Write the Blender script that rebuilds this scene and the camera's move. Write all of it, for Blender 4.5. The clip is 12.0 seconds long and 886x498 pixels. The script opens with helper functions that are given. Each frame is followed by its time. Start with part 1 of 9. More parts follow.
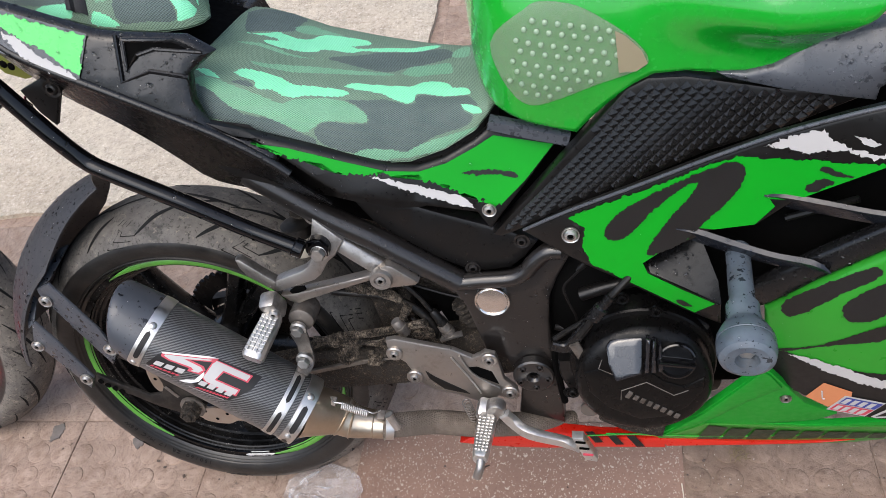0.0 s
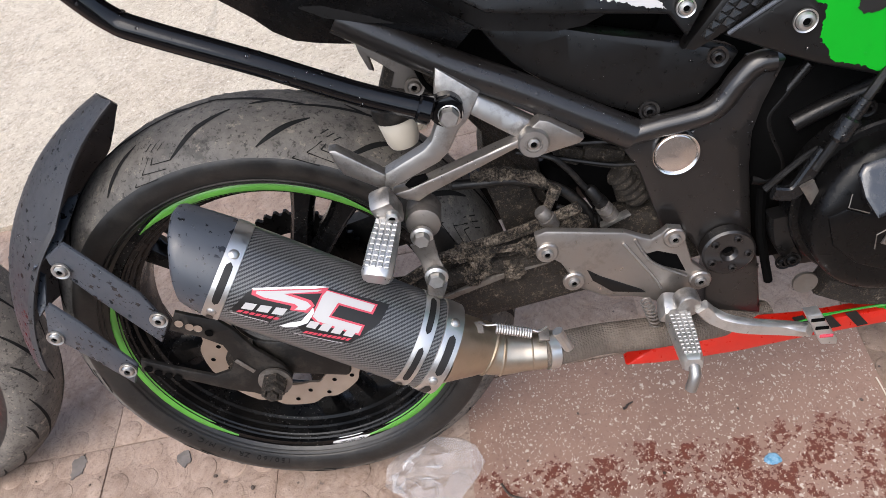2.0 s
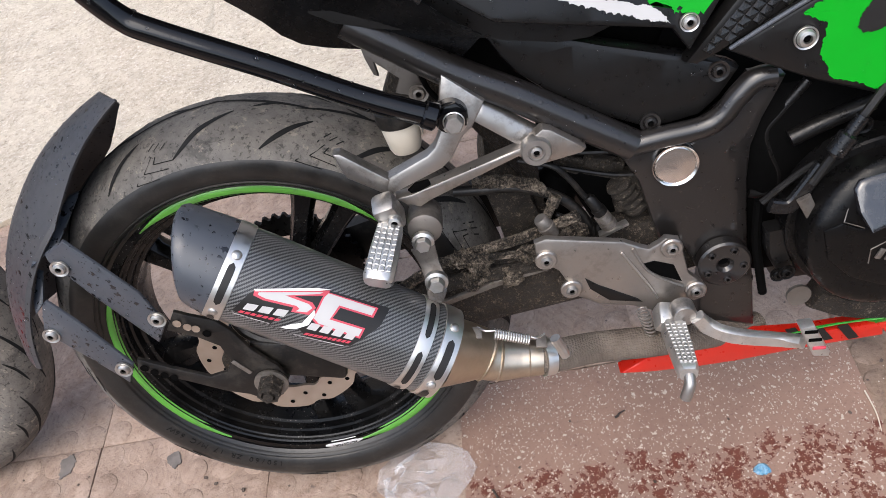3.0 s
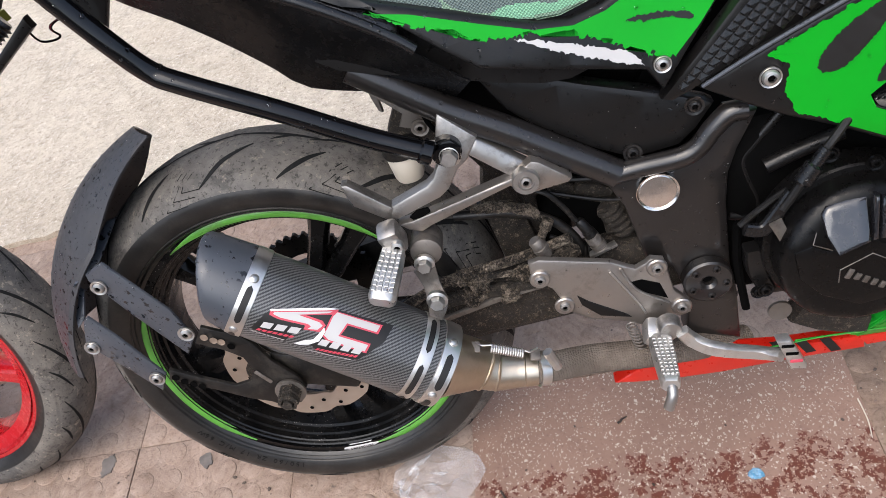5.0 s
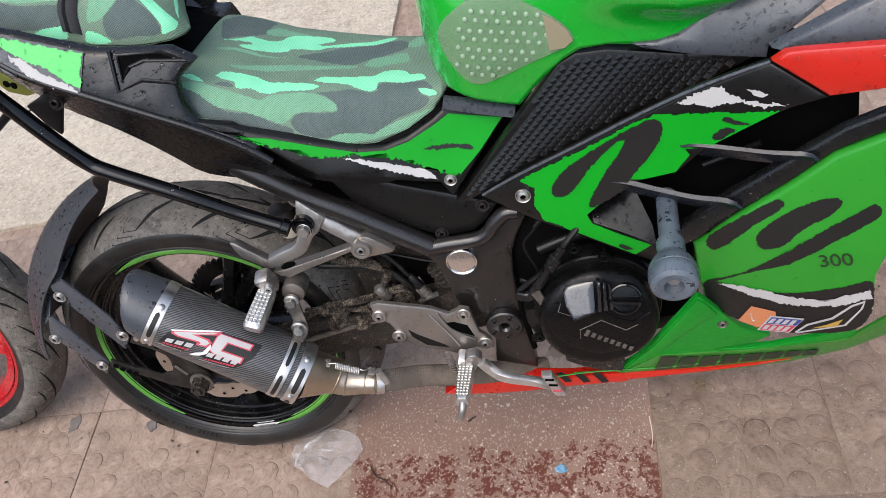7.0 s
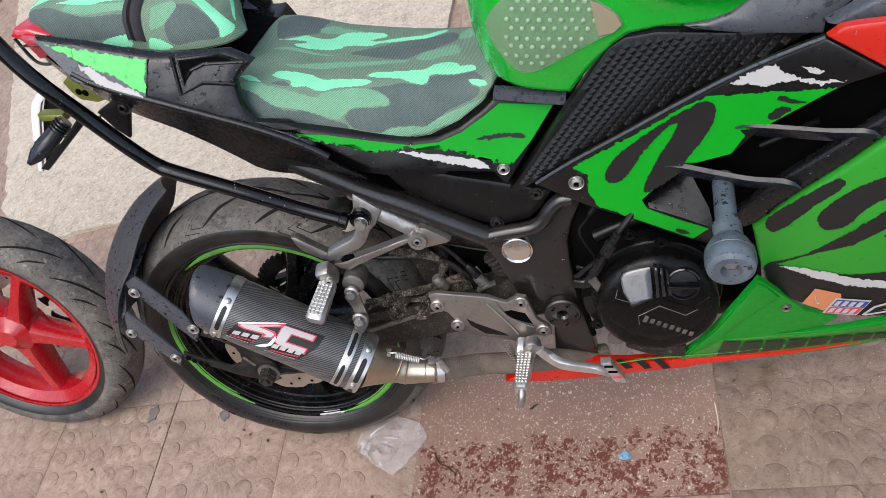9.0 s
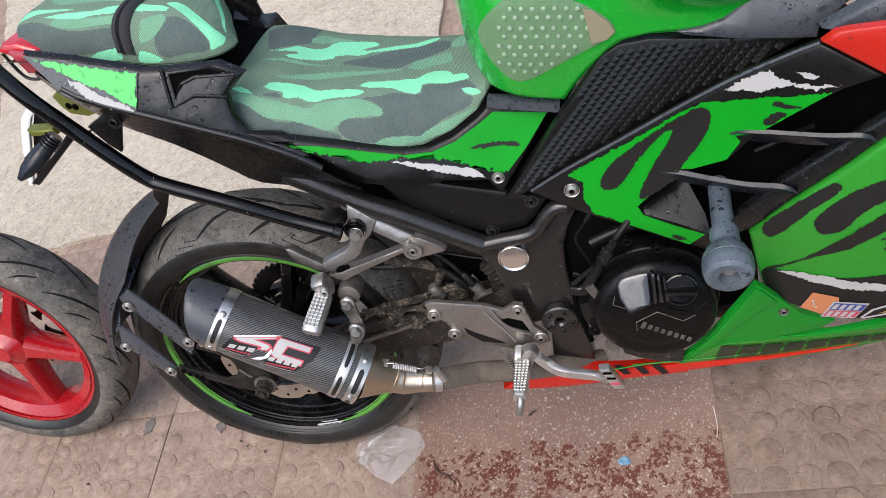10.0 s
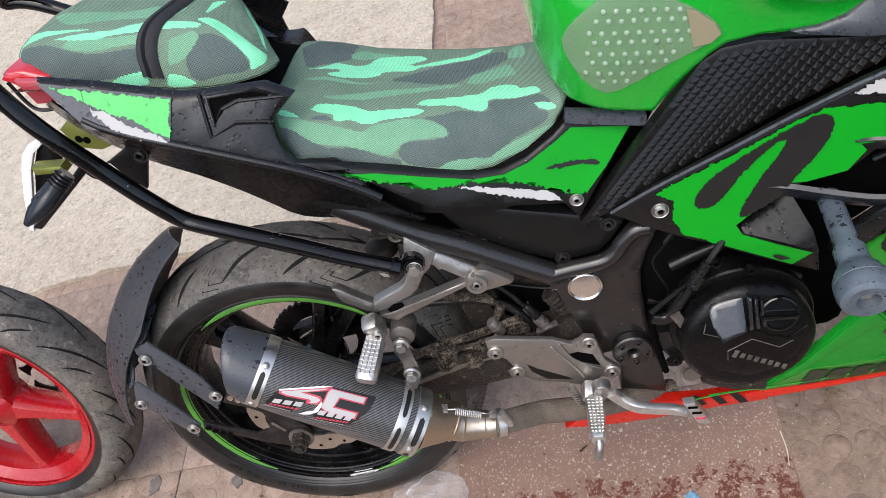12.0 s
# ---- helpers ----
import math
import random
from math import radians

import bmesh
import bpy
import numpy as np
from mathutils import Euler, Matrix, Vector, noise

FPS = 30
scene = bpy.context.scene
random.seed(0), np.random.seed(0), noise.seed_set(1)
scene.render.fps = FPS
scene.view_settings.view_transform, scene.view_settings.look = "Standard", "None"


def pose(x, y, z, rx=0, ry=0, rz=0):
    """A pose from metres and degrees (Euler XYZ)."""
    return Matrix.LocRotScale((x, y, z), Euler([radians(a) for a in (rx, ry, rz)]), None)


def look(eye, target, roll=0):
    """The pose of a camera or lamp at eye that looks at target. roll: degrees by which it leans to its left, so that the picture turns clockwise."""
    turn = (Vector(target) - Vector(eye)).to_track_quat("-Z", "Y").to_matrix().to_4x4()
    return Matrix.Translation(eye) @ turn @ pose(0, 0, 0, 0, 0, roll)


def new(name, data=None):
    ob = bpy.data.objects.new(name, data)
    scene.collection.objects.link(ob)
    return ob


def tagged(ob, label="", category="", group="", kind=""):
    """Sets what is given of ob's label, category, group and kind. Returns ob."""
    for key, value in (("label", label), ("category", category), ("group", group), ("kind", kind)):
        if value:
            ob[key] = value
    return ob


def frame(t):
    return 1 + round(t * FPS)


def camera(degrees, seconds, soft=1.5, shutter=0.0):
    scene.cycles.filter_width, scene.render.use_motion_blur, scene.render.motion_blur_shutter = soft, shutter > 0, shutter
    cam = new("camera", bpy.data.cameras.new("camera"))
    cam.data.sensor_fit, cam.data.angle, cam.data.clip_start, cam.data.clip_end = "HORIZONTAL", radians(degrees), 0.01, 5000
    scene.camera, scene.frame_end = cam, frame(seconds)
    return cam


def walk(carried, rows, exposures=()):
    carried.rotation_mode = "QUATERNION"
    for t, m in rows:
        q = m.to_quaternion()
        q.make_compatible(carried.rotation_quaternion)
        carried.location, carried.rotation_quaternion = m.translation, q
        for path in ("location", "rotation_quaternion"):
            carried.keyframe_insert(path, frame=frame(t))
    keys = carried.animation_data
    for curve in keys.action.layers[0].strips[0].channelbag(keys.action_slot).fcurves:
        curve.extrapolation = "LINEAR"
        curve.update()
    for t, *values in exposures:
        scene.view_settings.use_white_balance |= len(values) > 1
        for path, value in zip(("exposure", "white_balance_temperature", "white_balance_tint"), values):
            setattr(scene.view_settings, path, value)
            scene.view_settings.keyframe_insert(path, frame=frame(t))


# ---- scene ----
cam = camera(59.2, 12.0, 0.4)
PATH = [
    (0, (0.6679, -0.6861, 1.3119), (0.4754, -0.0881, 0.6674), -15.74),
    (0.5, (0.5710, -0.6943, 1.2719), (0.3801, -0.0870, 0.6357), -16.16),
    (1, (0.4527, -0.6654, 1.1694), (0.2684, -0.0525, 0.5367), -19.77),
    (1.5, (0.4079, -0.6367, 1.1113), (0.2517, -0.0261, 0.4688), -21.72),
    (2, (0.3717, -0.6250, 1.0666), (0.2387, -0.0168, 0.4167), -21.11),
    (2.5, (0.3597, -0.6262, 1.0654), (0.2405, -0.0171, 0.4136), -19.44),
    (3, (0.3585, -0.6304, 1.0735), (0.2416, -0.0167, 0.4256), -18.77),
    (3.2, (0.3636, -0.6294, 1.0770), (0.2375, -0.0155, 0.4310), -19.43),
    (4.8, (0.4058, -0.6557, 1.1226), (0.2521, -0.0409, 0.4836), -21.47),
    (5, (0.4118, -0.6632, 1.1328), (0.2553, -0.0488, 0.4941), -21.62),
    (5.5, (0.4553, -0.6841, 1.1802), (0.2899, -0.0652, 0.5481), -22.12),
    (6, (0.5422, -0.6963, 1.2735), (0.3818, -0.0751, 0.6423), -22.06),
    (6.5, (0.6704, -0.7384, 1.3513), (0.5143, -0.1323, 0.7046), -20.03),
    (7, (0.7146, -0.7921, 1.3821), (0.5357, -0.2040, 0.7247), -19.65),
    (7.5, (0.7348, -0.8051, 1.3914), (0.5070, -0.2344, 0.7339), -23.45),
    (9.3, (0.7317, -0.7956, 1.3861), (0.4800, -0.2193, 0.7422), -26.18),
    (9.5, (0.7322, -0.7911, 1.3891), (0.4839, -0.2160, 0.7429), -26.21),
    (10, (0.7294, -0.7872, 1.3898), (0.4830, -0.2101, 0.7446), -26.54),
    (10.5, (0.7207, -0.7779, 1.3846), (0.4786, -0.1980, 0.7403), -26.80),
    (11, (0.6925, -0.7531, 1.3720), (0.4620, -0.1728, 0.7238), -26.18),
    (11.5, (0.6519, -0.7239, 1.3670), (0.4352, -0.1402, 0.7172), -25.59),
    (12, (0.5600, -0.7021, 1.3676), (0.3660, -0.1083, 0.7198), -25.62),
]
EXPOSURES = [(0, 0.80), (1, 0.86), (2.5, 1.02), (5, 0.98), (7, 0.78), (10, 0.75), (12, 0.82)]
walk(cam, [(t, look(eye, target, roll)) for t, eye, target, roll in PATH], EXPOSURES)

# ---- world, sun, exposure ----
world = bpy.data.worlds.new("sky")
scene.world = world
world.use_nodes = True
wn = world.node_tree
wn.nodes.clear()
w_out = wn.nodes.new("ShaderNodeOutputWorld")
w_bg = wn.nodes.new("ShaderNodeBackground")
w_sky = wn.nodes.new("ShaderNodeTexSky")
w_sky.sky_type, w_sky.sun_disc = "NISHITA", False
w_sky.sun_elevation, w_sky.sun_rotation = radians(62), radians(200)
w_sky.dust_density, w_sky.air_density = 3.0, 1.0
w_hsv = wn.nodes.new("ShaderNodeHueSaturation")
w_hsv.inputs["Saturation"].default_value = 0.85
w_bg.inputs["Strength"].default_value = 0.15
wn.links.new(w_sky.outputs[0], w_hsv.inputs["Color"])
wn.links.new(w_hsv.outputs[0], w_bg.inputs["Color"])
wn.links.new(w_bg.outputs[0], w_out.inputs["Surface"])
sun = new("sun", bpy.data.lights.new("sun", "SUN"))
sun.data.energy, sun.data.angle, sun.data.color = 1.05, radians(55), (1.0, 0.96, 0.925)
sun.matrix_world = look((-1.2, -4.2, 5.0), (0.2, 0.0, 0.3))


# ---- materials ----
class Nodes:
    """A small builder for one procedural material."""

    def __init__(self, name, color, rough=0.5, metal=0.0, coat=0.0, spec=0.5):
        self.mat = bpy.data.materials.new(name)
        self.mat.use_nodes = True
        self.t = self.mat.node_tree
        self.b = self.t.nodes["Principled BSDF"]
        self.b.inputs["Base Color"].default_value = (*color, 1)
        self.b.inputs["Roughness"].default_value = rough
        self.b.inputs["Metallic"].default_value = metal
        self.b.inputs["Coat Weight"].default_value = coat
        self.b.inputs["Coat Roughness"].default_value = 0.06
        self.b.inputs["Specular IOR Level"].default_value = spec
        self.co = self.t.nodes.new("ShaderNodeTexCoord").outputs["Object"]
        self.normal = None

    def link(self, a, b):
        self.t.links.new(a, b)

    def noise(self, scale, detail=4.0, rough=0.55, at=None, stretch=None):
        n = self.t.nodes.new("ShaderNodeTexNoise")
        n.inputs["Scale"].default_value, n.inputs["Detail"].default_value, n.inputs["Roughness"].default_value = scale, detail, rough
        src = at or self.co
        if stretch:
            src = self.mapped(stretch, src)
        self.link(src, n.inputs["Vector"])
        return n.outputs["Fac"]

    def mapped(self, stretch, src=None, turn=(0, 0, 0)):
        m = self.t.nodes.new("ShaderNodeMapping")
        m.inputs["Scale"].default_value = stretch
        m.inputs["Rotation"].default_value = turn
        self.link(src or self.co, m.inputs["Vector"])
        return m.outputs[0]

    def voronoi(self, scale, feature="F1", out="Distance", at=None, rnd=1.0):
        n = self.t.nodes.new("ShaderNodeTexVoronoi")
        n.feature = feature
        n.inputs["Scale"].default_value = scale
        n.inputs["Randomness"].default_value = rnd
        self.link(at or self.co, n.inputs["Vector"])
        return n.outputs[out]

    def ramp(self, fac, stops, hard=False):
        r = self.t.nodes.new("ShaderNodeValToRGB")
        if hard:
            r.color_ramp.interpolation = "CONSTANT"
        el = r.color_ramp.elements
        while len(el) < len(stops):
            el.new(0.5)
        for e, (p, c) in zip(el, stops):
            e.position = p
            e.color = (*c, 1) if len(c) == 3 else c
        self.link(fac, r.inputs[0])
        return r.outputs[0]

    def gray(self, fac, a, b, lo=0.0, hi=1.0):
        return self.ramp(fac, [(a, (lo,) * 3), (b, (hi,) * 3)])

    def mix(self, fac, a, b):
        m = self.t.nodes.new("ShaderNodeMix")
        m.data_type = "RGBA"
        for sock, v in ((m.inputs[6], a), (m.inputs[7], b)):
            if isinstance(v, tuple):
                sock.default_value = (*v, 1)
            else:
                self.link(v, sock)
        if isinstance(fac, float):
            m.inputs[0].default_value = fac
        else:
            self.link(fac, m.inputs[0])
        return m.outputs[2]

    def math(self, op, a, b):
        m = self.t.nodes.new("ShaderNodeMath")
        m.operation = op
        for sock, v in zip(m.inputs, (a, b)):
            if isinstance(v, (int, float)):
                sock.default_value = v
            else:
                self.link(v, sock)
        return m.outputs[0]

    def color(self, c):
        self.link(c, self.b.inputs["Base Color"])
        return self

    def rough(self, r):
        self.link(r, self.b.inputs["Roughness"])
        return self

    def bump(self, h, strength=0.2, dist=0.002):
        n = self.t.nodes.new("ShaderNodeBump")
        n.inputs["Strength"].default_value, n.inputs["Distance"].default_value = strength, dist
        self.link(h, n.inputs["Height"])
        if self.normal:
            self.link(self.normal, n.inputs["Normal"])
        self.normal = n.outputs[0]
        self.link(self.normal, self.b.inputs["Normal"])
        return self

    def soaked(self, amount):
        """Ragged wet spots, large and small, where rain has run together on a dull surface."""
        wob = self.t.nodes.new("ShaderNodeVectorMath")
        wob.operation = "MULTIPLY_ADD"
        jag = self.t.nodes.new("ShaderNodeTexNoise")
        jag.inputs["Scale"].default_value, jag.inputs["Detail"].default_value = 260, 3
        self.link(self.co, jag.inputs["Vector"])
        self.link(jag.outputs["Color"], wob.inputs[0])
        wob.inputs[1].default_value = (0.010, 0.010, 0.010)
        self.link(self.co, wob.inputs[2])
        many = self.gray(self.noise(16, 2), 0.45, 0.49)
        large = self.math("MULTIPLY", self.ramp(self.voronoi(70, at=wob.outputs[0]), [(0.0, (1,) * 3), (0.22, (1,) * 3), (0.25, (0,) * 3)]), many)
        small = self.ramp(self.voronoi(150, at=wob.outputs[0]), [(0.0, (1,) * 3), (0.15, (1,) * 3), (0.18, (0,) * 3)])
        return self.math("MULTIPLY", self.math("MAXIMUM", large, small), amount)

    def drops(self, scale=95.0, size=0.2, strength=0.9):
        """Rain drops: small scattered domes on a wet panel."""
        jig = self.noise(14, 2)
        keep = self.gray(jig, 0.47, 0.56)
        wob = self.t.nodes.new("ShaderNodeVectorMath")
        wob.operation = "MULTIPLY_ADD"
        wn_ = self.t.nodes.new("ShaderNodeTexNoise")
        wn_.inputs["Scale"].default_value = 160
        self.link(self.co, wn_.inputs["Vector"])
        self.link(wn_.outputs["Color"], wob.inputs[0])
        wob.inputs[1].default_value = (0.007, 0.007, 0.007)
        self.link(self.co, wob.inputs[2])
        d = self.voronoi(scale, at=wob.outputs[0])
        dome = self.ramp(d, [(0.0, (1, 1, 1)), (size * 0.6, (0.75, 0.75, 0.75)), (size, (0, 0, 0))])
        h = self.math("MULTIPLY", dome, keep)
        d2 = self.voronoi(scale * 2.3)
        h2 = self.math("MULTIPLY", self.ramp(d2, [(0.0, (0.5,) * 3), (size, (0, 0, 0))]), 0.6)
        return self.bump(self.math("ADD", h, h2), strength, 0.0028)


def two_tone(name, a, b, rough, metal=0.0, scale=6.0, fine=120.0, coat=0.0, bump=0.1, spec=0.5, wet=0.0, grime=0.0, spots=0.0):
    n = Nodes(name, a, rough, metal, coat, spec)
    big, small = n.noise(scale, 5), n.noise(fine, 3)
    col = n.mix(n.gray(big, 0.35, 0.7), a, b)
    if grime:
        dirt = n.math("ADD", n.math("MULTIPLY", n.noise(26, 6, 0.7), 0.7), n.math("MULTIPLY", n.noise(190, 4, 0.7), 0.3))
        col = n.mix(n.gray(dirt, 0.50, 0.64, 0.0, grime), col, (0.07, 0.06, 0.05))
    gloss = n.gray(small, 0.3, 0.7, max(0.02, rough - 0.07), min(1.0, rough + 0.09))
    if spots:
        soak = n.soaked(spots)
        col = n.mix(soak, col, tuple(0.16 * v for v in a))
        gloss = n.mix(soak, gloss, (0.08,) * 3)
    n.color(col)
    n.rough(gloss)
    n.bump(small, bump, 0.0006)
    if wet:
        n.drops(strength=wet)
    return n.mat


GREEN = two_tone("green_paint", (0.020, 0.245, 0.018), (0.028, 0.275, 0.024), 0.34, coat=0.2, bump=0.02, spec=0.3)
GREEN_WET = two_tone("green_paint_wet", (0.005, 0.32, 0.020), (0.007, 0.36, 0.024), 0.22, coat=0.7, bump=0.02)
GREEN_PAN = two_tone("green_pan", (0.006, 0.27, 0.020), (0.009, 0.31, 0.024), 0.45, bump=0.02, spec=0.25)
GREEN_DARK = two_tone("green_belly", (0.03, 0.20, 0.02), (0.045, 0.22, 0.03), 0.4, coat=0.2, bump=0.03)
GREEN_FILM = two_tone("green_film", (0.0025, 0.285, 0.012), (0.004, 0.325, 0.015), 0.36, coat=0.05, bump=0.02, spec=0.2)
MINT_FILM = two_tone("pale_green_film", (0.045, 0.56, 0.085), (0.055, 0.6, 0.1), 0.3, coat=0.4, bump=0.02)
WHITE_FILM = two_tone("white_film", (0.44, 0.43, 0.425), (0.52, 0.51, 0.505), 0.4, bump=0.02)
INK = two_tone("black_film", (0.010, 0.0092, 0.009), (0.016, 0.0147, 0.0142), 0.42, bump=0.03, spec=0.38)
MARK_INK = two_tone("dark_green_print", (0.018, 0.032, 0.016), (0.026, 0.042, 0.022), 0.42, bump=0.02, spec=0.3)
TAPE = two_tone("rim_tape_green", (0.075, 0.27, 0.032), (0.095, 0.31, 0.042), 0.4, coat=0.2, bump=0.03, grime=0.4)
RED = two_tone("red_paint", (0.50, 0.014, 0.006), (0.56, 0.019, 0.008), 0.32, coat=0.4, bump=0.02)
RED_GLOSS = two_tone("red_wheel_paint", (0.36, 0.005, 0.010), (0.42, 0.008, 0.013), 0.25, coat=0.6, bump=0.02)
SATIN = two_tone("satin_black_plastic", (0.0045, 0.0042, 0.0041), (0.0085, 0.0078, 0.0076), 0.32, bump=0.08, spec=0.34)
SCALES = two_tone("moulded_scale_plastic", (0.009, 0.0086, 0.0085), (0.018, 0.0172, 0.0168), 0.24, bump=0.05, spec=0.5)
SATIN_WET = two_tone("wet_black_plastic", (0.004, 0.004, 0.0045), (0.009, 0.009, 0.0095), 0.24, bump=0.03, wet=0.5)
GREY_WET = two_tone("wet_dark_grey_plastic", (0.058, 0.064, 0.076), (0.076, 0.083, 0.097), 0.3, bump=0.03, wet=0.35, spots=0.5)
LOUVRE = two_tone("wet_blue_black_plastic", (0.012, 0.0145, 0.020), (0.020, 0.024, 0.032), 0.2, bump=0.03, wet=0.2, spec=0.36)
FRAME = two_tone("frame_black", (0.0085, 0.0074, 0.0070), (0.0155, 0.0134, 0.0126), 0.33, bump=0.08, coat=0.55, wet=0.25, spec=0.42)
LACQUER = two_tone("polished_black_lacquer", (0.010, 0.010, 0.012), (0.016, 0.016, 0.019), 0.22, coat=0.7, bump=0.02, spec=0.8)
CASE = two_tone("black_casing", (0.0028, 0.0026, 0.0026), (0.006, 0.0056, 0.0055), 0.3, bump=0.06, spec=0.2)
# darker, duller copy of the black plastic, with shade put into it
UNDER = two_tone("shaded_black_plastic", (0.003, 0.003, 0.0032), (0.006, 0.006, 0.0064), 0.24, bump=0.04, spec=0.22)
GLOSS = two_tone("gloss_black", (0.004, 0.004, 0.0045), (0.008, 0.008, 0.0085), 0.10, coat=0.25, bump=0.015, spec=0.4)


def specked():
    """Gloss black wheel paint with dust and dried splashes as small pale specks."""
    n = Nodes("wheel_black", (0.003, 0.003, 0.0032), 0.2, spec=0.28)
    dust, patch = n.voronoi(230), n.noise(26, 4, 0.7)
    speck = n.math("MULTIPLY", n.ramp(dust, [(0.0, (1,) * 3), (0.10, (1,) * 3), (0.15, (0,) * 3)]), n.gray(patch, 0.50, 0.60))
    film_ = n.mix(n.gray(n.noise(9, 5), 0.45, 0.7, 0.0, 0.12), (0.003, 0.003, 0.0032), (0.07, 0.06, 0.05))
    n.color(n.mix(speck, film_, (0.36, 0.33, 0.30)))
    n.rough(n.gray(patch, 0.4, 0.65, 0.14, 0.4))
    return n.mat


WHEEL_BLACK = specked()
TUBE = two_tone("black_tube", (0.0022, 0.0022, 0.0026), (0.004, 0.004, 0.0048), 0.1, bump=0.01, wet=0.08, spec=0.42)
MATT = two_tone("matt_black", (0.004, 0.0037, 0.0035), (0.010, 0.0092, 0.0085), 0.42, bump=0.3, spec=0.34, grime=0.4)
# near-black with deep shade put into the colour, for gaps, holes and filler
VOID = two_tone("recess_shade_black", (0.0006, 0.0006, 0.0006), (0.0016, 0.0015, 0.0015), 0.8, bump=0.2, spec=0.06)
ALLOY = two_tone("cast_alloy", (0.37, 0.352, 0.332), (0.44, 0.42, 0.398), 0.38, metal=0.9, scale=9, bump=0.15, grime=0.45)
PEG_ALLOY = two_tone("bright_alloy", (0.56, 0.55, 0.53), (0.66, 0.65, 0.63), 0.34, metal=0.85, scale=30, bump=0.12, grime=0.25)
PLATE_ALLOY = two_tone("satin_plate_alloy", (0.30, 0.272, 0.248), (0.36, 0.33, 0.302), 0.34, metal=0.85, scale=9, bump=0.1, grime=0.3)
ALLOY_DULL = two_tone("dull_alloy", (0.17, 0.152, 0.135), (0.235, 0.212, 0.19), 0.48, metal=0.7, scale=14, bump=0.3, grime=0.75)
STEEL = two_tone("brushed_steel", (0.66, 0.64, 0.61), (0.74, 0.72, 0.69), 0.38, metal=1.0, scale=20, bump=0.05)
CHROME = two_tone("chrome", (0.78, 0.75, 0.71), (0.85, 0.82, 0.78), 0.16, metal=1.0, bump=0.02)
BOLT = two_tone("bolt_steel", (0.52, 0.505, 0.48), (0.64, 0.625, 0.60), 0.38, metal=0.95, scale=60, bump=0.1, grime=0.2)
TITAN = two_tone("heat_tinted_steel", (0.50, 0.425, 0.33), (0.60, 0.53, 0.44), 0.36, metal=1.0, scale=11, bump=0.08, grime=0.12)
SLATE = two_tone("blue_grey_plastic", (0.070, 0.090, 0.114), (0.120, 0.148, 0.178), 0.36, scale=34, bump=0.3, grime=0.5, spots=0.85)
HUGGER = two_tone("hugger_plastic", (0.033, 0.033, 0.036), (0.049, 0.049, 0.053), 0.42, bump=0.12, spec=0.4, grime=0.2, spots=0.75)
BRACKET = two_tone("blue_black_bracket", (0.040, 0.045, 0.056), (0.060, 0.067, 0.080), 0.36, bump=0.06, spots=0.9)
AMBER = two_tone("green_gold_anodised", (0.20, 0.22, 0.05), (0.27, 0.29, 0.07), 0.35, metal=0.6, bump=0.05)
PLATE_W = two_tone("white_plate", (0.75, 0.75, 0.75), (0.8, 0.8, 0.8), 0.4, bump=0.02)
LENS = two_tone("red_lens", (0.55, 0.012, 0.02), (0.6, 0.02, 0.03), 0.12, coat=0.8, bump=0.02)
CREAM = two_tone("cloudy_plastic", (0.62, 0.56, 0.46), (0.68, 0.63, 0.54), 0.4, bump=0.05)
DISC = two_tone("rusty_disc", (0.34, 0.27, 0.215), (0.42, 0.345, 0.285), 0.4, metal=0.6, scale=30, bump=0.1)
ORANGE = two_tone("orange_sticker", (0.55, 0.2, 0.085), (0.6, 0.24, 0.11), 0.4, bump=0.03)
BLUE = two_tone("blue_sticker", (0.035, 0.055, 0.26), (0.045, 0.065, 0.3), 0.4, bump=0.03)
PINKRED = two_tone("red_sticker", (0.5, 0.05, 0.08), (0.56, 0.07, 0.1), 0.4, bump=0.03)
GOLD = two_tone("gold_sticker", (0.45, 0.28, 0.05), (0.52, 0.34, 0.08), 0.4, bump=0.03)
CLOTH_STRAP = two_tone("black_strap", (0.014, 0.014, 0.016), (0.022, 0.022, 0.025), 0.75, fine=400, bump=0.4)


def rubber(name, dust):
    n = Nodes(name, (0.03, 0.03, 0.03), 0.7, spec=0.35)
    big, mid, fine = n.noise(5, 5), n.noise(38, 5, 0.65), n.noise(240, 3)
    base = n.mix(n.gray(mid, 0.35, 0.7), (0.066, 0.063, 0.060), (0.130, 0.122, 0.112))
    base = n.mix(n.gray(big, 0.4, 0.68, 0.0, dust), base, (0.24, 0.205, 0.165))
    spot, grit, smear = n.noise(160, 5, 0.75), n.noise(60, 6, 0.8), n.noise(22, 6, 0.75)
    base = n.mix(n.gray(smear, 0.55, 0.62, 0.0, 0.5), base, (0.022, 0.021, 0.020))
    base = n.mix(n.gray(spot, 0.55, 0.62, 0.0, 0.75), base, (0.014, 0.013, 0.012))
    n.color(n.mix(n.gray(grit, 0.57, 0.64, 0.0, dust * 1.6), base, (0.30, 0.26, 0.21)))
    n.rough(n.gray(fine, 0.3, 0.7, 0.55, 0.8))
    n.bump(fine, 0.45, 0.001).bump(mid, 0.3, 0.0015)
    return n.mat


RUBBER, RUBBER_WORN = rubber("tyre_rubber", 0.32), rubber("dusty_tyre_rubber", 0.5)
SIDEWALL = two_tone("sidewall_rubber", (0.0085, 0.008, 0.0076), (0.017, 0.016, 0.015), 0.36, scale=30, bump=0.5, spec=0.5, grime=0.22)


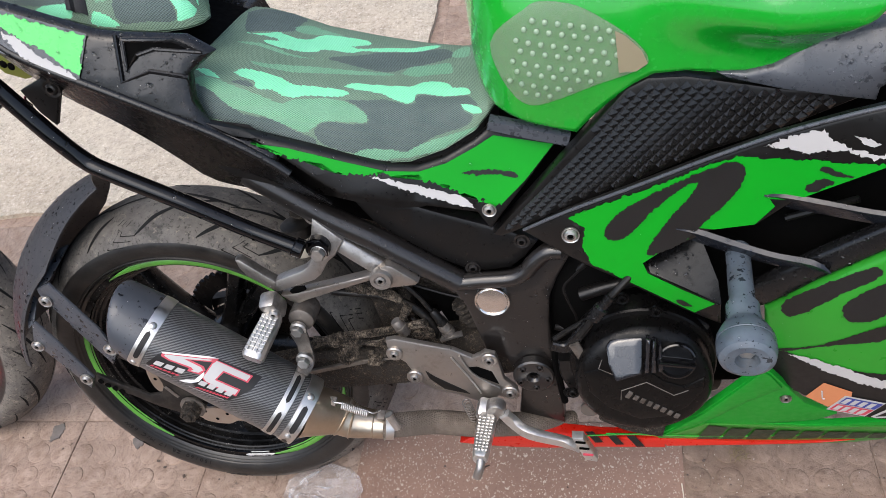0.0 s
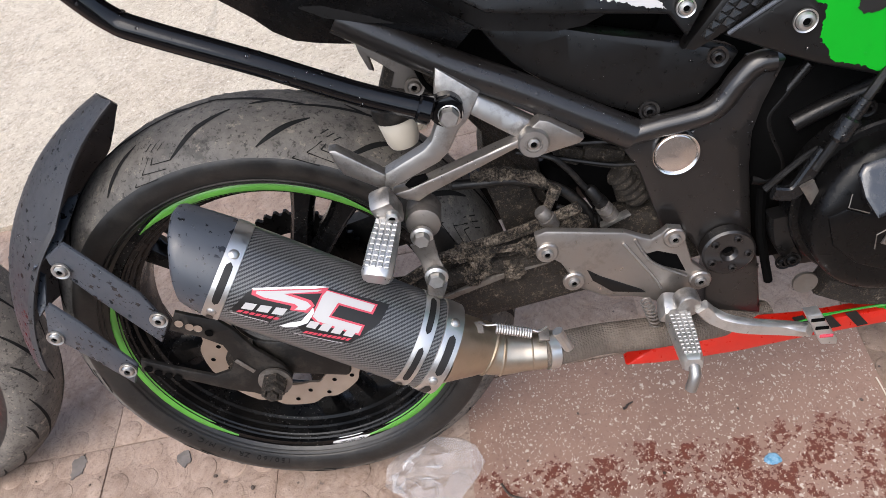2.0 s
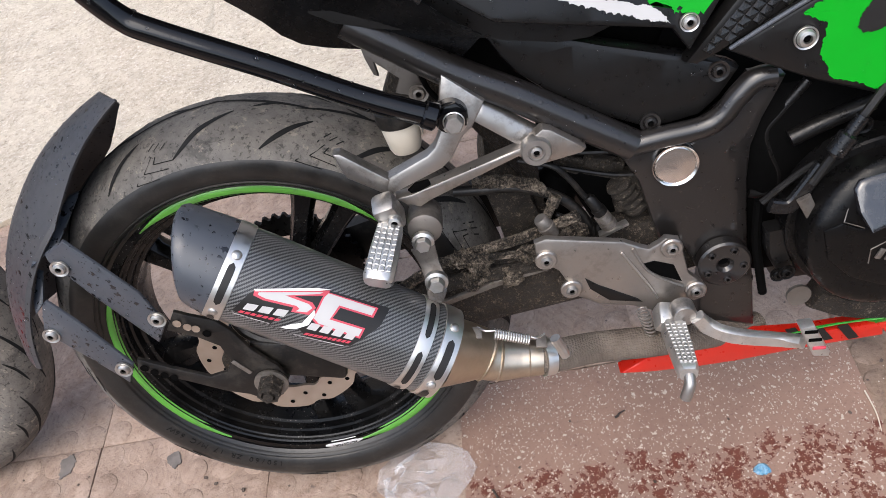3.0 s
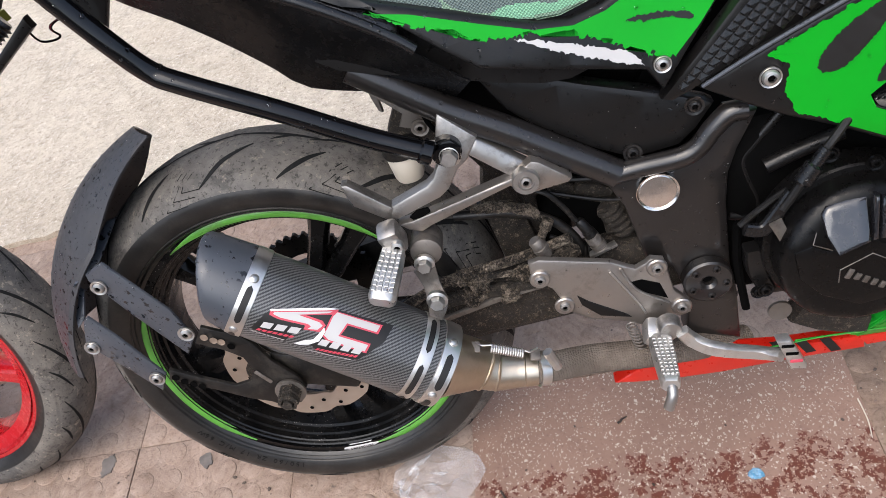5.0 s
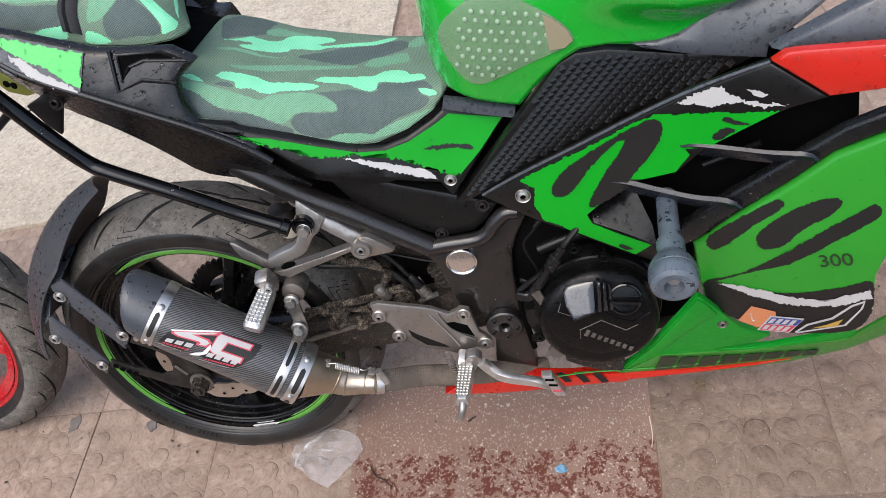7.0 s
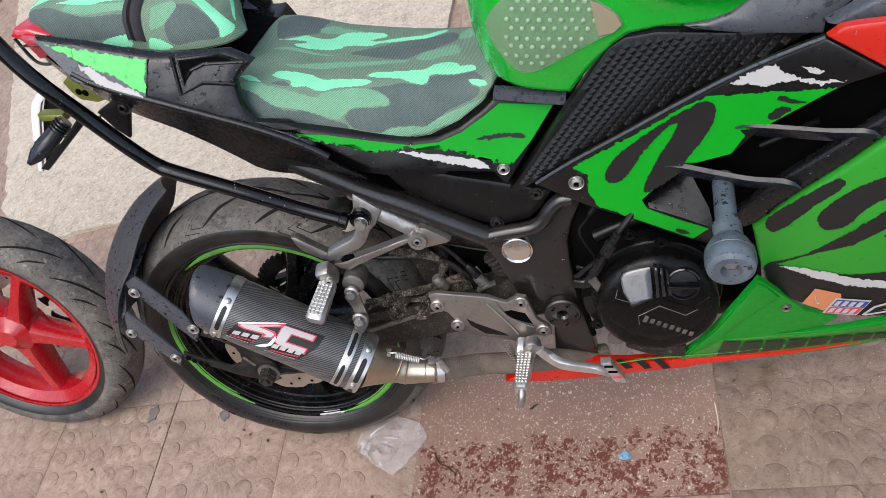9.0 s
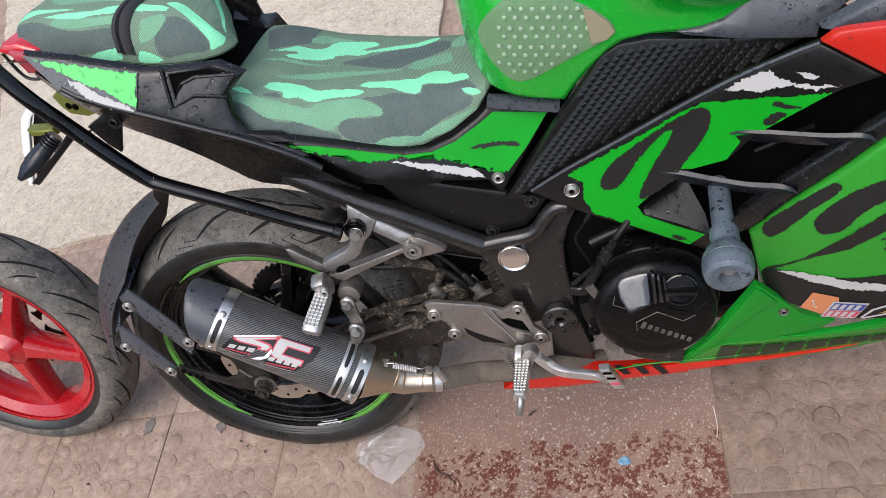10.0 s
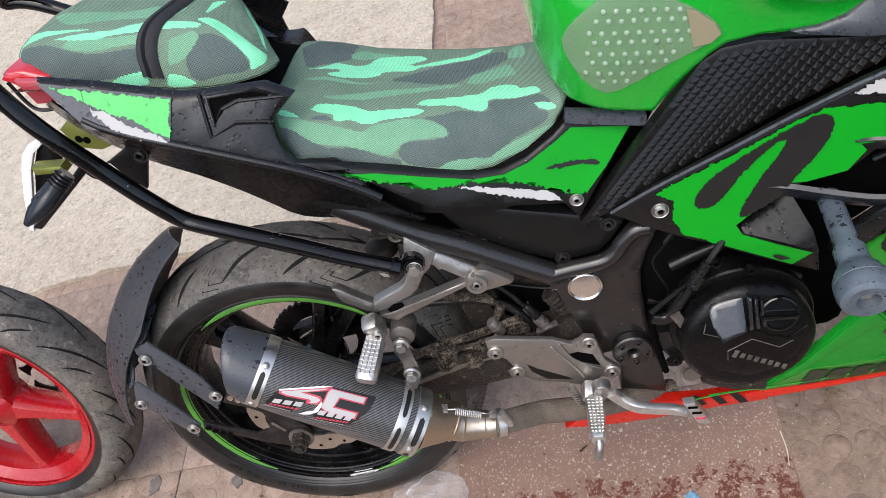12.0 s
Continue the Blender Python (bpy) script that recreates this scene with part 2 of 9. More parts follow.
def mud(name, lo, hi):
    """Black parts splashed with dried mud: clotted patches and fine flecks."""
    n = Nodes(name, (0.02, 0.02, 0.02), 0.7, spec=0.3)
    big, fine, fleck = n.noise(75, 7, 0.78), n.noise(420, 4, 0.7), n.noise(260, 3, 0.8)
    clot = n.math("ADD", n.math("MULTIPLY", big, 0.7), n.math("MULTIPLY", fine, 0.3))
    dry = n.mix(n.gray(fine, 0.35, 0.65), (0.115, 0.092, 0.069), (0.37, 0.305, 0.235))
    col = n.mix(n.gray(clot, lo, hi), n.mix(n.gray(big, 0.35, 0.6), (0.010, 0.009, 0.008), (0.055, 0.045, 0.036)), dry)
    n.color(n.mix(n.gray(fleck, 0.58, 0.66, 0.0, 0.7), col, (0.21, 0.17, 0.13)))
    n.rough(n.gray(big, 0.4, 0.65, 0.4, 0.95))
    n.bump(n.math("ADD", n.gray(clot, lo, hi), fine), 1.0, 0.005)
    return n.mat


MUD, CLOT = mud("mud_flecked_black", 0.54, 0.62), mud("mud_caked", 0.45, 0.55)


def carbon():
    """Twill-woven carbon: threads over two and under two, laid round the can by its own map."""
    n = Nodes("carbon_weave", (0.05, 0.05, 0.05), 0.34, coat=0.35)
    uv = n.t.nodes.new("ShaderNodeUVMap")
    sep = n.t.nodes.new("ShaderNodeSeparateXYZ")
    n.link(uv.outputs[0], sep.inputs[0])
    u, v = [n.math("FLOOR", n.math("MULTIPLY", sep.outputs[k], 1 / 0.00125), 0.0) for k in ("X", "Y")]
    step = n.math("FRACT", n.math("MULTIPLY", n.math("ADD", u, v), 0.25), 0.0)
    over = n.math("LESS_THAN", step, 0.45)
    w = n.noise(14, 3)
    n.color(n.mix(over, n.mix(w, (0.008, 0.008, 0.009), (0.018, 0.018, 0.019)), n.mix(w, (0.085, 0.085, 0.086), (0.17, 0.168, 0.166))))
    n.rough(n.gray(over, 0, 1, 0.28, 0.46))
    n.bump(over, 0.35, 0.0006)
    return n.mat


CARBON = carbon()


def wrap():
    """Heat wrap: a pipe wound with grey-brown ribbed cloth."""
    n = Nodes("heat_wrap", (0.2, 0.18, 0.16), 0.9, spec=0.2)
    v = n.voronoi(330, rnd=0.35, at=n.mapped((1, 1, 1.6)))
    g = n.noise(20, 4)
    n.color(n.mix(n.gray(g, 0.3, 0.7), (0.10, 0.08, 0.065), (0.20, 0.168, 0.138)))
    n.bump(v, 0.7, 0.002)
    return n.mat


WRAP = wrap()


def weave(n):
    """A net of round threads, laid over the cushion from its near side to its crown."""
    sep, com = n.t.nodes.new("ShaderNodeSeparateXYZ"), n.t.nodes.new("ShaderNodeCombineXYZ")
    n.link(n.co, sep.inputs[0])
    n.link(sep.outputs["X"], com.inputs["X"])
    n.link(n.math("ADD", sep.outputs["Y"], sep.outputs["Z"]), com.inputs["Y"])
    return n.voronoi(390, rnd=0.1, at=n.mapped((1, 1, 1), com.outputs[0], turn=(0, 0, 0.78)))


def cloth(name, a, b, hole, deep):
    """Printed net cloth: round threads over dark holes, in two near tones of one colour."""
    n = Nodes(name, a, 0.82, spec=0.22)
    net = weave(n)
    col = n.mix(n.gray(n.noise(24, 4), 0.35, 0.68), a, b)
    n.color(n.mix(n.gray(net, 0.30, 0.60, 0.0, deep), col, hole))
    n.bump(net, 0.7, 0.0016).bump(n.noise(30, 2), 0.1, 0.003)
    return n.mat


CAMO = cloth("olive_cloth", (0.235, 0.345, 0.250), (0.195, 0.300, 0.215), (0.014, 0.024, 0.017), 0.66)
CAMO_DARK = cloth("grey_cloth", (0.155, 0.200, 0.190), (0.125, 0.168, 0.160), (0.010, 0.014, 0.014), 0.72)
CAMO_SOFT = cloth("soft_green_cloth", (0.225, 0.470, 0.300), (0.255, 0.520, 0.335), (0.016, 0.040, 0.026), 0.62)
MINT = cloth("mint_cloth", (0.27, 0.84, 0.50), (0.31, 0.90, 0.56), (0.06, 0.28, 0.14), 0.36)


def clear_pad():
    n = Nodes("clear_rubber_pad", (0.30, 0.36, 0.27), 0.30, spec=0.35)
    n.b.inputs["Alpha"].default_value = 0.30
    n.bump(n.noise(60, 3), 0.1, 0.001)
    return n.mat


PAD = clear_pad()
PAD_STUD = two_tone("cloudy_pad_stud", (0.24, 0.36, 0.235), (0.29, 0.41, 0.28), 0.25, coat=0.4, bump=0.02)


def film():
    n = Nodes("thin_clear_film", (0.80, 0.80, 0.82), 0.14, spec=0.7)
    n.b.inputs["Alpha"].default_value = 0.26
    n.bump(n.noise(40, 4), 0.4, 0.004)
    return n.mat


FILM = film()


def paving(name, a, b, grit):
    """Worn cement tile: broad damp and dusty patches, mottling, grain, pits and a few dark stains; each tile a shade of its own."""
    n = Nodes(name, a, 0.85, spec=0.3)
    big, patch, mid, fine = n.noise(3.2, 5, 0.6), n.noise(9, 6, 0.7), n.noise(34, 6, 0.75), n.noise(420, 3)
    info = n.t.nodes.new("ShaderNodeObjectInfo")
    shade = n.math("ADD", n.math("MULTIPLY", info.outputs["Random"], 0.16), -0.08)
    col = n.mix(n.gray(n.math("ADD", big, shade), 0.38, 0.64), a, b)
    col = n.mix(n.gray(patch, 0.50, 0.66, 0.0, 0.55), col, (a[0] * 0.62, a[1] * 0.57, a[2] * 0.54))
    col = n.mix(n.gray(patch, 0.34, 0.46, 0.55, 0.0), col, (a[0] * 1.28, a[1] * 1.33, a[2] * 1.36))
    grain = n.noise(130, 5, 0.75)
    col = n.mix(n.gray(mid, 0.47, 0.66, 0.0, 0.6), col, (a[0] * 0.64, a[1] * 0.60, a[2] * 0.58))
    col = n.mix(n.gray(mid, 0.33, 0.43, 0.5, 0.0), col, (a[0] * 1.25, a[1] * 1.28, a[2] * 1.3))
    col = n.mix(n.gray(grain, 0.52, 0.64, 0.0, 0.55), col, (a[0] * 0.45, a[1] * 0.42, a[2] * 0.4))
    col = n.mix(n.gray(grain, 0.30, 0.42, 0.5, 0.0), col, (a[0] * 1.35, a[1] * 1.38, a[2] * 1.4))
    if grit:
        col = n.mix(n.ramp(n.voronoi(85), [(0.0, (1,) * 3), (0.07, (1,) * 3), (0.10, (0,) * 3)]), col, (0.48, 0.44, 0.38))
    dark = n.noise(17, 6, 0.75)
    col = n.mix(n.gray(dark, 0.63, 0.69, 0.0, 0.65), col, (0.11, 0.09, 0.08))
    pit = n.math("MULTIPLY", n.ramp(n.voronoi(48), [(0.0, (1,) * 3), (0.07, (1,) * 3), (0.11, (0,) * 3)]), n.gray(n.noise(12, 2), 0.52, 0.6))
    n.color(n.mix(n.math("MULTIPLY", pit, 0.8), col, (0.07, 0.055, 0.048)))
    n.rough(n.gray(mid, 0.3, 0.7, 0.6, 0.95))
    n.bump(fine, 0.5, 0.0012).bump(grain, 0.6, 0.002).bump(mid, 0.6, 0.004).bump(patch, 0.3, 0.006)
    return n.mat


TILE = paving("pink_paving", (0.365, 0.268, 0.210), (0.315, 0.238, 0.190), False)
TILE_RED = paving("brown_paving", (0.268, 0.190, 0.142), (0.226, 0.164, 0.125), True)
# dirt colour set dark to dim what the black panels reflect
JOINT = paving("darkened_ground_dirt", (0.115, 0.088, 0.072), (0.085, 0.066, 0.056), False)


def terrazzo():
    n = Nodes("terrazzo", (0.32, 0.2, 0.16), 0.6, spec=0.4)
    warp = n.t.nodes.new("ShaderNodeVectorMath")
    warp.operation = "MULTIPLY_ADD"
    nz = n.t.nodes.new("ShaderNodeTexNoise")
    nz.inputs["Scale"].default_value = 110
    n.link(n.co, nz.inputs["Vector"])
    n.link(nz.outputs["Color"], warp.inputs[0])
    warp.inputs[1].default_value = (0.012, 0.012, 0.012)
    n.link(n.co, warp.inputs[2])
    base = n.mix(n.gray(n.noise(3, 4), 0.35, 0.65), (0.285, 0.180, 0.136), (0.222, 0.139, 0.106))
    base = n.mix(n.gray(n.noise(26, 6, 0.75), 0.5, 0.66, 0.0, 0.5), base, (0.20, 0.118, 0.092))
    chip = (0, 0, 0)
    for scale, size, turn in ((78, 0.13, 0.0), (120, 0.15, 0.7), (185, 0.17, 1.9), (270, 0.19, 2.6)):
        v = n.t.nodes.new("ShaderNodeTexVoronoi")
        v.distance = "CHEBYCHEV"
        v.inputs["Scale"].default_value = scale
        n.link(n.mapped((1, 0.72, 1), warp.outputs[0], turn=(0, 0, turn)), v.inputs["Vector"])
        k = n.math("MULTIPLY", n.ramp(v.outputs["Distance"], [(0.0, (1,) * 3), (size, (1,) * 3), (size + 0.025, (0,) * 3)]), n.gray(v.outputs["Color"], 0.50, 0.52))
        chip = k if isinstance(chip, tuple) else n.math("MAXIMUM", chip, k)
    tone = n.mix(n.noise(120, 2), (0.34, 0.275, 0.215), (0.58, 0.505, 0.42))
    col = n.mix(chip, base, tone)
    # damp rust-red blotches that fade out towards the machine
    sep = n.t.nodes.new("ShaderNodeSeparateXYZ")
    n.link(n.co, sep.inputs[0])
    near = n.math("MULTIPLY", n.math("ADD", sep.outputs["Y"], 0.095), -4.0)
    blot = n.math("ADD", n.math("ADD", n.math("MULTIPLY", n.noise(26, 3, 0.6), 0.45), n.math("MULTIPLY", n.noise(95, 5, 0.7), 0.55)), n.math("MINIMUM", n.math("MAXIMUM", near, -0.4), 0.035))
    wet = n.gray(blot, 0.535, 0.56)
    col = n.mix(n.math("MULTIPLY", wet, n.gray(chip, 0, 1, 0.9, 0.35)), col, (0.112, 0.030, 0.019))
    gr = n.noise(190, 4, 0.7)
    col = n.mix(n.gray(gr, 0.56, 0.68, 0.0, 0.5), col, (0.10, 0.06, 0.05))
    n.color(col)
    n.rough(n.gray(wet, 0, 1, 0.62, 0.32))
    n.bump(n.noise(200, 3), 0.2, 0.0008)
    return n.mat


TERRAZZO = terrazzo()


def concrete():
    n = Nodes("rough_concrete", (0.55, 0.5, 0.44), 0.9, spec=0.25)
    big, mid, fine = n.noise(2.2, 6, 0.65), n.noise(19, 7, 0.75), n.noise(150, 4, 0.7)
    col = n.mix(n.gray(big, 0.38, 0.62), (0.605, 0.535, 0.430), (0.525, 0.456, 0.360))
    col = n.mix(n.gray(mid, 0.46, 0.66, 0.0, 0.55), col, (0.36, 0.30, 0.235))
    lump, grit = n.noise(42, 6, 0.8), n.noise(95, 6, 0.85)
    col = n.mix(n.gray(lump, 0.54, 0.64, 0.0, 0.6), col, (0.27, 0.22, 0.17))
    col = n.mix(n.gray(grit, 0.56, 0.62, 0.0, 0.75), col, (0.22, 0.18, 0.145))
    col = n.mix(n.gray(grit, 0.38, 0.45, 0.85, 0.0), col, (0.76, 0.705, 0.62))
    col = n.mix(n.gray(fine, 0.60, 0.68, 0.0, 0.5), col, (0.18, 0.15, 0.125))
    streak = n.noise(9, 5, 0.7, stretch=(1.0, 0.25, 1))
    col = n.mix(n.gray(streak, 0.62, 0.70, 0.0, 0.35), col, (0.16, 0.14, 0.12))
    n.color(col)
    n.bump(mid, 0.5, 0.008).bump(lump, 0.5, 0.006).bump(grit, 0.6, 0.004).bump(fine, 0.4, 0.002)
    return n.mat


CONCRETE = concrete()


# ---- mesh helpers ----
def finish(name, bm, mat, parent=None, label="", sharp=35):
    """One mesh object from a bmesh, shaded smooth but for its sharp edges."""
    me = bpy.data.meshes.new(name)
    bm.normal_update()
    bm.to_mesh(me)
    bm.free()
    for p in me.polygons:
        p.use_smooth = True
    me.set_sharp_from_angle(angle=radians(sharp))
    me.materials.append(mat)
    ob = new(name, me)
    if parent:
        ob.parent = parent
    if label:
        ob["label"] = label
    return ob


def part(name, bm, mat, parent, label="", sharp=35):
    return finish(name, bm, mat, parent, label, sharp)


def thing(name, label, category, at=(0, 0, 0), turn=(0, 0, 0), group="", kind=""):
    ob = new(name)
    ob.location = at
    ob.rotation_euler = [radians(a) for a in turn]
    ob.empty_display_size = 0.05
    return tagged(ob, label, category, group, kind)


def area(pts):
    return 0.5 * sum(a[0] * b[1] - b[0] * a[1] for a, b in zip(pts, pts[1:] + pts[:1]))


def inset(pts, d):
    """A counter-clockwise outline moved inwards by d."""
    out, n = [], len(pts)
    for i in range(n):
        p, a, b = Vector(pts[i]), Vector(pts[i - 1]), Vector(pts[(i + 1) % n])
        u, v = (p - a).normalized(), (b - p).normalized()
        nu, nv = Vector((-u.y, u.x)), Vector((-v.y, v.x))
        m = nu + nv
        m = m / max(0.35, m.dot(nu)) if m.length > 1e-6 else nu
        out.append(tuple(p + m * d))
    return out


def edge_dist(x, z, pts):
    best = 9.0
    for a, b in zip(pts, pts[1:] + pts[:1]):
        dx, dz = b[0] - a[0], b[1] - a[1]
        k = max(0.0, min(1.0, ((x - a[0]) * dx + (z - a[1]) * dz) / max(1e-12, dx * dx + dz * dz)))
        best = min(best, math.hypot(x - a[0] - k * dx, z - a[1] - k * dz))
    return best


def flat(y):
    return lambda x, z: y


def plate_bm(outline, f, thick, r=0.003, step=0.04, side=-1):
    """A panel whose outline is given in the side view (x, z), whose face follows y = f(x, z), with rounded edges and a thickness."""
    pts = [tuple(p) for p in outline]
    if area(pts) < 0:
        pts.reverse()
    bm = bmesh.new()
    rings = [pts, inset(pts, r * 0.3), inset(pts, r)] if r else [pts]
    vs = [[bm.verts.new((x, 0, z)) for x, z in ring] for ring in rings]
    n = len(pts)
    for a, b in zip(vs, vs[1:]):
        for i in range(n):
            bm.faces.new((a[i], a[(i + 1) % n], b[(i + 1) % n], b[i]))
    bm.faces.new(vs[-1])
    if step:
        for axis in (0, 2):
            lo, hi = min(p[axis // 2] for p in pts), max(p[axis // 2] for p in pts)
            k = math.ceil((hi - lo) / step)
            for i in range(1, k):
                co, no = Vector((0, 0, 0)), Vector((0, 0, 0))
                co[axis], no[axis] = lo + (hi - lo) * i / k, 1
                bmesh.ops.bisect_plane(bm, geom=bm.verts[:] + bm.edges[:] + bm.faces[:], plane_co=co, plane_no=no, dist=1e-6)
    front = bm.verts[:]
    base = {}
    for v in front:
        y = f(v.co.x, v.co.z)
        base[v] = y
        d = edge_dist(v.co.x, v.co.z, pts) if r else 0
        lift = r - math.sqrt(max(0.0, r * r - (r - d) ** 2)) if r and d < r else 0.0
        v.co.y = y + lift
    faces = bm.faces[:]
    edges = [e for e in bm.edges if e.is_boundary]
    back = {v: bm.verts.new((v.co.x, base[v] + thick, v.co.z)) for v in front}
    for fc in faces:
        bm.faces.new([back[v] for v in reversed(fc.verts)])
    for e in edges:
        a, b = e.verts
        bm.faces.new((a, b, back[b], back[a]))
    bmesh.ops.recalc_face_normals(bm, faces=bm.faces[:])
    if side > 0:
        for v in bm.verts:
            v.co.y = -v.co.y
        bmesh.ops.reverse_faces(bm, faces=bm.faces[:])
    return bm


def plate(name, outline, f, thick, mat, parent, r=0.003, step=0.04, label="", side=-1, sharp=40):
    return part(name, plate_bm(outline, f, thick, r, step, side), mat, parent, label, sharp)


def torn(pts, jag, step, seed, clean=()):
    """An outline with a torn, ragged edge, coarse and fine; the sides named in clean stay straight."""
    out, n = [], len(pts)
    step = min(step, 0.0012) if step < 0.02 else step
    for i in range(n):
        a, b = Vector(pts[i]), Vector(pts[(i + 1) % n])
        k = 1 if i in clean else max(1, round((b - a).length / step))
        for j in range(k):
            p = a + (b - a) * (j / k)
            q = Vector((p.x, p.y, seed * 0.37))
            if i in clean or (j == 0 and (i - 1) % n in clean):
                out.append(tuple(p))
                continue
            d = noise.noise_vector(q * 90) * 1.2 + noise.noise_vector(q * 300) * 1.7 + noise.noise_vector(q * 800) * 0.8
            out.append((p.x + jag * d.x, p.y + jag * d.y))
    return out


def eased(pts, times=2):
    """An outline whose corners are cut until it is round."""
    for _ in range(times):
        out = []
        for a, b in zip(pts, pts[1:] + pts[:1]):
            out += [(0.8 * a[0] + 0.2 * b[0], 0.8 * a[1] + 0.2 * b[1]), (0.2 * a[0] + 0.8 * b[0], 0.2 * a[1] + 0.8 * b[1])]
        pts = out
    return pts


def film_patch(name, outline, f, mat, parent, jag=0.0, step=0.004, seed=1, lift=0.0009, label="", clean=()):
    """A thin printed film that lies on a panel's face."""
    if jag and mat == INK:
        outline = eased(outline)
    pts = torn(outline, jag, step, seed, clean) if jag else [tuple(p) for p in outline]
    if area(pts) < 0:
        pts.reverse()
    bm = bmesh.new()
    bm.faces.new([bm.verts.new((x, 0, z)) for x, z in pts])
    for axis in (0, 2):
        lo, hi = min(p[axis // 2] for p in pts), max(p[axis // 2] for p in pts)
        k = math.ceil((hi - lo) / 0.04)
        for i in range(1, k):
            co, no = Vector((0, 0, 0)), Vector((0, 0, 0))
            co[axis], no[axis] = lo + (hi - lo) * i / k, 1
            bmesh.ops.bisect_plane(bm, geom=bm.verts[:] + bm.edges[:] + bm.faces[:], plane_co=co, plane_no=no, dist=1e-6)
    for v in bm.verts:
        v.co.y = f(v.co.x, v.co.z) - lift
    bm.normal_update()
    for fc in bm.faces:
        if fc.normal.y > 0:
            fc.normal_flip()
    return part(name, bm, mat, parent, label, 60)


def smooth_path(pts, sub=6):
    p = [Vector(q) for q in pts]
    if len(p) < 3:
        return p
    out = []
    for i in range(len(p) - 1):
        a, b, c, d = p[max(0, i - 1)], p[i], p[i + 1], p[min(len(p) - 1, i + 2)]
        for j in range(sub):
            t = j / sub
            out.append(0.5 * (2 * b + (c - a) * t + (2 * a - 5 * b + 4 * c - d) * t * t + (3 * b - a - 3 * c + d) * t ** 3))
    return out + [p[-1]]


def add_tube(bm, pts, r, n=12, sub=6, smooth=True, squash=1.0):
    """A round bar along a path. r: one radius, or one at each given point."""
    path = smooth_path(pts, sub) if smooth else [Vector(q) for q in pts]
    radii = [r] * len(path) if isinstance(r, (int, float)) else [float(np.interp(i / max(1, len(path) - 1) * (len(r) - 1), range(len(r)), r)) for i in range(len(path))]
    rings, up = [], None
    for i, p in enumerate(path):
        d = (path[min(i + 1, len(path) - 1)] - path[max(i - 1, 0)]).normalized()
        if up is None:
            up = d.orthogonal().normalized() if abs(d.z) > 0.9 else (Vector((0, 0, 1)) - d * d.z).normalized()
        up = (up - d * up.dot(d)).normalized()
        side = d.cross(up)
        rings.append([bm.verts.new(p + radii[i] * (math.cos(2 * math.pi * k / n) * side * squash + math.sin(2 * math.pi * k / n) * up)) for k in range(n)])
    for a, b in zip(rings, rings[1:]):
        for k in range(n):
            bm.faces.new((a[k], a[(k + 1) % n], b[(k + 1) % n], b[k]))
    bm.faces.new(list(reversed(rings[0])))
    bm.faces.new(rings[-1])
    return bm


def tube(name, pts, r, mat, parent, n=12, sub=6, smooth=True, label="", squash=1.0):
    bm = add_tube(bmesh.new(), pts, r, n, sub, smooth, squash)
    bmesh.ops.recalc_face_normals(bm, faces=bm.faces[:])
    return part(name, bm, mat, parent, label)


def frame_along(a, b):
    """A turn and place that carries the z axis on to the way from a to b."""
    d = (Vector(b) - Vector(a)).normalized()
    return Matrix.Translation(a) @ d.to_track_quat("Z", "Y").to_matrix().to_4x4()


def add_lathe(bm, profile, m=Matrix(), n=32, arc=(0.0, 360.0)):
    """A turned body: a profile of (radius, height) about the z axis of m."""
    full = abs(arc[1] - arc[0] - 360) < 1e-6
    k = n if full else n + 1
    rings = []
    for r, h in profile:
        ring = []
        for i in range(k):
            a = radians(arc[0] + (arc[1] - arc[0]) * i / n)
            ring.append(bm.verts.new(m @ Vector((r * math.cos(a), r * math.sin(a), h))))
        rings.append(ring)
    for a, b in zip(rings, rings[1:]):
        for i in range(n):
            j = (i + 1) % k
            bm.faces.new((a[i], a[j], b[j], b[i]))
    return bm


def lathe(name, profile, m, mat, parent, n=32, arc=(0.0, 360.0), label="", sharp=35):
    bm = add_lathe(bmesh.new(), profile, m, n, arc)
    bmesh.ops.remove_doubles(bm, verts=bm.verts[:], dist=1e-6)
    bmesh.ops.recalc_face_normals(bm, faces=bm.faces[:])
    return part(name, bm, mat, parent, label, sharp)


OUT = Matrix.Rotation(radians(90), 4, "X")  # z axis of a turned body points to -y, out of the near side


def at_side(x, y, z):
    return Matrix.Translation((x, y, z)) @ OUT


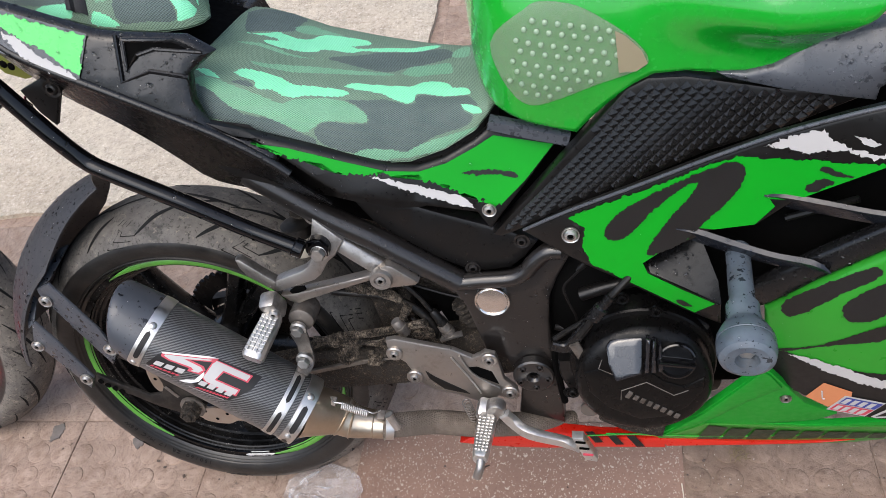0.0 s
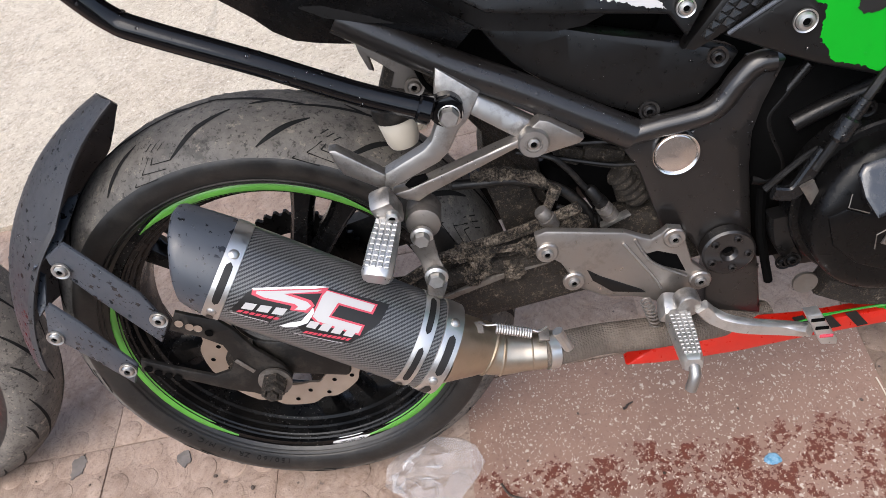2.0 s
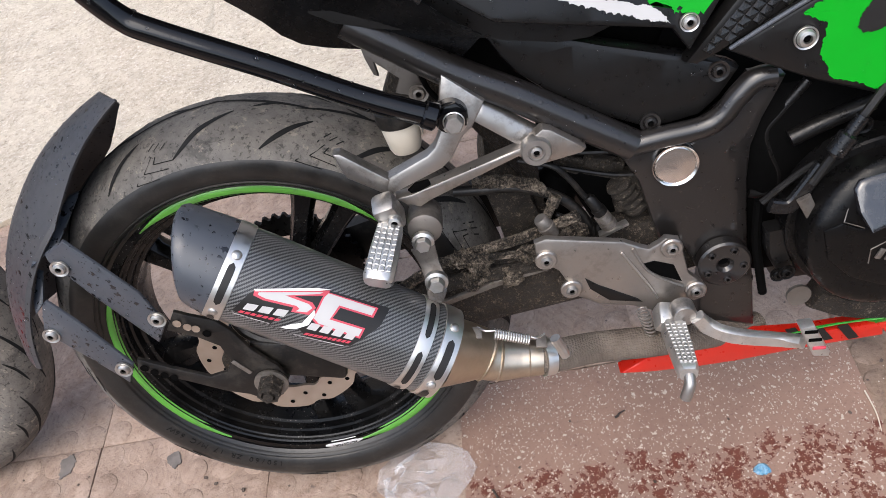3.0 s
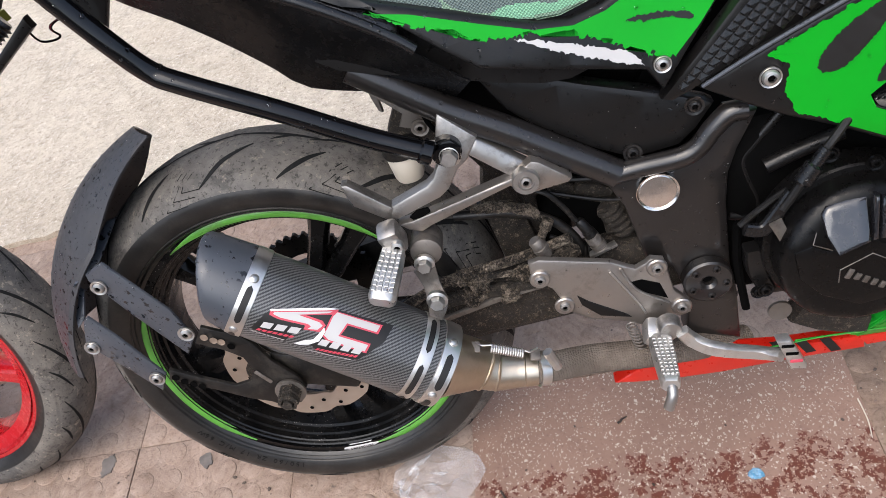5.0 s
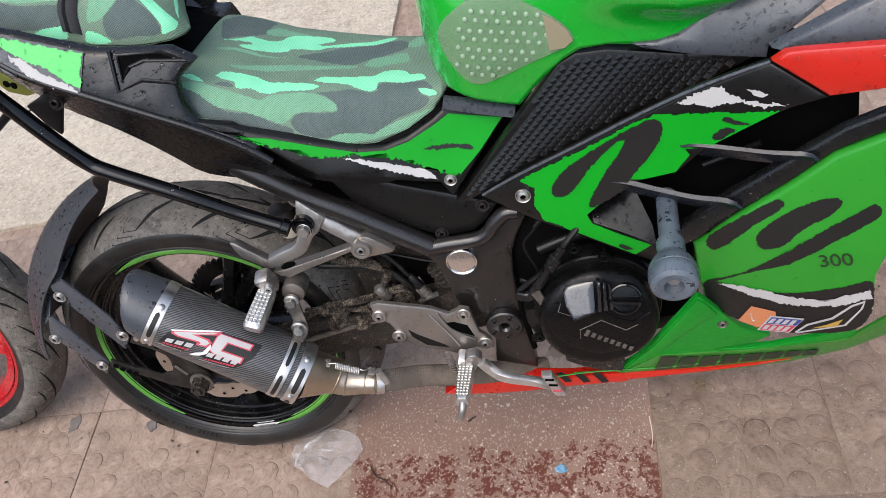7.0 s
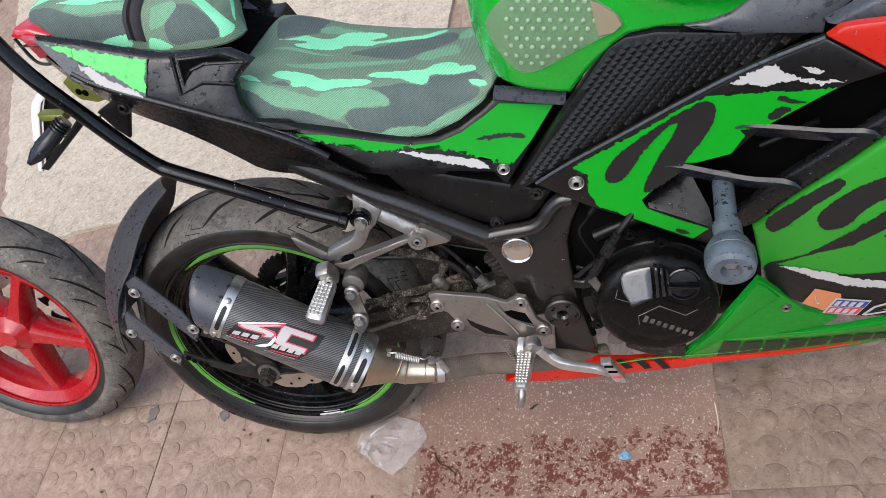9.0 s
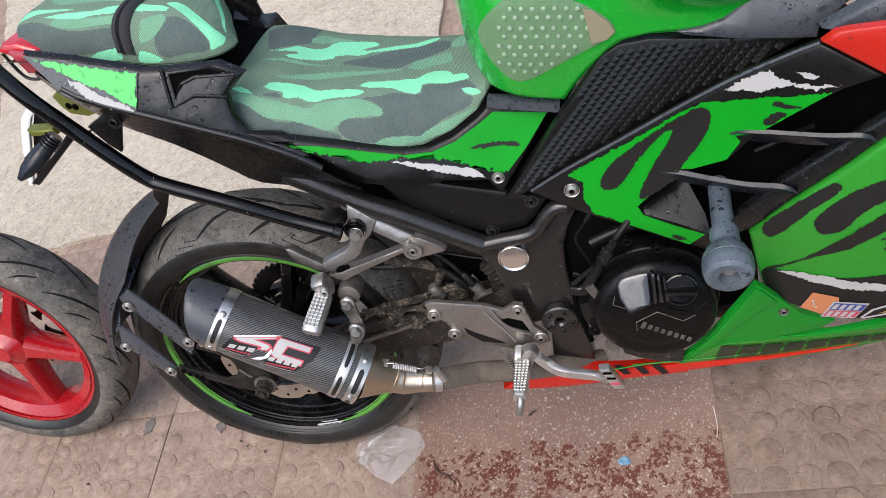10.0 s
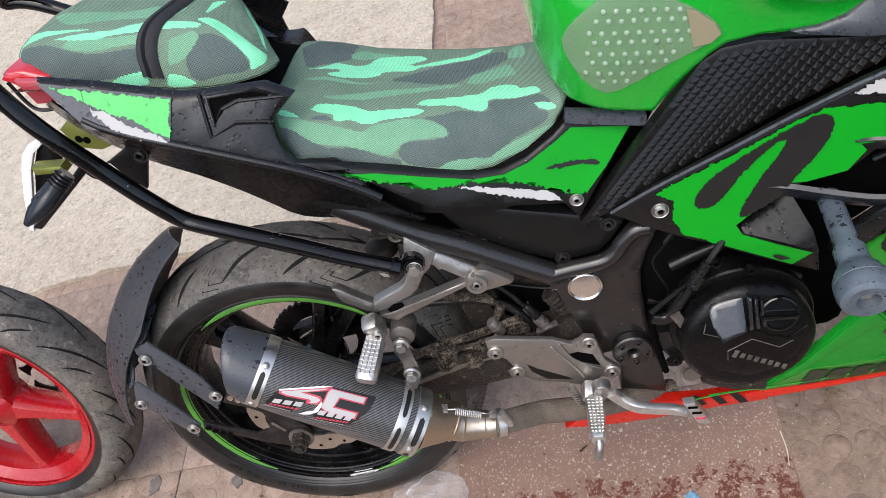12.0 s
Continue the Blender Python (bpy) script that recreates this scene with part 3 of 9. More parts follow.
def bolt(parent, x, y, z, r=0.008, mat=None, cup=0.0, hexed=False):
    """A cap bolt whose head stands out of the near side, with a socket, or a hexagon head on a flange."""
    if hexed:
        bm = add_lathe(bmesh.new(), [(0, -0.004), (r * 1.35, -0.004), (r * 1.35, 0.001), (r * 0.98, 0.0025)], at_side(x, y, z), 20)
        add_lathe(bm, [(r, 0.0025), (r, r * 0.85), (r * 0.86, r * 1.05), (0, r * 1.05)], at_side(x, y, z), 6)
    else:
        bm = add_lathe(bmesh.new(), [(r, -0.004), (r, r * 0.28), (r * 0.84, r * 0.52), (r * 0.5, r * 0.6), (r * 0.46, r * 0.1), (0, r * 0.1)], at_side(x, y, z), 18)
    if cup:
        add_lathe(bm, [(r * 1.1, -0.001), (r * 1.1 + cup, -0.001), (r * 1.1 + cup, 0.0015), (r * 1.1, 0.0008)], at_side(x, y, z), 20)
    bmesh.ops.remove_doubles(bm, verts=bm.verts[:], dist=1e-6)
    bmesh.ops.recalc_face_normals(bm, faces=bm.faces[:])
    ob = part("bolt", bm, mat or BOLT, parent)
    # near-black disc in the socket puts its shade into the colour
    if not hexed and parent is bike:
        part("socket", add_lathe(bmesh.new(), [(r * 0.45, r * 0.30), (r * 0.40, r * 0.14), (0, r * 0.12)], at_side(x, y, z), 6), VOID, ob)
    return ob


def add_box(bm, c, s, turn=(0, 0, 0), bevel=0.0):
    m = Matrix.LocRotScale(c, Euler([radians(a) for a in turn]), s)
    made = bmesh.ops.create_cube(bm, size=1.0, matrix=m)
    if bevel:
        es = list({e for v in made["verts"] for e in v.link_edges})
        bmesh.ops.bevel(bm, geom=es, offset=bevel, segments=2, affect="EDGES", profile=0.5)
    return bm


def box(name, c, s, mat, parent, turn=(0, 0, 0), bevel=0.002, label=""):
    return part(name, add_box(bmesh.new(), c, s, turn, bevel), mat, parent, label)


def loft(name, rings, mat, parent, label="", closed=False, cap=False, sharp=50):
    """A skin over rows of points, all of one length."""
    bm = bmesh.new()
    vs = [[bm.verts.new(p) for p in ring] for ring in rings]
    n = len(rings[0])
    for a, b in zip(vs, vs[1:]):
        for i in range(n if closed else n - 1):
            j = (i + 1) % n
            bm.faces.new((a[i], a[j], b[j], b[i]))
    if cap:
        bm.faces.new(list(reversed(vs[0])))
        bm.faces.new(vs[-1])
    bmesh.ops.recalc_face_normals(bm, faces=bm.faces[:])
    return part(name, bm, mat, parent, label, sharp)


def thick_skin(name, rings, thick, mat, parent, label="", sharp=35):
    """A skin with a thickness towards the machine's middle (+y for the near side)."""
    bm = bmesh.new()
    n = len(rings[0])
    a = [[bm.verts.new(p) for p in ring] for ring in rings]
    b = [[bm.verts.new((p[0], p[1] + thick, p[2])) for p in ring] for ring in rings]
    for grid, flip in ((a, False), (b, True)):
        for r, s in zip(grid, grid[1:]):
            for i in range(n - 1):
                q = (r[i], r[i + 1], s[i + 1], s[i])
                bm.faces.new(q[::-1] if flip else q)
    rim = [(i, 0) for i in range(len(rings))] + [(len(rings) - 1, j) for j in range(1, n)] + [(i, n - 1) for i in range(len(rings) - 2, -1, -1)] + [(0, j) for j in range(n - 2, 0, -1)]
    for (i, j), (k, l) in zip(rim, rim[1:] + rim[:1]):
        bm.faces.new((a[i][j], a[k][l], b[k][l], b[i][j]))
    bmesh.ops.recalc_face_normals(bm, faces=bm.faces[:])
    return part(name, bm, mat, parent, label, sharp)


def bar3(name, pts, w, h, mat, parent, label=""):
    """A flat cast bar along 3-D points, wider than thick, with softened edges."""
    path = smooth_path(pts, 4)
    rings = []
    for i, p in enumerate(path):
        d = (path[min(i + 1, len(path) - 1)] - path[max(i - 1, 0)]).normalized()
        s = Vector((0, -1, 0))
        s = (s - d * s.dot(d)).normalized()
        u = d.cross(s)
        t = i / (len(path) - 1)
        ww = np.interp(t * (len(w) - 1), range(len(w)), w) if isinstance(w, (list, tuple)) else w
        rings.append([p + u * (a * ww / 2) + s * (b * h / 2) for a, b in ((-1, -0.7), (-1, 0.5), (-0.75, 1), (0.75, 1), (1, 0.5), (1, -0.7), (0.8, -1), (-0.8, -1))])
    return loft(name, rings, mat, parent, label, closed=True, cap=True, sharp=40)


def resample(pts, n):
    """n points at even steps along a smooth line through pts."""
    p = smooth_path(pts, 8)
    d = np.cumsum([0] + [(b - a).length for a, b in zip(p, p[1:])])
    return [Vector([float(np.interp(s, d, [q[k] for q in p])) for k in range(len(p[0]))]) for s in np.linspace(0, d[-1], n)]


# ---- ground and paving ----
def sheet(name, pts, z, depth, mat, label, category, step=0.0, rough=0.0, seed=3, kind="structure"):
    """A flat slab with a given outline seen from above; its top may be uneven."""
    bm = bmesh.new()
    if area(pts) < 0:
        pts = pts[::-1]
    bm.faces.new([bm.verts.new((x, y, 0)) for x, y in pts])
    if step:
        for axis in (0, 1):
            lo, hi = min(p[axis] for p in pts), max(p[axis] for p in pts)
            k = math.ceil((hi - lo) / step)
            for i in range(1, k):
                co, no = Vector((0, 0, 0)), Vector((0, 0, 0))
                co[axis], no[axis] = lo + (hi - lo) * i / k, 1
                bmesh.ops.bisect_plane(bm, geom=bm.verts[:] + bm.edges[:] + bm.faces[:], plane_co=co, plane_no=no, dist=1e-6)
    for v in bm.verts:
        v.co.z = z + (rough * noise.noise(v.co * 7.0 + Vector((seed, 0, 0))) if rough else 0.0)
    edges = [e for e in bm.edges if e.is_boundary]
    low = {}
    for e in edges:
        for v in e.verts:
            if v not in low:
                low[v] = bm.verts.new((v.co.x, v.co.y, z - depth))
    for e in edges:
        a, b = e.verts
        bm.faces.new((a, b, low[b], low[a]))
    bmesh.ops.recalc_face_normals(bm, faces=bm.faces[:])
    return tagged(finish(name, bm, mat), label, category, kind=kind)


# plain walls added out of view to close the place and shape the reflections
CLOSE = paving("unseen_wall_grey", (0.24, 0.22, 0.20), (0.20, 0.185, 0.17), False)
for name, c, s in (("wall_south", (0, -6.1, 0.55), (20, 0.2, 1.7)), ("wall_north", (0, 8.1, 1.7), (20, 0.2, 3.6)), ("wall_west", (-9.9, 1.0, 1.7), (0.2, 14.0, 3.6)), ("wall_east", (9.9, 1.0, 1.7), (0.2, 14.0, 3.6))):
    tagged(finish(name, add_box(bmesh.new(), c, s, bevel=0.01), CLOSE), "unseen plain wall added to shape reflections and bounced light", "wall", kind="structure")
# unseen beyond the paving; kept dark to hold down reflections in the panels
ground = sheet("ground", [(-300, -300), (300, -300), (300, 300), (-300, 300)], -0.022, 0.05, JOINT, "earth ground under the paving, darkened so the panels reflect less light", "ground")
slab = sheet("concrete_slab", torn([(-2.9, 3.9), (-1.43, 0.885), (-1.16, 0.715), (-0.87, 0.74), (-0.35, 0.73), (0.138, 0.74), (0.138, 3.9)], 0.006, 0.035, 5), 0.016, 0.035, CONCRETE, "rough pale cement slab with dark stains, laid on the paving", "slab", step=0.05, rough=0.004)

TW = 0.310
sheet("joint_sand", [(-2.4, -1.2), (3.6, -1.2), (3.6, 3.0), (-2.4, 3.0)], -0.0042, 0.003, TILE, "pale sand swept into the joints of the paving", "sand")
sheet("terrazzo_panel", torn([(0.172, -0.221), (0.764, -0.222), (0.771, 0.071), (0.176, 0.070)], 0.0012, 0.05, 8), 0.0005, 0.02, TERRAZZO, "worn terrazzo paving panel with pale chips and damp red blotches", "paving panel")


def stud_tile_mesh(name, mat, worn, seed):
    """A square paving tile with six rows of round studs, each worn down by its own amount."""
    dice = random.Random(seed)
    bm = bmesh.new()
    add_box(bm, (0, 0, -0.0125), (TW - 0.0006, TW - 0.0006, 0.025), bevel=0.0011)
    for i in range(6):
        for j in range(6):
            x, y = (i - 2.5) * 0.0525 + dice.uniform(-0.001, 0.001), (j - 2.5) * 0.0525 + dice.uniform(-0.001, 0.001)
            h = worn * max(0.25, dice.gauss(0.8, 0.35))
            lean_x, lean_y = dice.uniform(-0.5, 0.5) * h, dice.uniform(-0.5, 0.5) * h
            rings = []
            for r, k in ((0.0240, -0.35), (0.0229, 0.0), (0.0222, 0.0016 * h), (0.0204, 0.0027 * h), (0.008, 0.0030 * h)):
                rings.append([bm.verts.new((x + r * math.cos(t * math.tau / 18), y + r * math.sin(t * math.tau / 18), (k if k >= 0 else -0.0006) + (r > 0.02) * 0.0012 * (lean_x * math.cos(t * math.tau / 18) + lean_y * math.sin(t * math.tau / 18)) * (k > 0))) for t in range(18)])
            for p, q in zip(rings, rings[1:]):
                for t in range(18):
                    bm.faces.new((p[t], p[(t + 1) % 18], q[(t + 1) % 18], q[t]))
            bm.faces.new(rings[-1])
    bm.normal_update()
    me = bpy.data.meshes.new(name)
    bm.to_mesh(me)
    bm.free()
    for p in me.polygons:
        p.use_smooth = True
    me.set_sharp_from_angle(angle=radians(30))
    me.materials.append(mat)
    return me


# ---- the motorcycle: local x ahead, y to its left, z up, leaning on its stand ----
LEAN_DEG = -11.5
bike = thing("motorcycle", "wet green and black sports motorcycle with camouflage seats on its stand", "motorcycle", turn=(LEAN_DEG, 0, 0))
AX = 0.300  # height of the rear axle


def fair(x, z):
    return -0.156 - 0.36 * (x - 0.618) + 0.22 * max(0.0, 0.55 - z)


def cowl(x, z):
    return -0.14 - 0.12 * (0.52 - x) + 0.3 * (z - (0.637 + 0.43 * (0.52 - x)))


def belly(x, z):
    return -0.208 + 0.45 * (0.376 - z)


def lower(x, z):
    return -0.135 - 0.06 * (0.5 - x) + 0.25 * (0.62 - z)


def ecov(x, z):
    """The engine cover's face: flat below, sloping back above its crease and round its rim."""
    return -0.208 + 0.20 * max(0.0, z - float(np.interp(x, [0.64, 0.705, 0.725, 0.76], [0.428, 0.428, 0.408, 0.405]))) + 0.8 * max(0.0, math.hypot(x - 0.697, z - 0.3965) - 0.078)


def knee(x, z):
    return -0.132 - 0.09 * (x - 0.53)


# black for tread strips, with the grooves' shade in the colour, and lettering
SIPE = two_tone("sipe_black", (0.008, 0.008, 0.008), (0.012, 0.012, 0.012), 0.8, spec=0.2)


def tyre_bm(R, bead, half, tread, n=620, k=170, side=79):
    """A tyre about the y axis; tread(angle round, degrees across) gives the depth of a groove."""
    bm = bmesh.new()
    rows = []
    for j in range(k + 1):
        a = -128 + 256 * j / k
        rows.append(a)
    grid, cut = [], []
    for i in range(n):
        deep = []
        cut.append(deep)
        th = 2 * math.pi * i / n
        ring = []
        for a in rows:
            s, c = math.sin(radians(a)), math.cos(radians(a))
            rc = bead + 0.42 * (R - bead)
            r = rc + (R - rc) * c if c > 0 else rc + (rc - bead) / 0.62 * c
            y = half * s
            if 70 < abs(a) < 73:
                r -= 0.0012
            d = tread(th, a)
            deep.append(d)
            r -= d * max(0.0, c)
            y -= d * s
            ring.append(bm.verts.new((r * math.sin(th), y, r * math.cos(th))))
        grid.append(ring)
    for i in range(n):
        p, q = grid[i], grid[(i + 1) % n]
        for j in range(k):
            fc = bm.faces.new((p[j], p[j + 1], q[j + 1], q[j]))
            if abs(rows[j] + 0.7) > side:
                fc.material_index = 2
            if max(cut[i][j], cut[i][j + 1], cut[(i + 1) % n][j]) > 0.0025:
                fc.material_index = 1
    bmesh.ops.recalc_face_normals(bm, faces=bm.faces[:])
    return bm


rear_wheel = part("rear_wheel", add_lathe(bmesh.new(), [(0.03, -0.075), (0.036, -0.075), (0.05, -0.05), (0.05, 0.05), (0.036, 0.075), (0.03, 0.075)], Matrix.Translation((0, 0, AX)) @ OUT, 32), GLOSS, bike, "black cast rear wheel with a green rim tape")


def set_in(ob, m):
    """Lays a tyre's mesh at m within its parent, its grooves in their own black."""
    ob.data.transform(m)
    ob.data.materials.append(SIPE)
    ob.data.materials.append(SIDEWALL)
    return ob


W0 = Matrix.Translation((0, 0, AX))
set_in(part("tyre", tyre_bm(0.304, 0.2255, 0.0755, lambda th, a: 0.0, 300, 96), RUBBER, rear_wheel, "worn black tyre with curved tread slots"), W0)
for rr, hh in ((0.2385, 0.0722), (0.2335, 0.0690)):
    lathe("bead_ridge", [(rr - 0.0012, hh - 0.001), (rr, hh + 0.0008), (rr + 0.0012, hh - 0.001)], W0 @ OUT, SIDEWALL, rear_wheel, 120)
rim_half = [(0.2185, 0.0625), (0.2285, 0.0625), (0.2295, 0.060), (0.2285, 0.0565), (0.222, 0.054), (0.216, 0.048), (0.208, 0.036), (0.203, 0.02), (0.202, 0.0)]
prof = [(0.2185, 0.058)] + rim_half + [(r, -h) for r, h in reversed(rim_half[:-1])] + [(0.2185, -0.058)]
lathe("rim", prof, W0 @ OUT, WHEEL_BLACK, rear_wheel, 96)
lathe("rim_well", [(0.2175, 0.058), (0.2150, 0.0565), (0.2135, 0.0535), (0.2115, 0.0520), (0.2095, 0.0440), (0.2060, 0.0425), (0.2035, 0.0330), (0.1990, 0.0310), (0.1965, 0.012), (0.1955, 0.0), (0.1965, -0.012), (0.1990, -0.031), (0.2060, -0.0425), (0.2175, -0.058)], W0 @ OUT, WHEEL_BLACK, rear_wheel, 120, sharp=20)


def spoke(parent, wheel, ang, r0, r1, w0, w1, half0, half1, mat, fork=0.0):
    """One cast spoke from the hub to the rim, wider at the ends, or one leg of a fork."""
    rings = []
    for u in (0.0, 0.15, 0.45, 0.75, 0.92, 1.0):
        r = r0 + (r1 - r0) * u
        w = w0 + (w1 - w0) * u + 0.008 * (abs(u - 0.5) * 2) ** 3
        h = half0 + (half1 - half0) * u
        o = fork * u
        ring = []
        for sx, sy in ((-1, -0.55), (-0.6, -1), (0.6, -1), (1, -0.55), (1, 0.55), (0.6, 1), (-0.6, 1), (-1, 0.55)):
            p = Vector((o + sx * w, sy * h, r))
            ring.append(wheel @ Matrix.Rotation(ang, 4, "Y") @ p)
        rings.append(ring)
    return loft("spoke", rings, mat, parent, closed=True, cap=True, sharp=40)


for i in range(5):
    for f in (-0.03, 0.03):
        spoke(rear_wheel, W0, radians(72 * i + 33), 0.04, 0.2, 0.0150, 0.0120, 0.028, 0.017, WHEEL_BLACK, f)


def tape(a0, a1, mat, r0=0.2168, r1=0.2290, y=-0.0642, name="rim_tape", label=""):
    """A strip of tape on the near rim flange between two angles, clockwise from the top seen from the near side."""
    bm = bmesh.new()
    n = max(3, int(abs(a1 - a0) / 3))
    rows = []
    for i in range(n + 1):
        t = radians(a0 + (a1 - a0) * i / n)
        k = min(1.0, 0.18 + min(i, n - i) / n * 5)
        rc = (r0 + r1) / 2
        rows.append([bm.verts.new((math.sin(t) * (rc + (r - rc) * k), y + dy, math.cos(t) * (rc + (r - rc) * k) + AX)) for r, dy in ((r0, 0.0042), (r0 + 0.004, 0.0005), (r1 - 0.002, 0.0), (r1, 0.0012))])
    for p, q in zip(rows, rows[1:]):
        for j in range(3):
            bm.faces.new((p[j], q[j], q[j + 1], p[j + 1]))
    bm.normal_update()
    for fc in bm.faces:
        if fc.normal.y > 0:
            fc.normal_flip()
    return part(name, bm, mat, rear_wheel, label, 60)


tape(-30, 50, TAPE, label="bright green rim tape")
tape(-140, -58, TAPE, label="bright green rim tape")
tape(100, 169, TAPE, label="bright green rim tape")
tape(169, 184, WHITE_FILM, 0.2175, 0.2285, name="tape_label", label="white and black tape label")


def tyre_at(th, a, R=0.304, bead=0.2255, half=0.0755, lift=0.0004):
    """A point on the rear tyre: degrees round from the top, degrees across from the crown to the near side."""
    s, c = math.sin(radians(a)), math.cos(radians(a))
    rc = bead + 0.42 * (R - bead)
    r = rc + (R - rc + lift) * c
    return Vector((r * math.sin(radians(th)), -(half + lift) * s, r * math.cos(radians(th)) + AX))




# thin black strip on the tread; the groove's shade is painted, not cut
def sipe(pts, w=0.0011):
    bm = bmesh.new()
    p = [tyre_at(*q) for q in pts]
    for a, b in zip(p, p[1:]):
        n = 5
        row = []
        for i in range(n + 1):
            q = a.lerp(b, i / n)
            nr = (q - Vector((0, 0, AX))).normalized()
            sd = (b - a).cross(nr).normalized() * w
            row.append((bm.verts.new(q + sd + nr * 0.0003), bm.verts.new(q - sd + nr * 0.0003)))
        for u, v in zip(row, row[1:]):
            bm.faces.new((u[0], u[1], v[1], v[0]))
    bm.normal_update()
    part("sipe", bm, SIPE, rear_wheel)


def slot(parent, m, pts, wide, R=0.304, bead=0.2255, half=0.0755, name="tread_slot"):
    """A tapered black strip laid on the tread, its colour painting a slot's shade, along points given as degrees round
    and degrees across.
    """
    path = resample([(t * 0.0052, a * 0.00135, 0) for t, a in pts], 26)
    bm, rows = bmesh.new(), []
    for i, p in enumerate(path):
        d = (path[min(i + 1, 25)] - path[max(i - 1, 0)]).normalized()
        w = wide * max(0.06, math.sin(math.pi * (0.04 + 0.92 * i / 25))) ** 0.7
        row = []
        for k, deep in ((-1, 0.0), (-0.35, -0.0002), (0.35, -0.0002), (1, 0.0)):
            q = p + Vector((-d.y, d.x, 0)) * (w * k)
            row.append(bm.verts.new(m @ (tyre_at(q.x / 0.0052, q.y / 0.00135, R, bead, half, 0.0007 + deep) - Vector((0, 0, AX)))))
        rows.append(row)
    for p, q in zip(rows, rows[1:]):
        for k in range(3):
            bm.faces.new((p[k], p[k + 1], q[k + 1], q[k]))
    bmesh.ops.recalc_face_normals(bm, faces=bm.faces[:])
    return part(name, bm, SIPE, parent, sharp=60)


def turned(pts, t, s=1):
    return [(a + t, b * s) for a, b in pts]


for g in range(9):
    for pts, w in (([(-6.0, 62.3), (-3.6, 52.7), (0.3, 34.9), (3.8, 24.8), (7.9, 14.9)], 0.0038), ([(14.5, 63.8), (17.4, 50.5), (21.1, 35.9), (25.3, 24.2)], 0.0038), ([(-19, 9), (-12, 3), (-4, -2), (5, -7)], 0.0030), ([(11.7, 9.4), (14.8, 5.1), (18.1, 1.9)], 0.0028)):
        slot(rear_wheel, W0, turned(pts, 40 * g), w)
        slot(rear_wheel, W0, turned(pts, 40 * g + 20, -1), w)
    t0 = 40 * g
    for line in ([(-12.6, 45.4), (-17.1, 74.9), (-10.6, 79.2)], [(-11.2, 49.1), (-14.0, 65.5), (-7.5, 70.7)], [(-10.2, 51.2), (-11.0, 59.0), (-5.6, 62.2)], [(-11.8, 41.1), (-10.4, 33.8)], [(-10.4, 43.4), (-8.9, 36.2)], [(-8.8, 45.5), (-7.4, 39.2)]):
        sipe(turned(line, t0), 0.0008)


def words(name, text, size, m, mat, parent, label="", depth=0.0003):
    """Lettering with the built-in font, as a mesh."""
    cu = bpy.data.curves.new(name, "FONT")
    cu.body, cu.size, cu.extrude, cu.align_x, cu.align_y = text, size, depth, "CENTER", "CENTER"
    tmp = bpy.data.objects.new(name, cu)
    scene.collection.objects.link(tmp)
    dg = bpy.context.evaluated_depsgraph_get()
    me = bpy.data.meshes.new_from_object(tmp.evaluated_get(dg))
    bpy.data.objects.remove(tmp)
    me.transform(m)
    me.materials.clear()
    me.materials.append(mat)
    ob = new(name, me)
    ob.parent = parent
    if label:
        ob["label"] = label
    return ob


def on_ring(parent, text, size, r, y, mid, mat, step, tilt=0.0):
    """Letters set one by one round a circle on the near side of the wheel, their feet to the axle."""
    bm = bmesh.new()
    for i, ch in enumerate(text):
        if ch == " ":
            continue
        a = radians(mid + (i - (len(text) - 1) / 2) * step)
        m = W0 @ Matrix.Rotation(a, 4, "Y") @ Matrix.Translation((0, y, r)) @ Matrix.Rotation(radians(90 + tilt), 4, "X")
        cu = bpy.data.curves.new("letter", "FONT")
        cu.body, cu.size, cu.extrude, cu.align_x, cu.align_y = ch, size, 0.0004, "CENTER", "CENTER"
        tmp = bpy.data.objects.new("letter", cu)
        scene.collection.objects.link(tmp)
        me = bpy.data.meshes.new_from_object(tmp.evaluated_get(bpy.context.evaluated_depsgraph_get()))
        bpy.data.objects.remove(tmp)
        me.transform(m)
        bm.from_mesh(me)
    return part("lettering", bm, mat, parent, "raised size marking")


on_ring(rear_wheel, "150/60 ZR 17 M/C 66W", 0.0125, 0.2475, -0.0745, 220, SIPE, 2.05, 4)
on_ring(rear_wheel, "MOTOSPORT", 0.0062, 0.2240, -0.0646, 176.5, INK, 1.1)

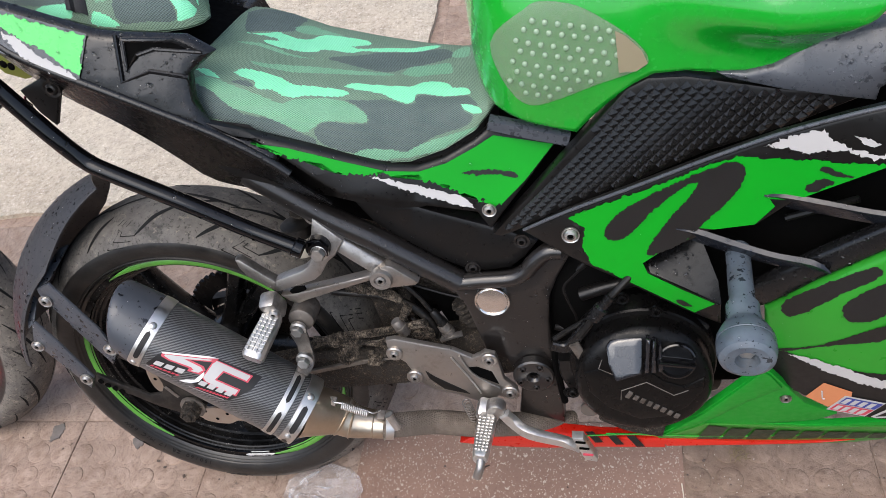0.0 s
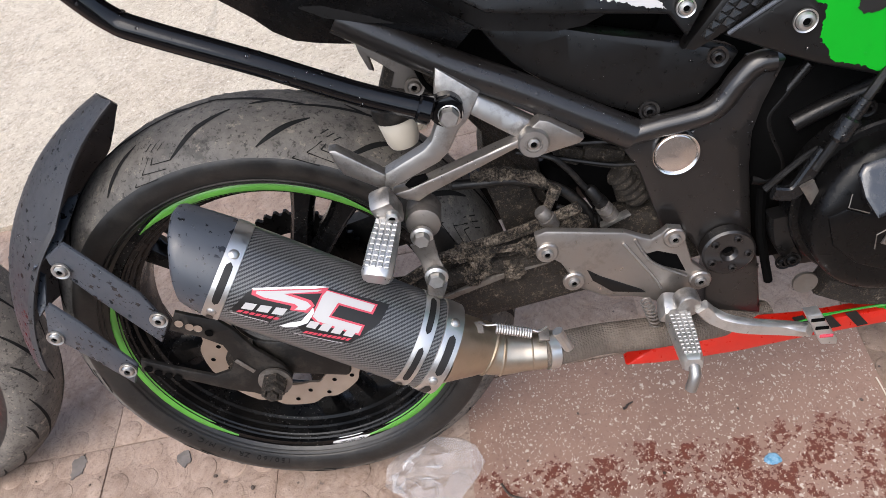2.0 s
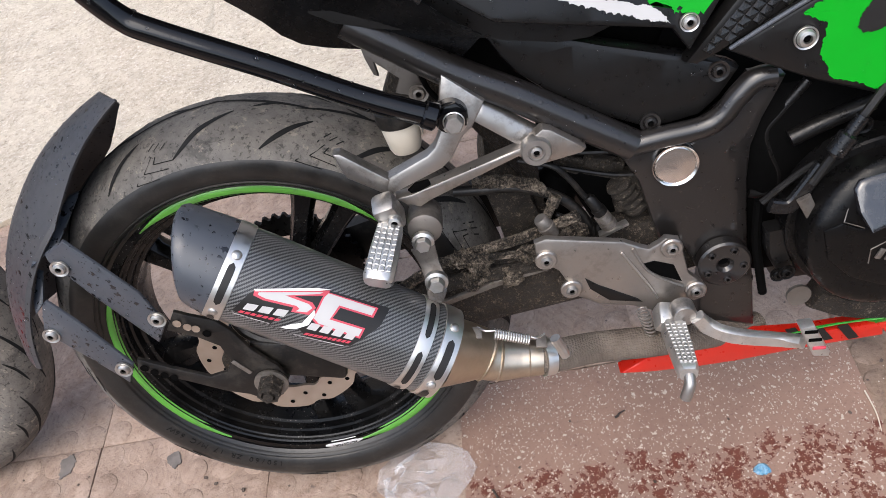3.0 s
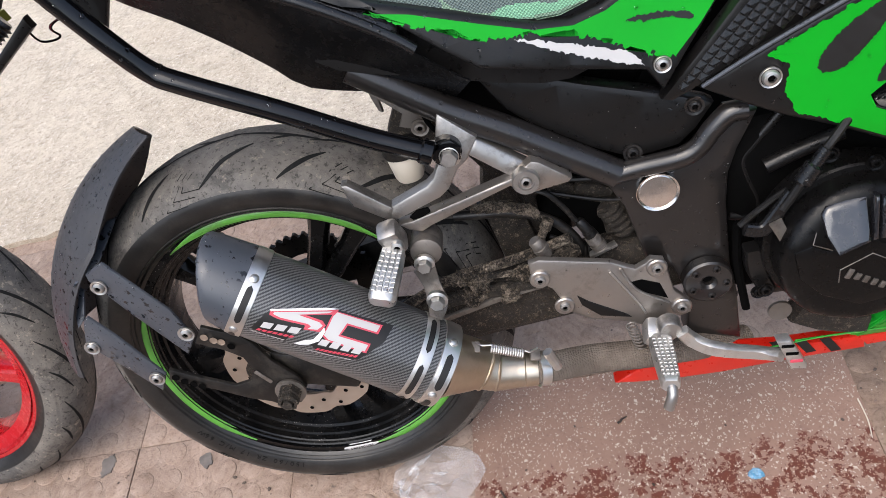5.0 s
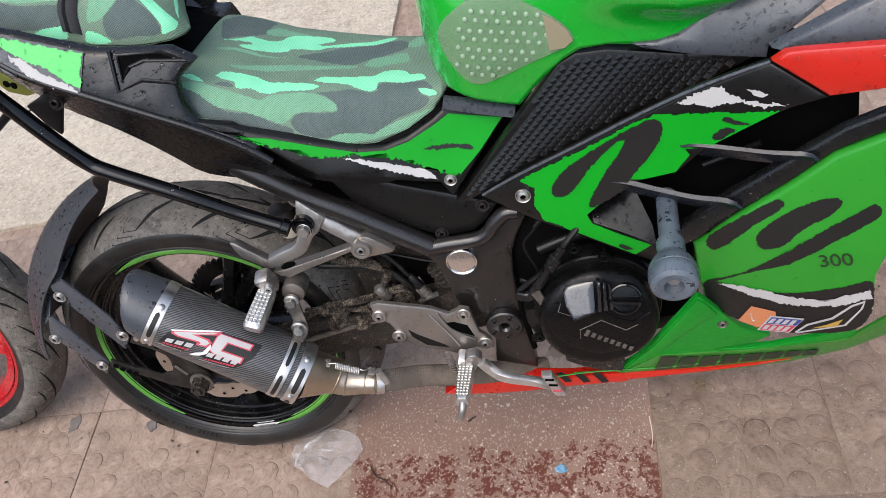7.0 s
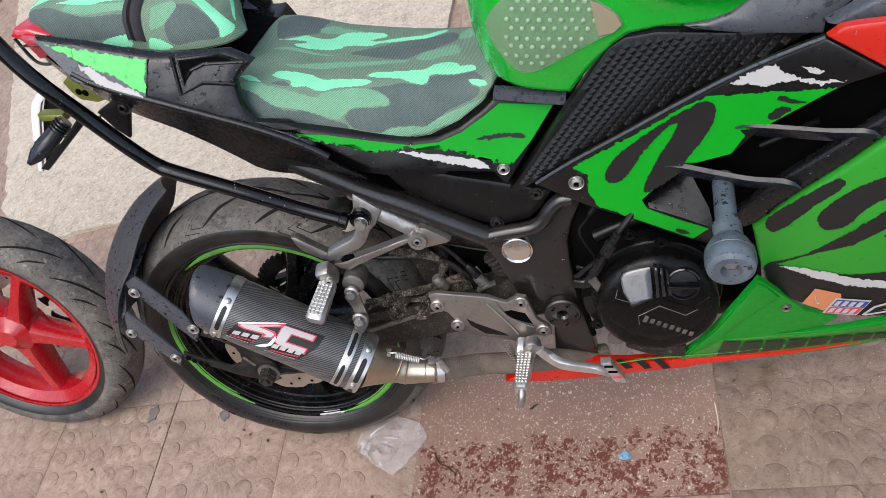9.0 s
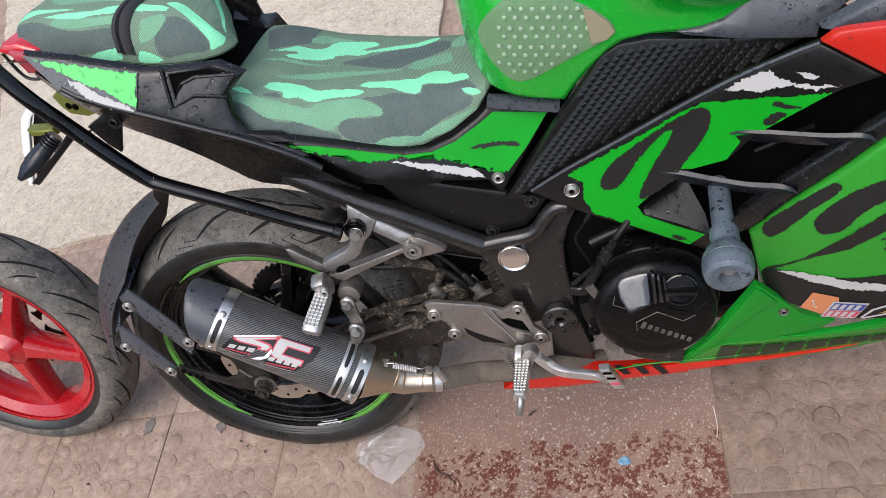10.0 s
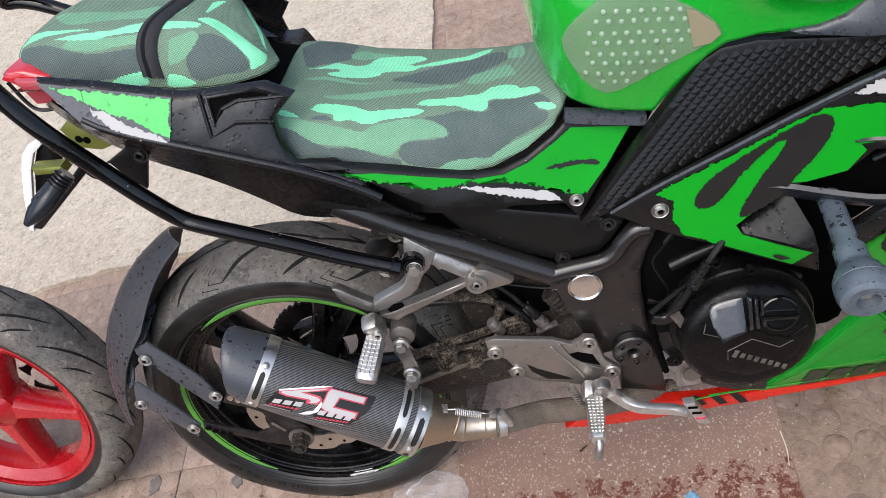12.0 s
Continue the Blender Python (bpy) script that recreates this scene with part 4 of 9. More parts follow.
# brake disc with a waved rim and holes, on the near side
def wave_disc(parent, wheel, y, r_in, r_out, waves, mat, name="brake_disc"):
    bm = bmesh.new()
    n = waves * 12
    rows = []
    for i in range(n):
        a = 2 * math.pi * i / n
        ro = r_out - 0.006 * max(0.0, math.sin(waves * a)) ** 2
        ri = r_in + 0.005 * max(0.0, math.sin(waves * a + 1.0)) ** 2
        rows.append([bm.verts.new(wheel @ Vector((rr * math.sin(a), yy, rr * math.cos(a)))) for rr, yy in ((ri, y), (ro, y), (ro, y + 0.004), (ri, y + 0.004))])
    for i in range(n):
        p, q = rows[i], rows[(i + 1) % n]
        for j in range(4):
            bm.faces.new((p[j], p[(j + 1) % 4], q[(j + 1) % 4], q[j]))
    bmesh.ops.recalc_face_normals(bm, faces=bm.faces[:])
    d = part(name, bm, mat, parent, "waved brake disc with a rusty sheen")
    # flat near-black discs paint the shade of the drilled holes
    hb = bmesh.new()
    for i in range(waves * 3):
        a = 2 * math.pi * (i + 0.3) / (waves * 3)
        rr = r_in + (r_out - r_in) * (0.35 if i % 2 else 0.7)
        add_lathe(hb, [(0.0032, 0.0006), (0, 0.0006)], wheel @ Matrix.Translation((rr * math.sin(a), y, rr * math.cos(a))) @ OUT, 10)
    part("disc_hole", hb, VOID, parent)
    return d


wave_disc(rear_wheel, W0, -0.088, 0.072, 0.110, 9, DISC)
sp = bmesh.new()
rows = []
for i in range(164):
    a = 2 * math.pi * i / 164
    r = 0.098 if (i // 2) % 2 else 0.0925
    rows.append([sp.verts.new(W0 @ Vector((q * math.sin(a), yy, q * math.cos(a)))) for q, yy in ((0.062, 0.078), (r, 0.078), (r, 0.085), (0.062, 0.085))])
for p, q in zip(rows, rows[1:] + rows[:1]):
    for j in range(4):
        sp.faces.new((p[j], p[(j + 1) % 4], q[(j + 1) % 4], q[j]))
bmesh.ops.recalc_face_normals(sp, faces=sp.faces[:])
part("sprocket", sp, CASE, bike, "rear chain sprocket")

# swingarm, axle and hanger plate
def beam(name, rings, mat, label=""):
    return loft(name, rings, mat, bike, label, closed=True, cap=True, sharp=40)


def rect_ring(x, y, z, w, h):
    c = 0.25
    return [(x, y + sx * w / 2, z + sz * h / 2) for sx, sz in ((-1, -1 + c), (-1, 1 - c), (-1 + c, 1), (1 - c, 1), (1, 1 - c), (1, -1 + c), (1 - c, -1), (-1 + c, -1))]


beam("swingarm", [rect_ring(0.56, -0.085, 0.365, 0.05, 0.075), rect_ring(0.40, -0.088, 0.352, 0.045, 0.088), rect_ring(0.25, -0.092, 0.335, 0.04, 0.075), rect_ring(0.08, -0.096, 0.312, 0.034, 0.06), rect_ring(-0.03, -0.098, 0.298, 0.03, 0.055), rect_ring(-0.07, -0.098, 0.294, 0.026, 0.045)], MUD, "mud-splashed black swingarm")
beam("swingarm", [rect_ring(0.56, 0.085, 0.365, 0.05, 0.075), rect_ring(0.25, 0.105, 0.335, 0.04, 0.075), rect_ring(-0.07, 0.112, 0.294, 0.026, 0.045)], MATT)
lathe("axle", [(0.0, 0.15), (0.011, 0.15), (0.011, -0.13), (0.0, -0.13)], W0 @ OUT, STEEL, bike, 20)
lathe("axle_washer", [(0.0, 0.0), (0.021, 0.0), (0.021, 0.003), (0.012, 0.0035)], at_side(-0.002, -0.1475, AX - 0.001), ALLOY_DULL, bike, 28)
nut = add_lathe(bmesh.new(), [(0.0, 0.0), (0.0165, 0.0), (0.0165, 0.011), (0.0145, 0.0125), (0.0145, 0.020), (0.0095, 0.022), (0.009, 0.014), (0.007, 0.014), (0.007, 0.024), (0.0, 0.0245)], at_side(-0.002, -0.1505, AX - 0.001), 6)
bmesh.ops.remove_doubles(nut, verts=nut.verts[:], dist=1e-6)
part("axle_nut", nut, MUD, bike, "dirty castle nut")

# tyre hugger: a curved guard behind the wheel, cut slantwise at the top, on two long arms
bm = bmesh.new()
vs = []
for i in range(25):
    row = []
    for j in range(18):
        v = (j - 1) / 8 - 1 if j else -1.0  # -1 the near ridge, +1 the far ridge; the first column is the hem of the near wall
        a = 17 + 6.5 * v + (80 - 17 - 6.5 * v) * i / 24
        w = float(np.interp(a, [10, 20, 30, 40, 60, 80, 93], [0.050, 0.070, 0.090, 0.104, 0.110, 0.106, 0.098]))
        crest = float(np.interp(a, [10, 45, 60, 93], [0.366, 0.362, 0.364, 0.366]))
        ridge = float(np.interp(a, [10, 18, 24, 30, 37, 60, 93], [0.363, 0.346, 0.332, 0.317, 0.306, 0.306, 0.318]))
        r = crest - (crest - ridge) * abs(v) ** 2.2
        y = v * w
        if j == 0:
            r, y = r - float(np.interp(a, [10, 20, 30, 38, 93], [0.002, 0.002, 0.003, 0.006, 0.008])), y - 0.002
        row.append(bm.verts.new((-r * math.sin(radians(a)), y, AX + r * math.cos(radians(a)))))
    vs.append(row)
for p, q in zip(vs, vs[1:]):
    for j in range(17):
        bm.faces.new((p[j], p[j + 1], q[j + 1], q[j]))
bmesh.ops.recalc_face_normals(bm, faces=bm.faces[:])
bmesh.ops.solidify(bm, geom=bm.faces[:], thickness=0.003)
hugger = part("hugger", bm, HUGGER, bike, "black plastic tyre hugger with rain drops", 17)
hug_out = [(-0.2051, 0.5162), (-0.1656, 0.5361), (-0.1024, 0.4612), (-0.0896, 0.4141), (-0.116, 0.382), (-0.1714, 0.4525), (-0.2069, 0.506)]
plate("hugger_arm", hug_out, lambda x, z: -0.112 - 0.33 * max(-0.02, (x + 0.19)), 0.004, BRACKET, bike, 0.003, 0.05, "flat black guard arm with rain drops")
plate("hugger_tab", [(-0.2287, 0.5031), (-0.1876, 0.5212), (-0.159, 0.5587), (-0.1744, 0.5563), (-0.2123, 0.5257)], lambda x, z: -0.112 + 1.1 * max(0.0, z - 0.505), 0.004, BRACKET, bike, 0.002, 0.03)
low_arm = [(-0.2393, 0.4535), (-0.2261, 0.4635), (-0.1993, 0.4298), (-0.1578, 0.3607), (-0.1813, 0.3265), (-0.2208, 0.3708), (-0.2561, 0.4049), (-0.2594, 0.4172)]
plate("hugger_arm", low_arm, lambda x, z: -0.116 - 0.28 * max(-0.02, (x + 0.25)), 0.004, BRACKET, bike, 0.003, 0.05, "flat black guard arm with rain drops")
plate("hugger_tab", [(-0.2607, 0.4368), (-0.247, 0.4472), (-0.2363, 0.4802), (-0.2426, 0.4844), (-0.2601, 0.4505)], lambda x, z: -0.112 + 0.5 * max(0.0, z - 0.43), 0.004, BRACKET, bike, 0.002, 0.03)
for x, y, z in ((-0.19, -0.117, 0.5), (-0.093, -0.150, 0.427), (-0.249, -0.120, 0.411), (-0.172, -0.143, 0.357)):
    bolt(bike, x, y, z, 0.0074, cup=0.0026)
# the hanger plate of the guard, with slotted holes, bolted on at the axle
yoke = [(-0.0743, 0.4296), (-0.0582, 0.4194), (-0.0328, 0.4059), (-0.0201, 0.3866), (-0.0087, 0.3541), (0.0137, 0.3197), (0.0202, 0.2983), (0.0031, 0.2722), (-0.021, 0.2679), (-0.0377, 0.2825), (-0.0629, 0.2941), (-0.1031, 0.3215), (-0.1552, 0.3527), (-0.1478, 0.3703), (-0.1135, 0.347), (-0.0731, 0.322), (-0.0494, 0.3259), (-0.0386, 0.3427), (-0.0425, 0.3673), (-0.0626, 0.3863), (-0.0931, 0.405)]
plate("hugger_hanger", yoke, flat(-0.145), 0.005, MATT, bike, 0.0015, 0.05, "black slotted hanger plate at the axle")
# flat discs stand for holes: brake-disc colour above, painted shade below
for x, z in [(-0.0761, 0.4133), (-0.0664, 0.4055), (-0.058, 0.4007), (-0.0482, 0.391), (-0.1443, 0.3558), (-0.1355, 0.3467), (-0.1257, 0.3393), (-0.1161, 0.3329)]:
    lathe("hole", [(0.0, 0.0), (0.0048, 0.0), (0.0052, 0.0006)], at_side(x, -0.1462, z), DISC if z > 0.4 else VOID, bike, 14)
x0, z0 = (-0.0291, 0.3297)
add = add_box(bmesh.new(), (x0, -0.146, z0), (0.006, 0.0015, 0.028), (0, -32, 0), 0.0006)
part("hanger_slot", add, ALLOY_DULL, bike)
# brake caliper and its bracket behind the hanger
box("caliper_bracket", (0.035, -0.128, AX + 0.012), (0.12, 0.012, 0.055), MATT, bike, (0, 18, 0), 0.006)
box("brake_caliper", (0.085, -0.104, AX + 0.03), (0.085, 0.04, 0.05), MATT, bike, (0, 20, 0), 0.01, "dirty black brake caliper")
tube("brake_hose", [(0.06, -0.125, 0.33), (0.10, -0.135, 0.335), (0.15, -0.13, 0.37), (0.24, -0.11, 0.40), (0.33, -0.105, 0.41), (0.40, -0.11, 0.43)], 0.0065, CLOT, bike, 10, label="mud-caked brake hose")
tube("brake_hose", [(-0.03, -0.10, 0.40), (-0.02, -0.118, 0.365), (0.02, -0.125, 0.34), (0.08, -0.128, 0.335), (0.13, -0.125, 0.35)], 0.008, MATT, bike, 10)

# rear shock, inner guard and near-black filler blocks behind the frame
lathe("rear_shock", [(0.0, -0.11)] + [(0.028 if i % 2 else 0.022, -0.11 + 0.016 * i) for i in range(15)] + [(0.0, 0.13)], frame_along((0.40, -0.02, 0.45), (0.46, -0.02, 0.60)), VOID, bike, 20)
plate("inner_mudguard", [(0.2965, 0.457), (0.3100, 0.500), (0.3335, 0.480), (0.3656, 0.4427), (0.3678, 0.3514), (0.3145, 0.3442), (0.3076, 0.4033), (0.3014, 0.4416)], flat(-0.055), 0.11, MUD, bike, 0.004, 0.03, "muddy inner mudguard")
loft("inner_guard_back", [[(0.30, y, 0.55), (0.345, y, 0.47), (0.36, y, 0.40), (0.34, y, 0.33)] for y in (-0.07, 0.0, 0.07)], MUD, bike)
# added blocks fill the gaps; the shade between parts is their colour
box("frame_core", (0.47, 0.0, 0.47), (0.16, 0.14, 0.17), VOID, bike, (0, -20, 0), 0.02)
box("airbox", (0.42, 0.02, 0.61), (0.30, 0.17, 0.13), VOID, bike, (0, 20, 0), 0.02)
box("engine_block", (0.71, 0.02, 0.42), (0.29, 0.27, 0.25), VOID, bike, (0, 0, 0), 0.03, "engine block with its shade put into a near-black colour")
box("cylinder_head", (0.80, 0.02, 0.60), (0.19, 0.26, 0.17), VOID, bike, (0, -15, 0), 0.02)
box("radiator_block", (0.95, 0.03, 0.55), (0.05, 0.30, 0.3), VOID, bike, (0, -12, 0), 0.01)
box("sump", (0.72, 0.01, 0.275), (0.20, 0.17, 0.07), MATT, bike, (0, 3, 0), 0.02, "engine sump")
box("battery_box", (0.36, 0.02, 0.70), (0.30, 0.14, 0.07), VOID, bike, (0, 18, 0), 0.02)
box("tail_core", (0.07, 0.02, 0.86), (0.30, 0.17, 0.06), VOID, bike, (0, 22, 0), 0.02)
# hoses and fittings of the rear brake: a bent hose under a crust of mud, a pressure switch, a boot and its bracket
tube("reservoir_hose", [(0.270, -0.1, 0.486), (0.3007, -0.1, 0.4811), (0.3302, -0.1, 0.477), (0.3597, -0.1, 0.4663), (0.3881, -0.1, 0.446), (0.4063, -0.1, 0.4162), (0.4101, -0.1, 0.3898)], 0.0062, MATT, bike, 14, label="bent black brake reservoir hose")
crust = add_tube(bmesh.new(), [(0.2922, -0.103, 0.4924), (0.3137, -0.103, 0.4902), (0.3376, -0.103, 0.4845), (0.3593, -0.103, 0.4735), (0.3739, -0.103, 0.4589)], [0.004, 0.0075, 0.006, 0.007, 0.003], 14, 14)
for v in crust.verts:
    v.co += v.co.normalized() * 0.003 * noise.noise(v.co * 190) + Vector((0, -0.002 * noise.noise(v.co * 330), 0.002 * noise.noise(v.co * 260)))
bmesh.ops.recalc_face_normals(crust, faces=crust.faces[:])
part("mud_crust", crust, CLOT, bike, "dried mud crust on the hose")


def fitting(name, a, b, profile, mat, label="", n=16):
    """A turned fitting from a to b; the profile gives shares of its length and radii."""
    ln = (Vector(b) - Vector(a)).length
    return lathe(name, [(0.0, 0.0)] + [(r, ln * u) for u, r in profile] + [(0.0, ln)], frame_along(a, b), mat, bike, n, label=label)


fitting("brake_switch", (0.3677, -0.115, 0.4146), (0.3570, -0.117, 0.4410), [(0.0, 0.0080), (0.35, 0.0080), (0.37, 0.0098), (0.55, 0.0098), (0.57, 0.0084), (0.9, 0.0084), (1.0, 0.0066)], ALLOY_DULL, "dirty brake pressure switch")
fitting("switch_cap", (0.3650, -0.112, 0.4380), (0.3790, -0.110, 0.4610), [(0.0, 0.0052), (0.5, 0.0052), (0.52, 0.0072), (1.0, 0.0066)], CLOT)
tube("cable", [(0.372, -0.104, 0.500), (0.3846, -0.108, 0.4936), (0.3982, -0.108, 0.4731), (0.4079, -0.108, 0.4539), (0.4154, -0.108, 0.4439)], 0.0034, MATT, bike, 10)
fitting("cable_sleeve", (0.4124, -0.11, 0.4520), (0.4262, -0.11, 0.4230), [(0.0, 0.0042), (0.12, 0.0064), (0.6, 0.0068), (0.62, 0.0080), (1.0, 0.0080)], MATT)
fitting("cable_nut", (0.4235, -0.112, 0.4270), (0.4318, -0.112, 0.4090), [(0.0, 0.0085), (0.4, 0.0092), (0.45, 0.0074), (0.6, 0.0074), (0.62, 0.0098), (1.0, 0.0092)], ALLOY_DULL)
bar3("switch_bracket", [(0.4190, -0.116, 0.4020), (0.4350, -0.118, 0.4090), (0.4505, -0.115, 0.4120)], [0.006, 0.004, 0.004], 0.010, ALLOY, bike, "thin alloy cable bracket")
fitting("master_cylinder", (0.3720, -0.1, 0.4035), (0.4080, -0.1, 0.4065), [(0.0, 0.0100), (0.5, 0.0125), (0.8, 0.0115), (1.0, 0.0095)], CLOT, "mud-caked rear master cylinder", 20)
fitting("boot", (0.4060, -0.098, 0.3985), (0.4330, -0.098, 0.3965), [(0.1 * k, 0.0085 + 0.0022 * (k % 2)) for k in range(11)], MATT)
fitting("boot", (0.4480, -0.086, 0.4480), (0.4680, -0.086, 0.4080), [(0.1 * k, 0.0135 + 0.0024 * (k % 2)) for k in range(11)], MUD)
for k, (c, sz, turn) in enumerate((((0.4629, -0.075, 0.4300), (0.034, 0.03, 0.050), (0, 12, 0)), ((0.4360, -0.065, 0.4640), (0.046, 0.03, 0.024), (0, 24, 0)), ((0.4000, -0.062, 0.4750), (0.030, 0.03, 0.020), (0, 30, 0)))):
    box("linkage_block", c, sz, MUD, bike, turn, 0.004)
for k, (pts, r) in enumerate((([(0.360, -0.085, 0.512), (0.402, -0.085, 0.496), (0.452, -0.085, 0.486)], 0.0032), ([(0.345, -0.09, 0.502), (0.392, -0.09, 0.482), (0.440, -0.09, 0.462), (0.470, -0.09, 0.455)], 0.0026), ([(0.376, -0.10, 0.4300), (0.392, -0.10, 0.4180), (0.404, -0.10, 0.4020)], 0.0028))):
    tube("wire", pts, r, MATT, bike, 8)
# along the swingarm: a thin line with clots, a thicker one below, and a pale edge
tube("hose", [(0.225, -0.118, 0.4110), (0.238, -0.118, 0.4099), (0.2703, -0.118, 0.4071), (0.3019, -0.118, 0.4012), (0.3342, -0.118, 0.4), (0.3548, -0.118, 0.4079), (0.3650, -0.116, 0.4160)], 0.0042, CLOT, bike, 10, label="mud-caked brake line along the swingarm")
tube("hose", [(0.200, -0.112, 0.3690), (0.2287, -0.112, 0.3709), (0.2701, -0.112, 0.374), (0.3101, -0.112, 0.3729), (0.36, -0.112, 0.3735)], 0.0095, MUD, bike, 12)
bar3("swingarm_edge", [(0.200, -0.116, 0.340), (0.2304, -0.118, 0.349), (0.2735, -0.118, 0.359), (0.3154, -0.118, 0.3679), (0.356, -0.118, 0.3735)], 0.008, 0.006, ALLOY_DULL, bike, "pale alloy-coloured edge along the swingarm")
for k, (x, z) in enumerate([(0.2503, 0.406), (0.2636, 0.4069), (0.2776, 0.3953), (0.2896, 0.3991), (0.2778, 0.3802), (0.2662, 0.3727), (0.3268, 0.3959), (0.3365, 0.396), (0.3121, 0.3686)]):
    lump = bmesh.new()
    bmesh.ops.create_icosphere(lump, subdivisions=3, radius=0.0075 + 0.0025 * (k % 3), matrix=Matrix.Translation((x, -0.117, z)))
    for v in lump.verts:
        v.co += (v.co - Vector((x, -0.117, z))) * (0.5 * noise.noise(v.co * 120) + 0.5 * noise.noise(v.co * 320))
    part("mud_clot", lump, CLOT, bike)

# ---- frame ----
frame_out = [(0.4506, 0.5005), (0.4672, 0.5123), (0.5373, 0.5118), (0.5652, 0.53), (0.5858, 0.5551), (0.6158, 0.5536), (0.5932, 0.5118), (0.5821, 0.4824), (0.5778, 0.4428), (0.5775, 0.3536), (0.5834, 0.3116), (0.5842, 0.2325), (0.5168, 0.2568), (0.5267, 0.3174), (0.5097, 0.3666), (0.4818, 0.3839), (0.4741, 0.4254), (0.4659, 0.4671)]
plate("frame_plate", frame_out, flat(-0.124), 0.03, FRAME, bike, 0.004, 0.04, "satin black frame plate")
tube("frame_rail", [(0.2164, -0.125, 0.7038), (0.2552, -0.125, 0.6713), (0.3048, -0.125, 0.6305), (0.353, -0.125, 0.5973), (0.4023, -0.125, 0.5592), (0.4633, -0.125, 0.5133)], 0.0165, FRAME, bike, 16, 4, label="black round frame rail")
tube("frame_rib", [(0.4605, -0.128, 0.5143), (0.4922, -0.128, 0.5168), (0.5339, -0.128, 0.5186), (0.5534, -0.128, 0.5282), (0.5673, -0.128, 0.5444), (0.5849, -0.128, 0.559), (0.6026, -0.128, 0.5593)], 0.0115, FRAME, bike, 14, 5, squash=1.0)
cap_x, cap_z = (0.5039, 0.4809)
lathe("frame_cap", [(0.0, 0.0), (0.0245, 0.0), (0.0250, 0.004), (0.0238, 0.0068), (0.0222, 0.0062), (0.0212, 0.0050), (0.0203, 0.0058), (0.0, 0.0074)], at_side(cap_x, -0.124, cap_z), CHROME, bike, 48, label="round chrome frame cap")
piv_x, piv_z = (0.5478, 0.3466)
lathe("pivot_cover", [(0.006, 0.0), (0.0065, 0.006), (0.010, 0.010), (0.027, 0.010), (0.0295, 0.008), (0.0295, -0.004)], at_side(piv_x, -0.130, piv_z), FRAME, bike, 40, label="black swingarm pivot cover with five bolts")
lathe("pivot_socket", [(0.0, -0.002), (0.0075, -0.002), (0.0075, 0.004)], at_side(piv_x, -0.1325, piv_z), VOID, bike, 24)
for i in range(5):
    a = radians(72 * i + 60)
    bolt(bike, piv_x + 0.0205 * math.cos(a), -0.140, piv_z + 0.0205 * math.sin(a), 0.0045, FRAME)
low_cover = [(0.3361, 0.6597), (0.3493, 0.6322), (0.3618, 0.6116), (0.3853, 0.5878), (0.4357, 0.5487), (0.4756, 0.526), (0.5006, 0.5224), (0.5343, 0.5261), (0.554, 0.5418), (0.5745, 0.5678), (0.5656, 0.5747), (0.5164, 0.596), (0.4448, 0.6239), (0.38, 0.6522), (0.3501, 0.6628)]
plate("side_panel", low_cover, flat(-0.118), 0.02, SATIN, bike, 0.007, 0.04, "black plastic side panel under the seat cowl")
for x, y, z in ((0.553, -0.119, 0.571), (0.484, -0.119, 0.531)):
    bolt(bike, x, y, z, 0.0068, FRAME, cup=0.003)
hx, hz = (0.587, 0.455)
hexb = add_lathe(bmesh.new(), [(0.0, 0.0), (0.0085, 0.0), (0.0085, 0.004), (0.0, 0.0045)], at_side(hx, -0.10, hz), 7)
for i in range(6):
    a = radians(60 * i)
    add_lathe(hexb, [(0.0034, 0.003), (0.003, 0.0065), (0.0, 0.007)], at_side(hx + 0.0062 * math.cos(a), -0.10, hz + 0.0062 * math.sin(a)), 7)
part("drain_plug", hexb, DISC, bike, "brassy star-shaped plug")
tube("breather_hose", [(0.6412, -0.11, 0.5372), (0.6137, -0.11, 0.5069), (0.6005, -0.11, 0.4896), (0.604, -0.11, 0.4654), (0.6134, -0.11, 0.4355), (0.6101, -0.11, 0.417), (0.5942, -0.11, 0.4137), (0.5823, -0.11, 0.4167)], 0.0055, SATIN, bike, 12, label="black rubber breather hose")

# ---- exhaust ----
mA, mB = Vector((0.0195, -0.2055, 0.5333)), Vector((0.2165, -0.2125, 0.3663))
mdir = (mB - mA).normalized()
muffler = lathe("muffler", [(0.0480, 0.022), (0.0495, 0.024), (0.0505, 0.06), (0.0505, 0.228), (0.0485, 0.262), (0.0, 0.262)], frame_along(mA, mB), CARBON, bike, 64, label="carbon fibre silencer can with a torn sticker")
MF = frame_along(mA, mB)
# end cap, cut slantwise: long on its upper side
uv = muffler.data.uv_layers.new(name="weave")
back = MF.inverted()
for lp in muffler.data.loops:
    q = back @ muffler.data.vertices[lp.vertex_index].co
    uv.data[lp.index].uv = (math.atan2(q.y, q.x) * 0.0505, q.z)
for pg in muffler.data.polygons:
    us = [uv.data[k].uv.x for k in pg.loop_indices]
    for k in pg.loop_indices:
        if max(us) - uv.data[k].uv.x > 0.15:
            uv.data[k].uv.x += 2 * math.pi * 0.0505
UPA = 0.0


def face_angle(v):
    """The angle about the silencer's axis that faces the way v."""
    q = MF.to_3x3().inverted() @ Vector(v)
    return math.degrees(math.atan2(q.y, q.x))


UPA = face_angle((0.5, 0.1, 0.85))
bm = bmesh.new()
rows = []
